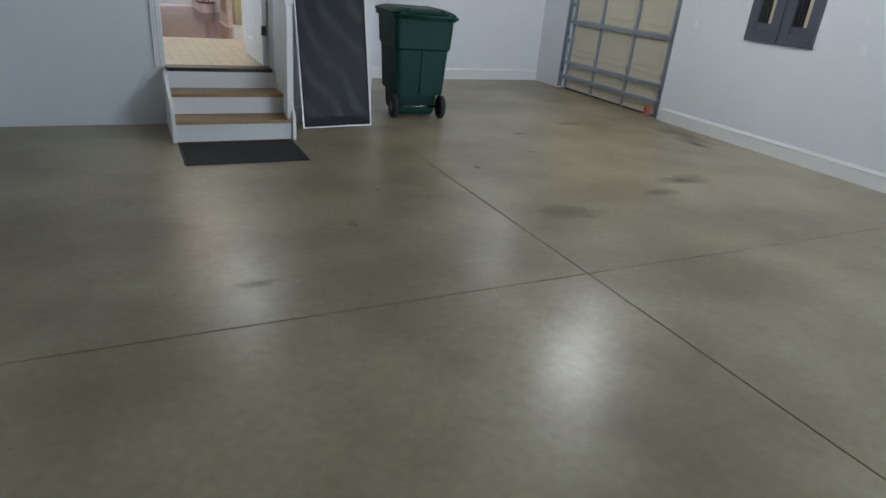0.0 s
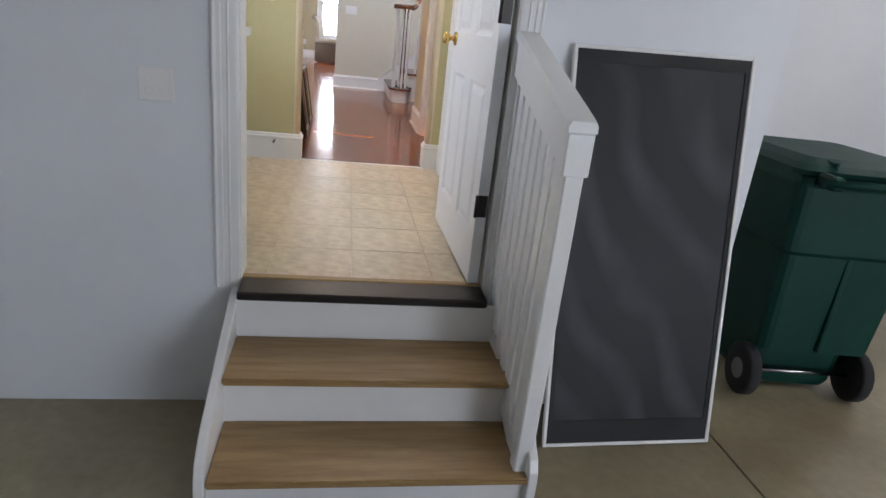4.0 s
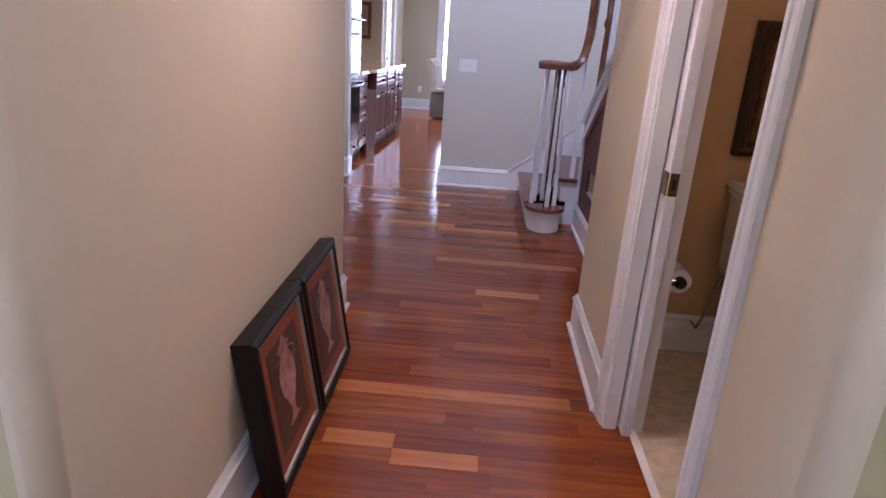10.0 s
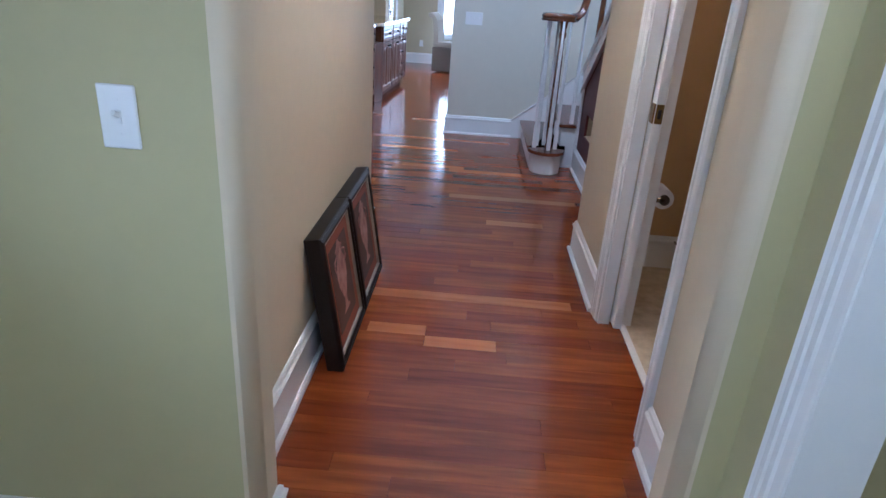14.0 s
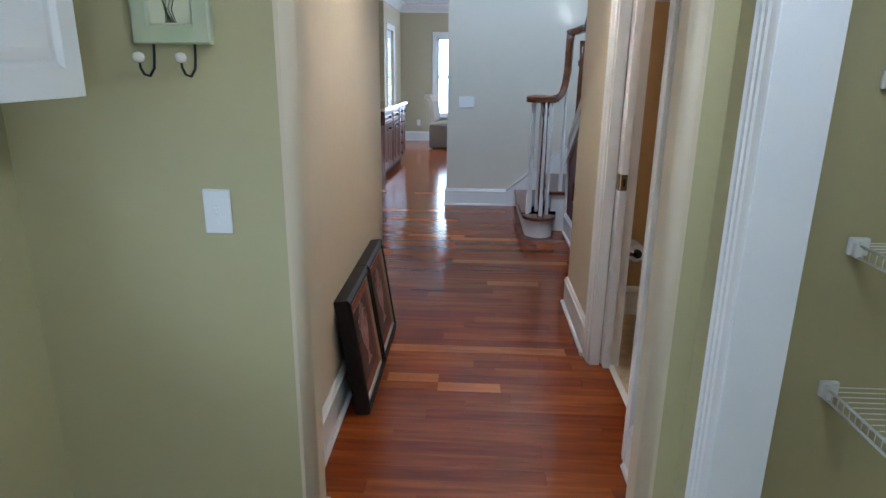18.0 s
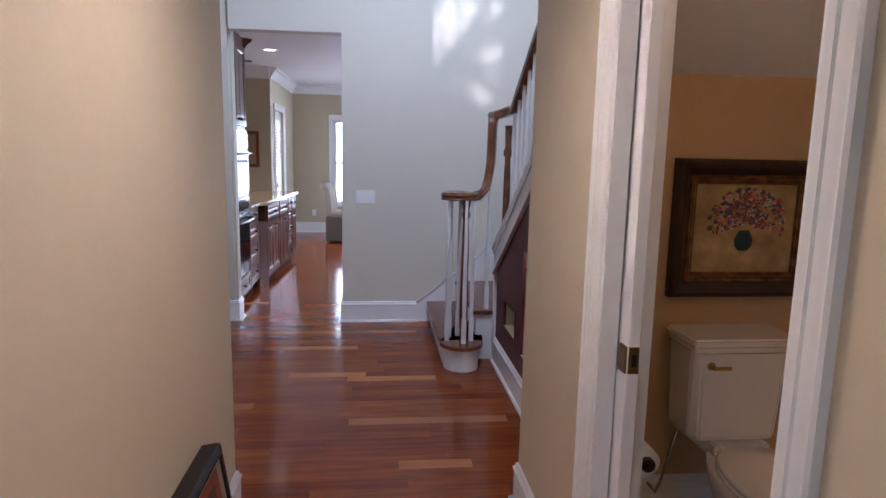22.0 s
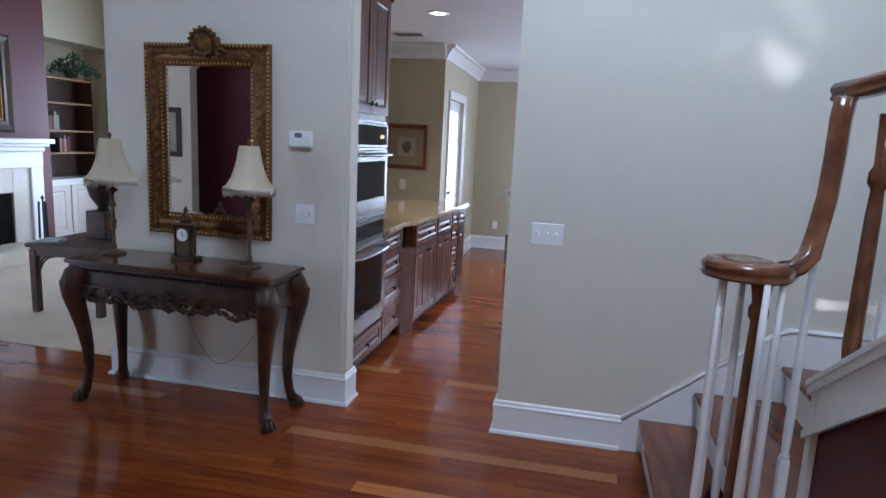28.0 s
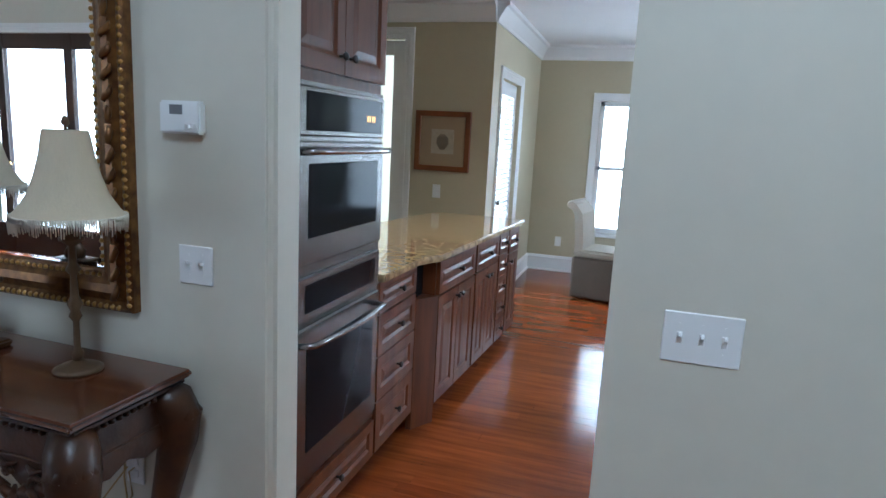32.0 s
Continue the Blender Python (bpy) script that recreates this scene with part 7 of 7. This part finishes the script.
me.materials.append(leafm)
ob = new("crown", me)
ob.parent = tree
ob["kind"] = "stuff"

# ---- kitchen things ----
X_OV = -0.425


def cherry_front(parent, name, w, h, m, knob=None):
    lip = min(0.055, h * 0.24)
    bm = panel_slab(w, h, 0.02, [(lip, w - lip, lip, h - lip)], lip=0.012, drop=0.008, field=min(0.03, h * 0.14))
    bm.transform(m)
    ob = part(name, bm, M_CHERRYCAB, parent)
    if knob:
        own = lathe([(0.006, 0), (0.005, 0.012), (0.013, 0.018), (0.015, 0.024), (0.011, 0.03), (0.002, 0.032)], 12)
        own.transform(m @ pose(knob[0], 0, knob[1], 90))
        part("knob", own, M_BRONZE, ob, "dark bronze knob")
    return ob


def curved_handle(parent, y0, y1, z, out=0.06):
    pts = [(X_OV + 0.0, y0, z), (X_OV + out * 0.8, y0 + 0.02, z + 0.004)]
    for k in range(9):
        f = k / 8
        pts.append((X_OV + out + 0.018 * math.sin(math.pi * f), y0 + 0.03 + (y1 - y0 - 0.06) * f, z + 0.006))
    pts += [(X_OV + out * 0.8, y1 - 0.02, z + 0.004), (X_OV, y1, z)]
    return part("handle", tube(pts, 0.011, 8), M_STEEL, parent, "bowed steel bar handle")


def oven_tower():
    th = thing("oven_cabinet", "tall cherry cabinet housing the wall ovens", "cabinet", (0, 0, 0))
    y0, y1 = 13.655, 14.385
    part("body", box(-1.15, X_OV - 0.022, y0, y1, 0.09, 2.46), M_CHERRYCAB, th)
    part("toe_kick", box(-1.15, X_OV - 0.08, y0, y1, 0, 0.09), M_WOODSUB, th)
    cherry_front(th, "drawer_front", y1 - y0 - 0.02, 0.17, pose(X_OV, y0 + 0.01, 0.10, 0, 0, 90), ((y1 - y0) / 2, 0.085))
    for k in range(2):
        w = (y1 - y0 - 0.025) / 2
        cherry_front(th, "door", w, 0.74, pose(X_OV, y0 + 0.01 + k * (w + 0.005), 1.70, 0, 0, 90), (w - 0.035 if not k else 0.035, 0.06))
    crown = [(0, 0), (0.02, 0), (0.03, 0.03), (0.07, 0.075), (0.08, 0.10), (0, 0.10)]
    bm = moulding((X_OV - 0.02, y1 + 0.0), (X_OV - 0.02, y0), [(-a, b) for a, b in crown], z=2.44)
    moulding((-1.15, y1), (X_OV - 0.02, y1), [(a, b) for a, b in crown], z=2.44, bm=bm, ends=(0, -1))
    part("crown", bm, M_CHERRYCAB, th, "cherry crown moulding")
    ov = thing("double_oven", "stainless steel double wall oven with black glass doors", "oven", (0, 0, 0))
    a, b = y0 + 0.035, y1 - 0.035
    part("surround", box(X_OV - 0.3, X_OV - 0.004, a - 0.02, b + 0.02, 0.29, 1.66), M_OVENSTEEL, ov)
    part("control_panel", box(X_OV - 0.01, X_OV + 0.012, a, b, 1.49, 1.645, 0.006), M_OVENSTEEL, ov)
    part("control_glass", box(X_OV + 0.011, X_OV + 0.015, a + 0.055, b - 0.03, 1.508, 1.63, 0.002), M_DARKGLASS, ov, "black control glass")
    amber = glow("amber_display", (1.0, 0.55, 0.2), 1.6)
    for k in range(4):
        y = b - 0.165 + k * 0.018 + (0.006 if k > 1 else 0)
        part("clock_digit", box(X_OV + 0.0145, X_OV + 0.016, y, y + 0.009, 1.55, 1.572), amber, ov, "lit amber clock digit")
    for z0, z1, name in ((1.075, 1.475, "upper_door"), (0.33, 0.868, "lower_door")):
        d = part(name, box(X_OV - 0.01, X_OV + 0.014, a, b, z0, z1, 0.006), M_OVENSTEEL, ov, "brushed steel oven door")
        part("window", box(X_OV + 0.013, X_OV + 0.0165, a + 0.07, b - 0.055, z0 + 0.09, z1 - 0.07, 0.002), M_DARKGLASS, d, "black oven glass")
    part("lower_panel", box(X_OV - 0.01, X_OV + 0.012, a, b, 0.885, 1.04, 0.006), M_OVENSTEEL, ov)
    part("lower_panel_glass", box(X_OV + 0.011, X_OV + 0.015, a + 0.06, b - 0.05, 0.915, 1.012, 0.002), M_DARKGLASS, ov)
    curved_handle(ov, a + 0.02, b - 0.02, 1.44)
    curved_handle(ov, a + 0.02, b - 0.02, 0.815)


def drawer_base():
    th = thing("drawer_cabinet", "cherry base cabinet with four drawers", "cabinet", (0, 0, 0))
    y0, y1 = 14.39, 14.86
    part("body", box(-1.1, X_OV - 0.022, y0, y1, 0.09, 0.885), M_CHERRYCAB, th)
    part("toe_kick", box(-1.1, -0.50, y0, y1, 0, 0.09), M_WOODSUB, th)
    z = 0.10
    for k, h in enumerate((0.235, 0.20, 0.185, 0.14)):
        cherry_front(th, "drawer_front", y1 - y0 - 0.012, h, pose(X_OV, y0 + 0.006, z, 0, 0, 90), ((y1 - y0) / 2, h / 2))
        z += h + 0.008
    part("end_panel", prism([(X_OV - 0.03, y1), (X_OV, y1), (X_OV + 0.073, y1 + 0.135), (X_OV - 0.03, y1 + 0.135)], 0.70, pose(0, 0, 0.70, -90)), M_CHERRYCAB, th)
    # solid near-black block stands in for the shaded hollow under the worktop
    part("niche", box(-0.9, X_OV - 0.015, y1, y1 + 0.135, 0.70, 0.885), M_DARKGLASS, th)
    ct = thing("granite_worktop", "polished golden granite worktop with a curved corner", "worktop", (0, 0, 0))
    out = [(-1.1, 14.39), (-0.40, 14.39), (-0.395, 14.80), (-0.375, 14.86), (-0.33, 14.96), (-0.225, 16.70), (-0.95, 16.70), (-1.1, 15.6)]
    own = bmesh.new()
    lo = [own.verts.new((x, y, 0.887)) for x, y in out]
    hi = [own.verts.new((x, y, 0.922)) for x, y in out]
    own.faces.new(lo[::-1]), own.faces.new(hi)
    for k in range(len(out)):
        own.faces.new((lo[k], lo[(k + 1) % len(out)], hi[(k + 1) % len(out)], hi[k]))
    bmesh.ops.recalc_face_normals(own, faces=own.faces[:])
    bmesh.ops.bevel(own, geom=own.edges[:], offset=0.006, segments=2, affect="EDGES")
    part("slab", own, M_GRANITE, ct)


def peninsula(y, w, doors, drawers):
    """One cabinet unit of the slightly angled run; it faces +x."""
    ang = math.atan2(0.10, 1.75)
    th = thing("base_cabinet", "cherry base cabinet with raised panel fronts", "cabinet", (-0.352 + math.tan(ang) * (y - 15.0), y, 0), 90 - math.degrees(ang), group="cherry cabinets under the worktop")
    part("body", box(0, w, 0.022, 0.62, 0.09, 0.885), M_CHERRYCAB, th)
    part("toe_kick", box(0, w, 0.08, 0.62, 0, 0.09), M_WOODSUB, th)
    if drawers == 1:
        cherry_front(th, "drawer_front", w - 0.02, 0.175, pose(0.01, 0, 0.70), (w / 2, 0.088))
        dw = (w - 0.02 - 0.006 * (doors - 1)) / doors
        for k in range(doors):
            cherry_front(th, "door", dw, 0.59, pose(0.01 + k * (dw + 0.006), 0, 0.10), (dw - 0.03 if k == 0 and doors > 1 else 0.03, 0.54))
    else:
        h = (0.885 - 0.10) / drawers - 0.006
        for k in range(drawers):
            cherry_front(th, "drawer_front", w - 0.02, h, pose(0.01, 0, 0.10 + k * (h + 0.006)), (w / 2, h / 2))
    return th


def kitchen_print():
    th = thing("framed_print", "framed botanical print in a honey wood frame", "picture", (-1.043, 17.1, 1.225))
    honey = mat("honey_wood_frame", (0.20, 0.058, 0.011), rough=0.4, vary=0.2, scale=14)
    matb = mat("tan_mat_board", (0.36, 0.27, 0.17), rough=0.35, vary=0.04)
    part("frame", frame_of(-0.243, 0.243, 0, 0.50, 0.045, 0.03), honey, th)
    part("mat_board", box(-0.2, 0.2, -0.012, 0, 0.04, 0.46), matb, th)
    part("print", box(-0.10, 0.10, -0.014, -0.011, 0.145, 0.35), mat("cream_print_paper", (0.50, 0.44, 0.33), rough=0.4, vary=0.2, scale=40), th)
    own = lathe([(0.02, 0), (0.055, 0.05), (0.05, 0.10), (0.02, 0.13)], 10)
    own.transform(Matrix.Translation((0, -0.0145, 0.18)) @ Matrix.Diagonal((1, 0.02, 1, 1)))
    part("printed_urn", own, mat("grey_print_ink", (0.22, 0.18, 0.13), rough=0.5), th)


def glazed_door(name, at, turn, w, h, blinds=True):
    th = thing(name, "white patio door with full glass and lowered blinds", "door", at, turn, kind="structure")
    for a in ((0, 0.11, 0, h), (w - 0.11, w, 0, h), (0.11, w - 0.11, 0, 0.24), (0.11, w - 0.11, h - 0.12, h)):
        part("frame", box(a[0], a[1], 0.0, 0.044, a[2], a[3], 0.003), M_TRIM, th)
    ob = part("pane", box(0.11, w - 0.11, 0.02, 0.026, 0.24, h - 0.12), M_GLASS, th)
    ob.visible_shadow = False
    if blinds:
        for k in range(36):
            own = box(0.12, w - 0.12, -0.012, 0.012, -0.0008, 0.0008)
            own.transform(pose(0, -0.014, 0.27 + k * (h - 0.42) / 35, 30))
            part("slat", own, M_TRIM, th)
    own = lathe([(0.025, 0), (0.02, 0.01), (0.01, 0.02), (0.01, 0.04), (0.024, 0.05), (0.022, 0.07), (0.002, 0.075)], 12)
    own.transform(pose(0.055, 0, 0.95, 90))
    part("knob", own, M_STEEL, th)
    own = lathe([(0.025, 0), (0.022, 0.012)], 12)
    own.transform(pose(0.055, 0, 1.08, 90))
    part("deadbolt", own, M_STEEL, th)


def sash_window(name, x0, x1, z0, z1, y):
    th = thing(name, "white sash window with bright daylight behind", "window", (0, 0, 0), kind="structure")
    for a in ((x0, x0 + 0.05, z0, z1), (x1 - 0.05, x1, z0, z1), (x0, x1, z0, z0 + 0.06), (x0, x1, z1 - 0.05, z1), (x0, x1, (z0 + z1) / 2 - 0.02, (z0 + z1) / 2 + 0.02)):
        part("window_frame", box(a[0], a[1], y + 0.03, y + 0.07, a[2], a[3], 0.003), M_TRIM, th)
    for za, zb in ((z0 + 0.05, (z0 + z1) / 2), ((z0 + z1) / 2, z1 - 0.04)):
        ob = part("pane", box(x0 + 0.04, x1 - 0.04, y + 0.048, y + 0.052, za, zb), M_GLASS, th)
        ob.visible_shadow = False
    for a in ((x0 - 0.08, x0, z0, z1), (x1, x1 + 0.08, z0, z1), (x0 - 0.08, x1 + 0.08, z1, z1 + 0.09)):
        part("casing", box(a[0], a[1], y - 0.018, y, a[2], a[3], 0.004), M_TRIM, th)
    part("sill", box(x0 - 0.1, x1 + 0.1, y - 0.04, y + 0.03, z0 - 0.04, z0, 0.006), M_TRIM, th)


def dining_chair():
    th = thing("dining_chair", "cream upholstered dining chair with a curled back and skirt", "chair", (0.305, 18.32, 0), 80)
    # the chair faces -y before it is turned
    n = 12
    bm = bmesh.new()
    rows = []
    for k in range(n + 1):
        f = k / n
        z = 0.44 + 0.49 * f
        y = 0.20 + 0.05 * f * f + (0.05 * max(0, (f - 0.85) / 0.15) if f > 0.85 else 0)
        rows.append((y, z))
    front = [[bm.verts.new((x, y - 0.05, z)) for x in (-0.23, -0.2, 0.2, 0.23)] for y, z in rows]
    back = [[bm.verts.new((x, y + 0.03, z)) for x in (-0.23, -0.2, 0.2, 0.23)] for y, z in rows]
    for a, b in zip(front, front[1:]):
        for i in range(3):
            bm.faces.new((a[i], a[i + 1], b[i + 1], b[i]))
    for a, b in zip(back, back[1:]):
        for i in range(3):
            bm.faces.new((a[i], b[i], b[i + 1], a[i + 1]))
    for a, b, c, d in zip(front, front[1:], back, back[1:]):
        bm.faces.new((a[0], b[0], d[0], c[0])), bm.faces.new((a[3], c[3], d[3], b[3]))
    bm.faces.new((*front[0], *back[0][::-1])), bm.faces.new((*front[-1], *back[-1][::-1]))
    bmesh.ops.recalc_face_normals(bm, faces=bm.faces[:])
    part("backrest", bm, M_FABRIC, th)
    own = lathe([(0.035, -0.235), (0.042, -0.22), (0.042, 0.22), (0.035, 0.235)], 12)
    own.transform(pose(0, 0.30, 0.925, 0, 90))
    part("back_roll", own, M_FABRIC, th)
    part("seat", box(-0.25, 0.25, -0.27, 0.24, 0.42, 0.50, 0.025, seg=3), M_FABRIC, th)
    part("skirt", box(-0.255, 0.255, -0.275, 0.245, 0.02, 0.425, 0.02), M_TAUPE, th, "taupe fabric skirt to the floor")


oven_tower()
drawer_base()
for y, w, doors, drawers in ((15.0, 0.62, 2, 1), (15.63, 0.50, 2, 1), (16.14, 0.24, 1, 5), (16.39, 0.29, 1, 1)):
    peninsula(y, w, doors, drawers)
kitchen_print()
glazed_door("door_3", (-0.68, 17.45, 0), 90, 0.85, 2.04)
casing("trim_patio_door_casing", 17.45, 18.30, 2.045, -0.64, "y", 1)
glazed_door("door_4", (-1.787, 17.14, 0), 0, 0.364, 2.30, blinds=False)
casing("trim_kitchen_door_casing", -1.79, -1.42, 2.31, 17.1, "x", -1, width=0.09)
sash_window("window_2", 0.07, 1.10, 0.5, 2.0, 19.4)
sash_window("window_3", 1.74, 2.71, 0.5, 2.0, 19.4)
dining_chair()
switch_plate("kitchen_outlet", 1, (-1.08, 17.1, 1.05), 0, "white outlet plate on the khaki wall", outlet=True)
switch_plate("kitchen_outlet", 1, (-0.28, 19.4, 0.36), 0, "white outlet plate low on the khaki wall", outlet=True)
for x, y in ((-0.37, 15.5), (0.9, 16.8)):
    th = thing("ceiling_can", "lit recessed ceiling can light with a white ring", "ceiling light", (x, y, 2.60), group="kitchen can lights")
    part("trim_ring", lathe([(0.095, 0), (0.095, -0.006), (0.08, -0.009), (0.072, -0.002)], 20), M_TRIM, th)
    part("bulb", lathe([(0.07, -0.001), (0.06, -0.005)], 16), glow("can_bulb", (1.0, 0.86, 0.68), 8), th)
th = thing("ceiling_vent", "white ceiling air vent", "vent", (-0.9, 16.5, 2.60))
part("frame", box(-0.16, 0.16, -0.09, 0.09, -0.008, 0, 0.003), M_TRIM, th)
for k in range(6):
    part("slat", box(-0.14, 0.14, -0.07 + k * 0.026, -0.06 + k * 0.026, -0.012, -0.006), M_GREYPLAS, th)
crown = [(0, 0), (0.0, -0.16), (0.015, -0.16), (0.02, -0.13), (0.05, -0.08), (0.075, -0.04), (0.10, -0.03), (0.10, 0)]
for p, q in (((4.1, 19.4), (-0.64, 19.4)), ((-0.64, 19.4), (-0.64, 17.1)), ((-0.64, 17.1), (-1.8, 17.1))):
    structure("trim_kitchen_crown", moulding(p, q, [(a, b) for a, b in crown], z=2.60, ends=(0, 0)), M_TRIM, "white crown moulding at the kitchen ceiling")

# ---- floor tiles and floorboards ----
TILE_PITCH = 0.3385
tile_mesh = None
for i in range(-4, 6):
    for j in range(-1, 7):
        x0, y0 = 0.768 + i * TILE_PITCH, 6.03 + j * TILE_PITCH
        xa, xb, ya, yb = max(x0, -0.33), min(x0 + TILE_PITCH, 2.09), max(y0, 5.99), min(y0 + TILE_PITCH, 8.222)
        if xb - xa < 0.02 or yb - ya < 0.02:
            continue
        whole = xb - xa > TILE_PITCH - 0.001 and yb - ya > TILE_PITCH - 0.001
        if whole and tile_mesh:
            ob = new("tile", tile_mesh)
        else:
            ob = part("tile", box(0.0012, xb - xa - 0.0012, 0.0012, yb - ya - 0.0012, -0.01, 0, 0.001), M_TILE)
            if whole:
                tile_mesh = ob.data
        ob.location = (xa, ya, 0)
        ob.parent = tile_bed

PLANK = 0.083
rng = random.Random(5)
board_meshes = {}
rest = []
rows = int((19.5 - 8.24) / PLANK)
count = 0
# boards that stand out pale: start, length and line across the floor
PALE = ((0.435, 0.25, 9.45), (0.685, 0.30, 9.37), (0.40, 0.95, 9.79), (0.95, 0.36, 10.88), (-0.19, 0.31, 11.58), (0.0, 0.70, 12.69), (0.26, 0.51, 12.14), (0.65, 0.59, 12.03))
for r in range(rows):
    y0 = 8.24 + r * PLANK
    marks = [(m[0], m[0] + m[1]) for m in PALE if y0 <= m[2] < y0 + PLANK]
    x = -6.9 + rng.uniform(-0.9, 0)
    while x < (4.1 if y0 > 13.56 else 2.0):
        length = round(rng.choice((0.5, 0.7, 0.9, 1.1, 1.3, 1.5, 1.7)), 2)
        a, b = x, x + length
        pale = False
        for m0, m1 in marks:
            if abs(a - m0) < 0.001:
                b, pale = m1, True
            elif a < m0 < b + 0.15:
                b = m0
        x = b
        if b < -6.9:
            continue
        if y0 < 10.46:
            b = min(b, 1.548)
            if b - a < 0.03:
                continue
        near = (y0 < 10.5 and b > XL - 0.1 and a < 1.55) or (10.5 <= y0 < 13.5 and b > -1.5 and a < 1.75) or (13.4 <= y0 < 14.4 and b > -0.4 and a < 0.6)
        if y0 < 10.45 and not near and (a > 1.6 or b > -0.2):
            continue
        if near and count < 300:
            length = round(b - a, 3)
            key = (length, pale)
            if key not in board_meshes:
                ob = part("floorboard", box(0.0004, length - 0.0004, 0.0004, PLANK - 0.0004, -0.014, 0), M_BOARD_PALE if pale else M_BOARD)
                board_meshes[key] = ob.data
            else:
                ob = new("floorboard", board_meshes[key])
            ob.location = (a, y0, 0)
            ob.rotation_euler = (rng.gauss(0, 0.0009), 0, 0)
            ob.parent = sub
            count += 1
        else:
            if y0 > 13.7 and a < -1.8:
                a = -1.8
                if b <= a + 0.05:
                    continue
            rest.append((max(a, -6.9), min(b, 4.1 if y0 > 13.56 else 2.0), y0))
verts, faces = [], []
for a, b, y0 in rest:
    k = len(verts)
    g = 0.0004
    verts += [(a + g, y0 + g, -0.014), (b - g, y0 + g, -0.014), (b - g, y0 + PLANK - g, -0.014), (a + g, y0 + PLANK - g, -0.014),
              (a + g, y0 + g, 0), (b - g, y0 + g, 0), (b - g, y0 + PLANK - g, 0), (a + g, y0 + PLANK - g, 0)]
    faces += [(k + 4, k + 5, k + 6, k + 7), (k, k + 1, k + 5, k + 4), (k + 1, k + 2, k + 6, k + 5), (k + 2, k + 3, k + 7, k + 6), (k + 3, k, k + 4, k + 7)]
me = bpy.data.meshes.new("floorboards")
me.from_pydata(verts, [], faces)
me.materials.append(M_BOARD_FAR)
ob = new("floorboards", me)
ob.parent = sub
ob["kind"] = "stuff"
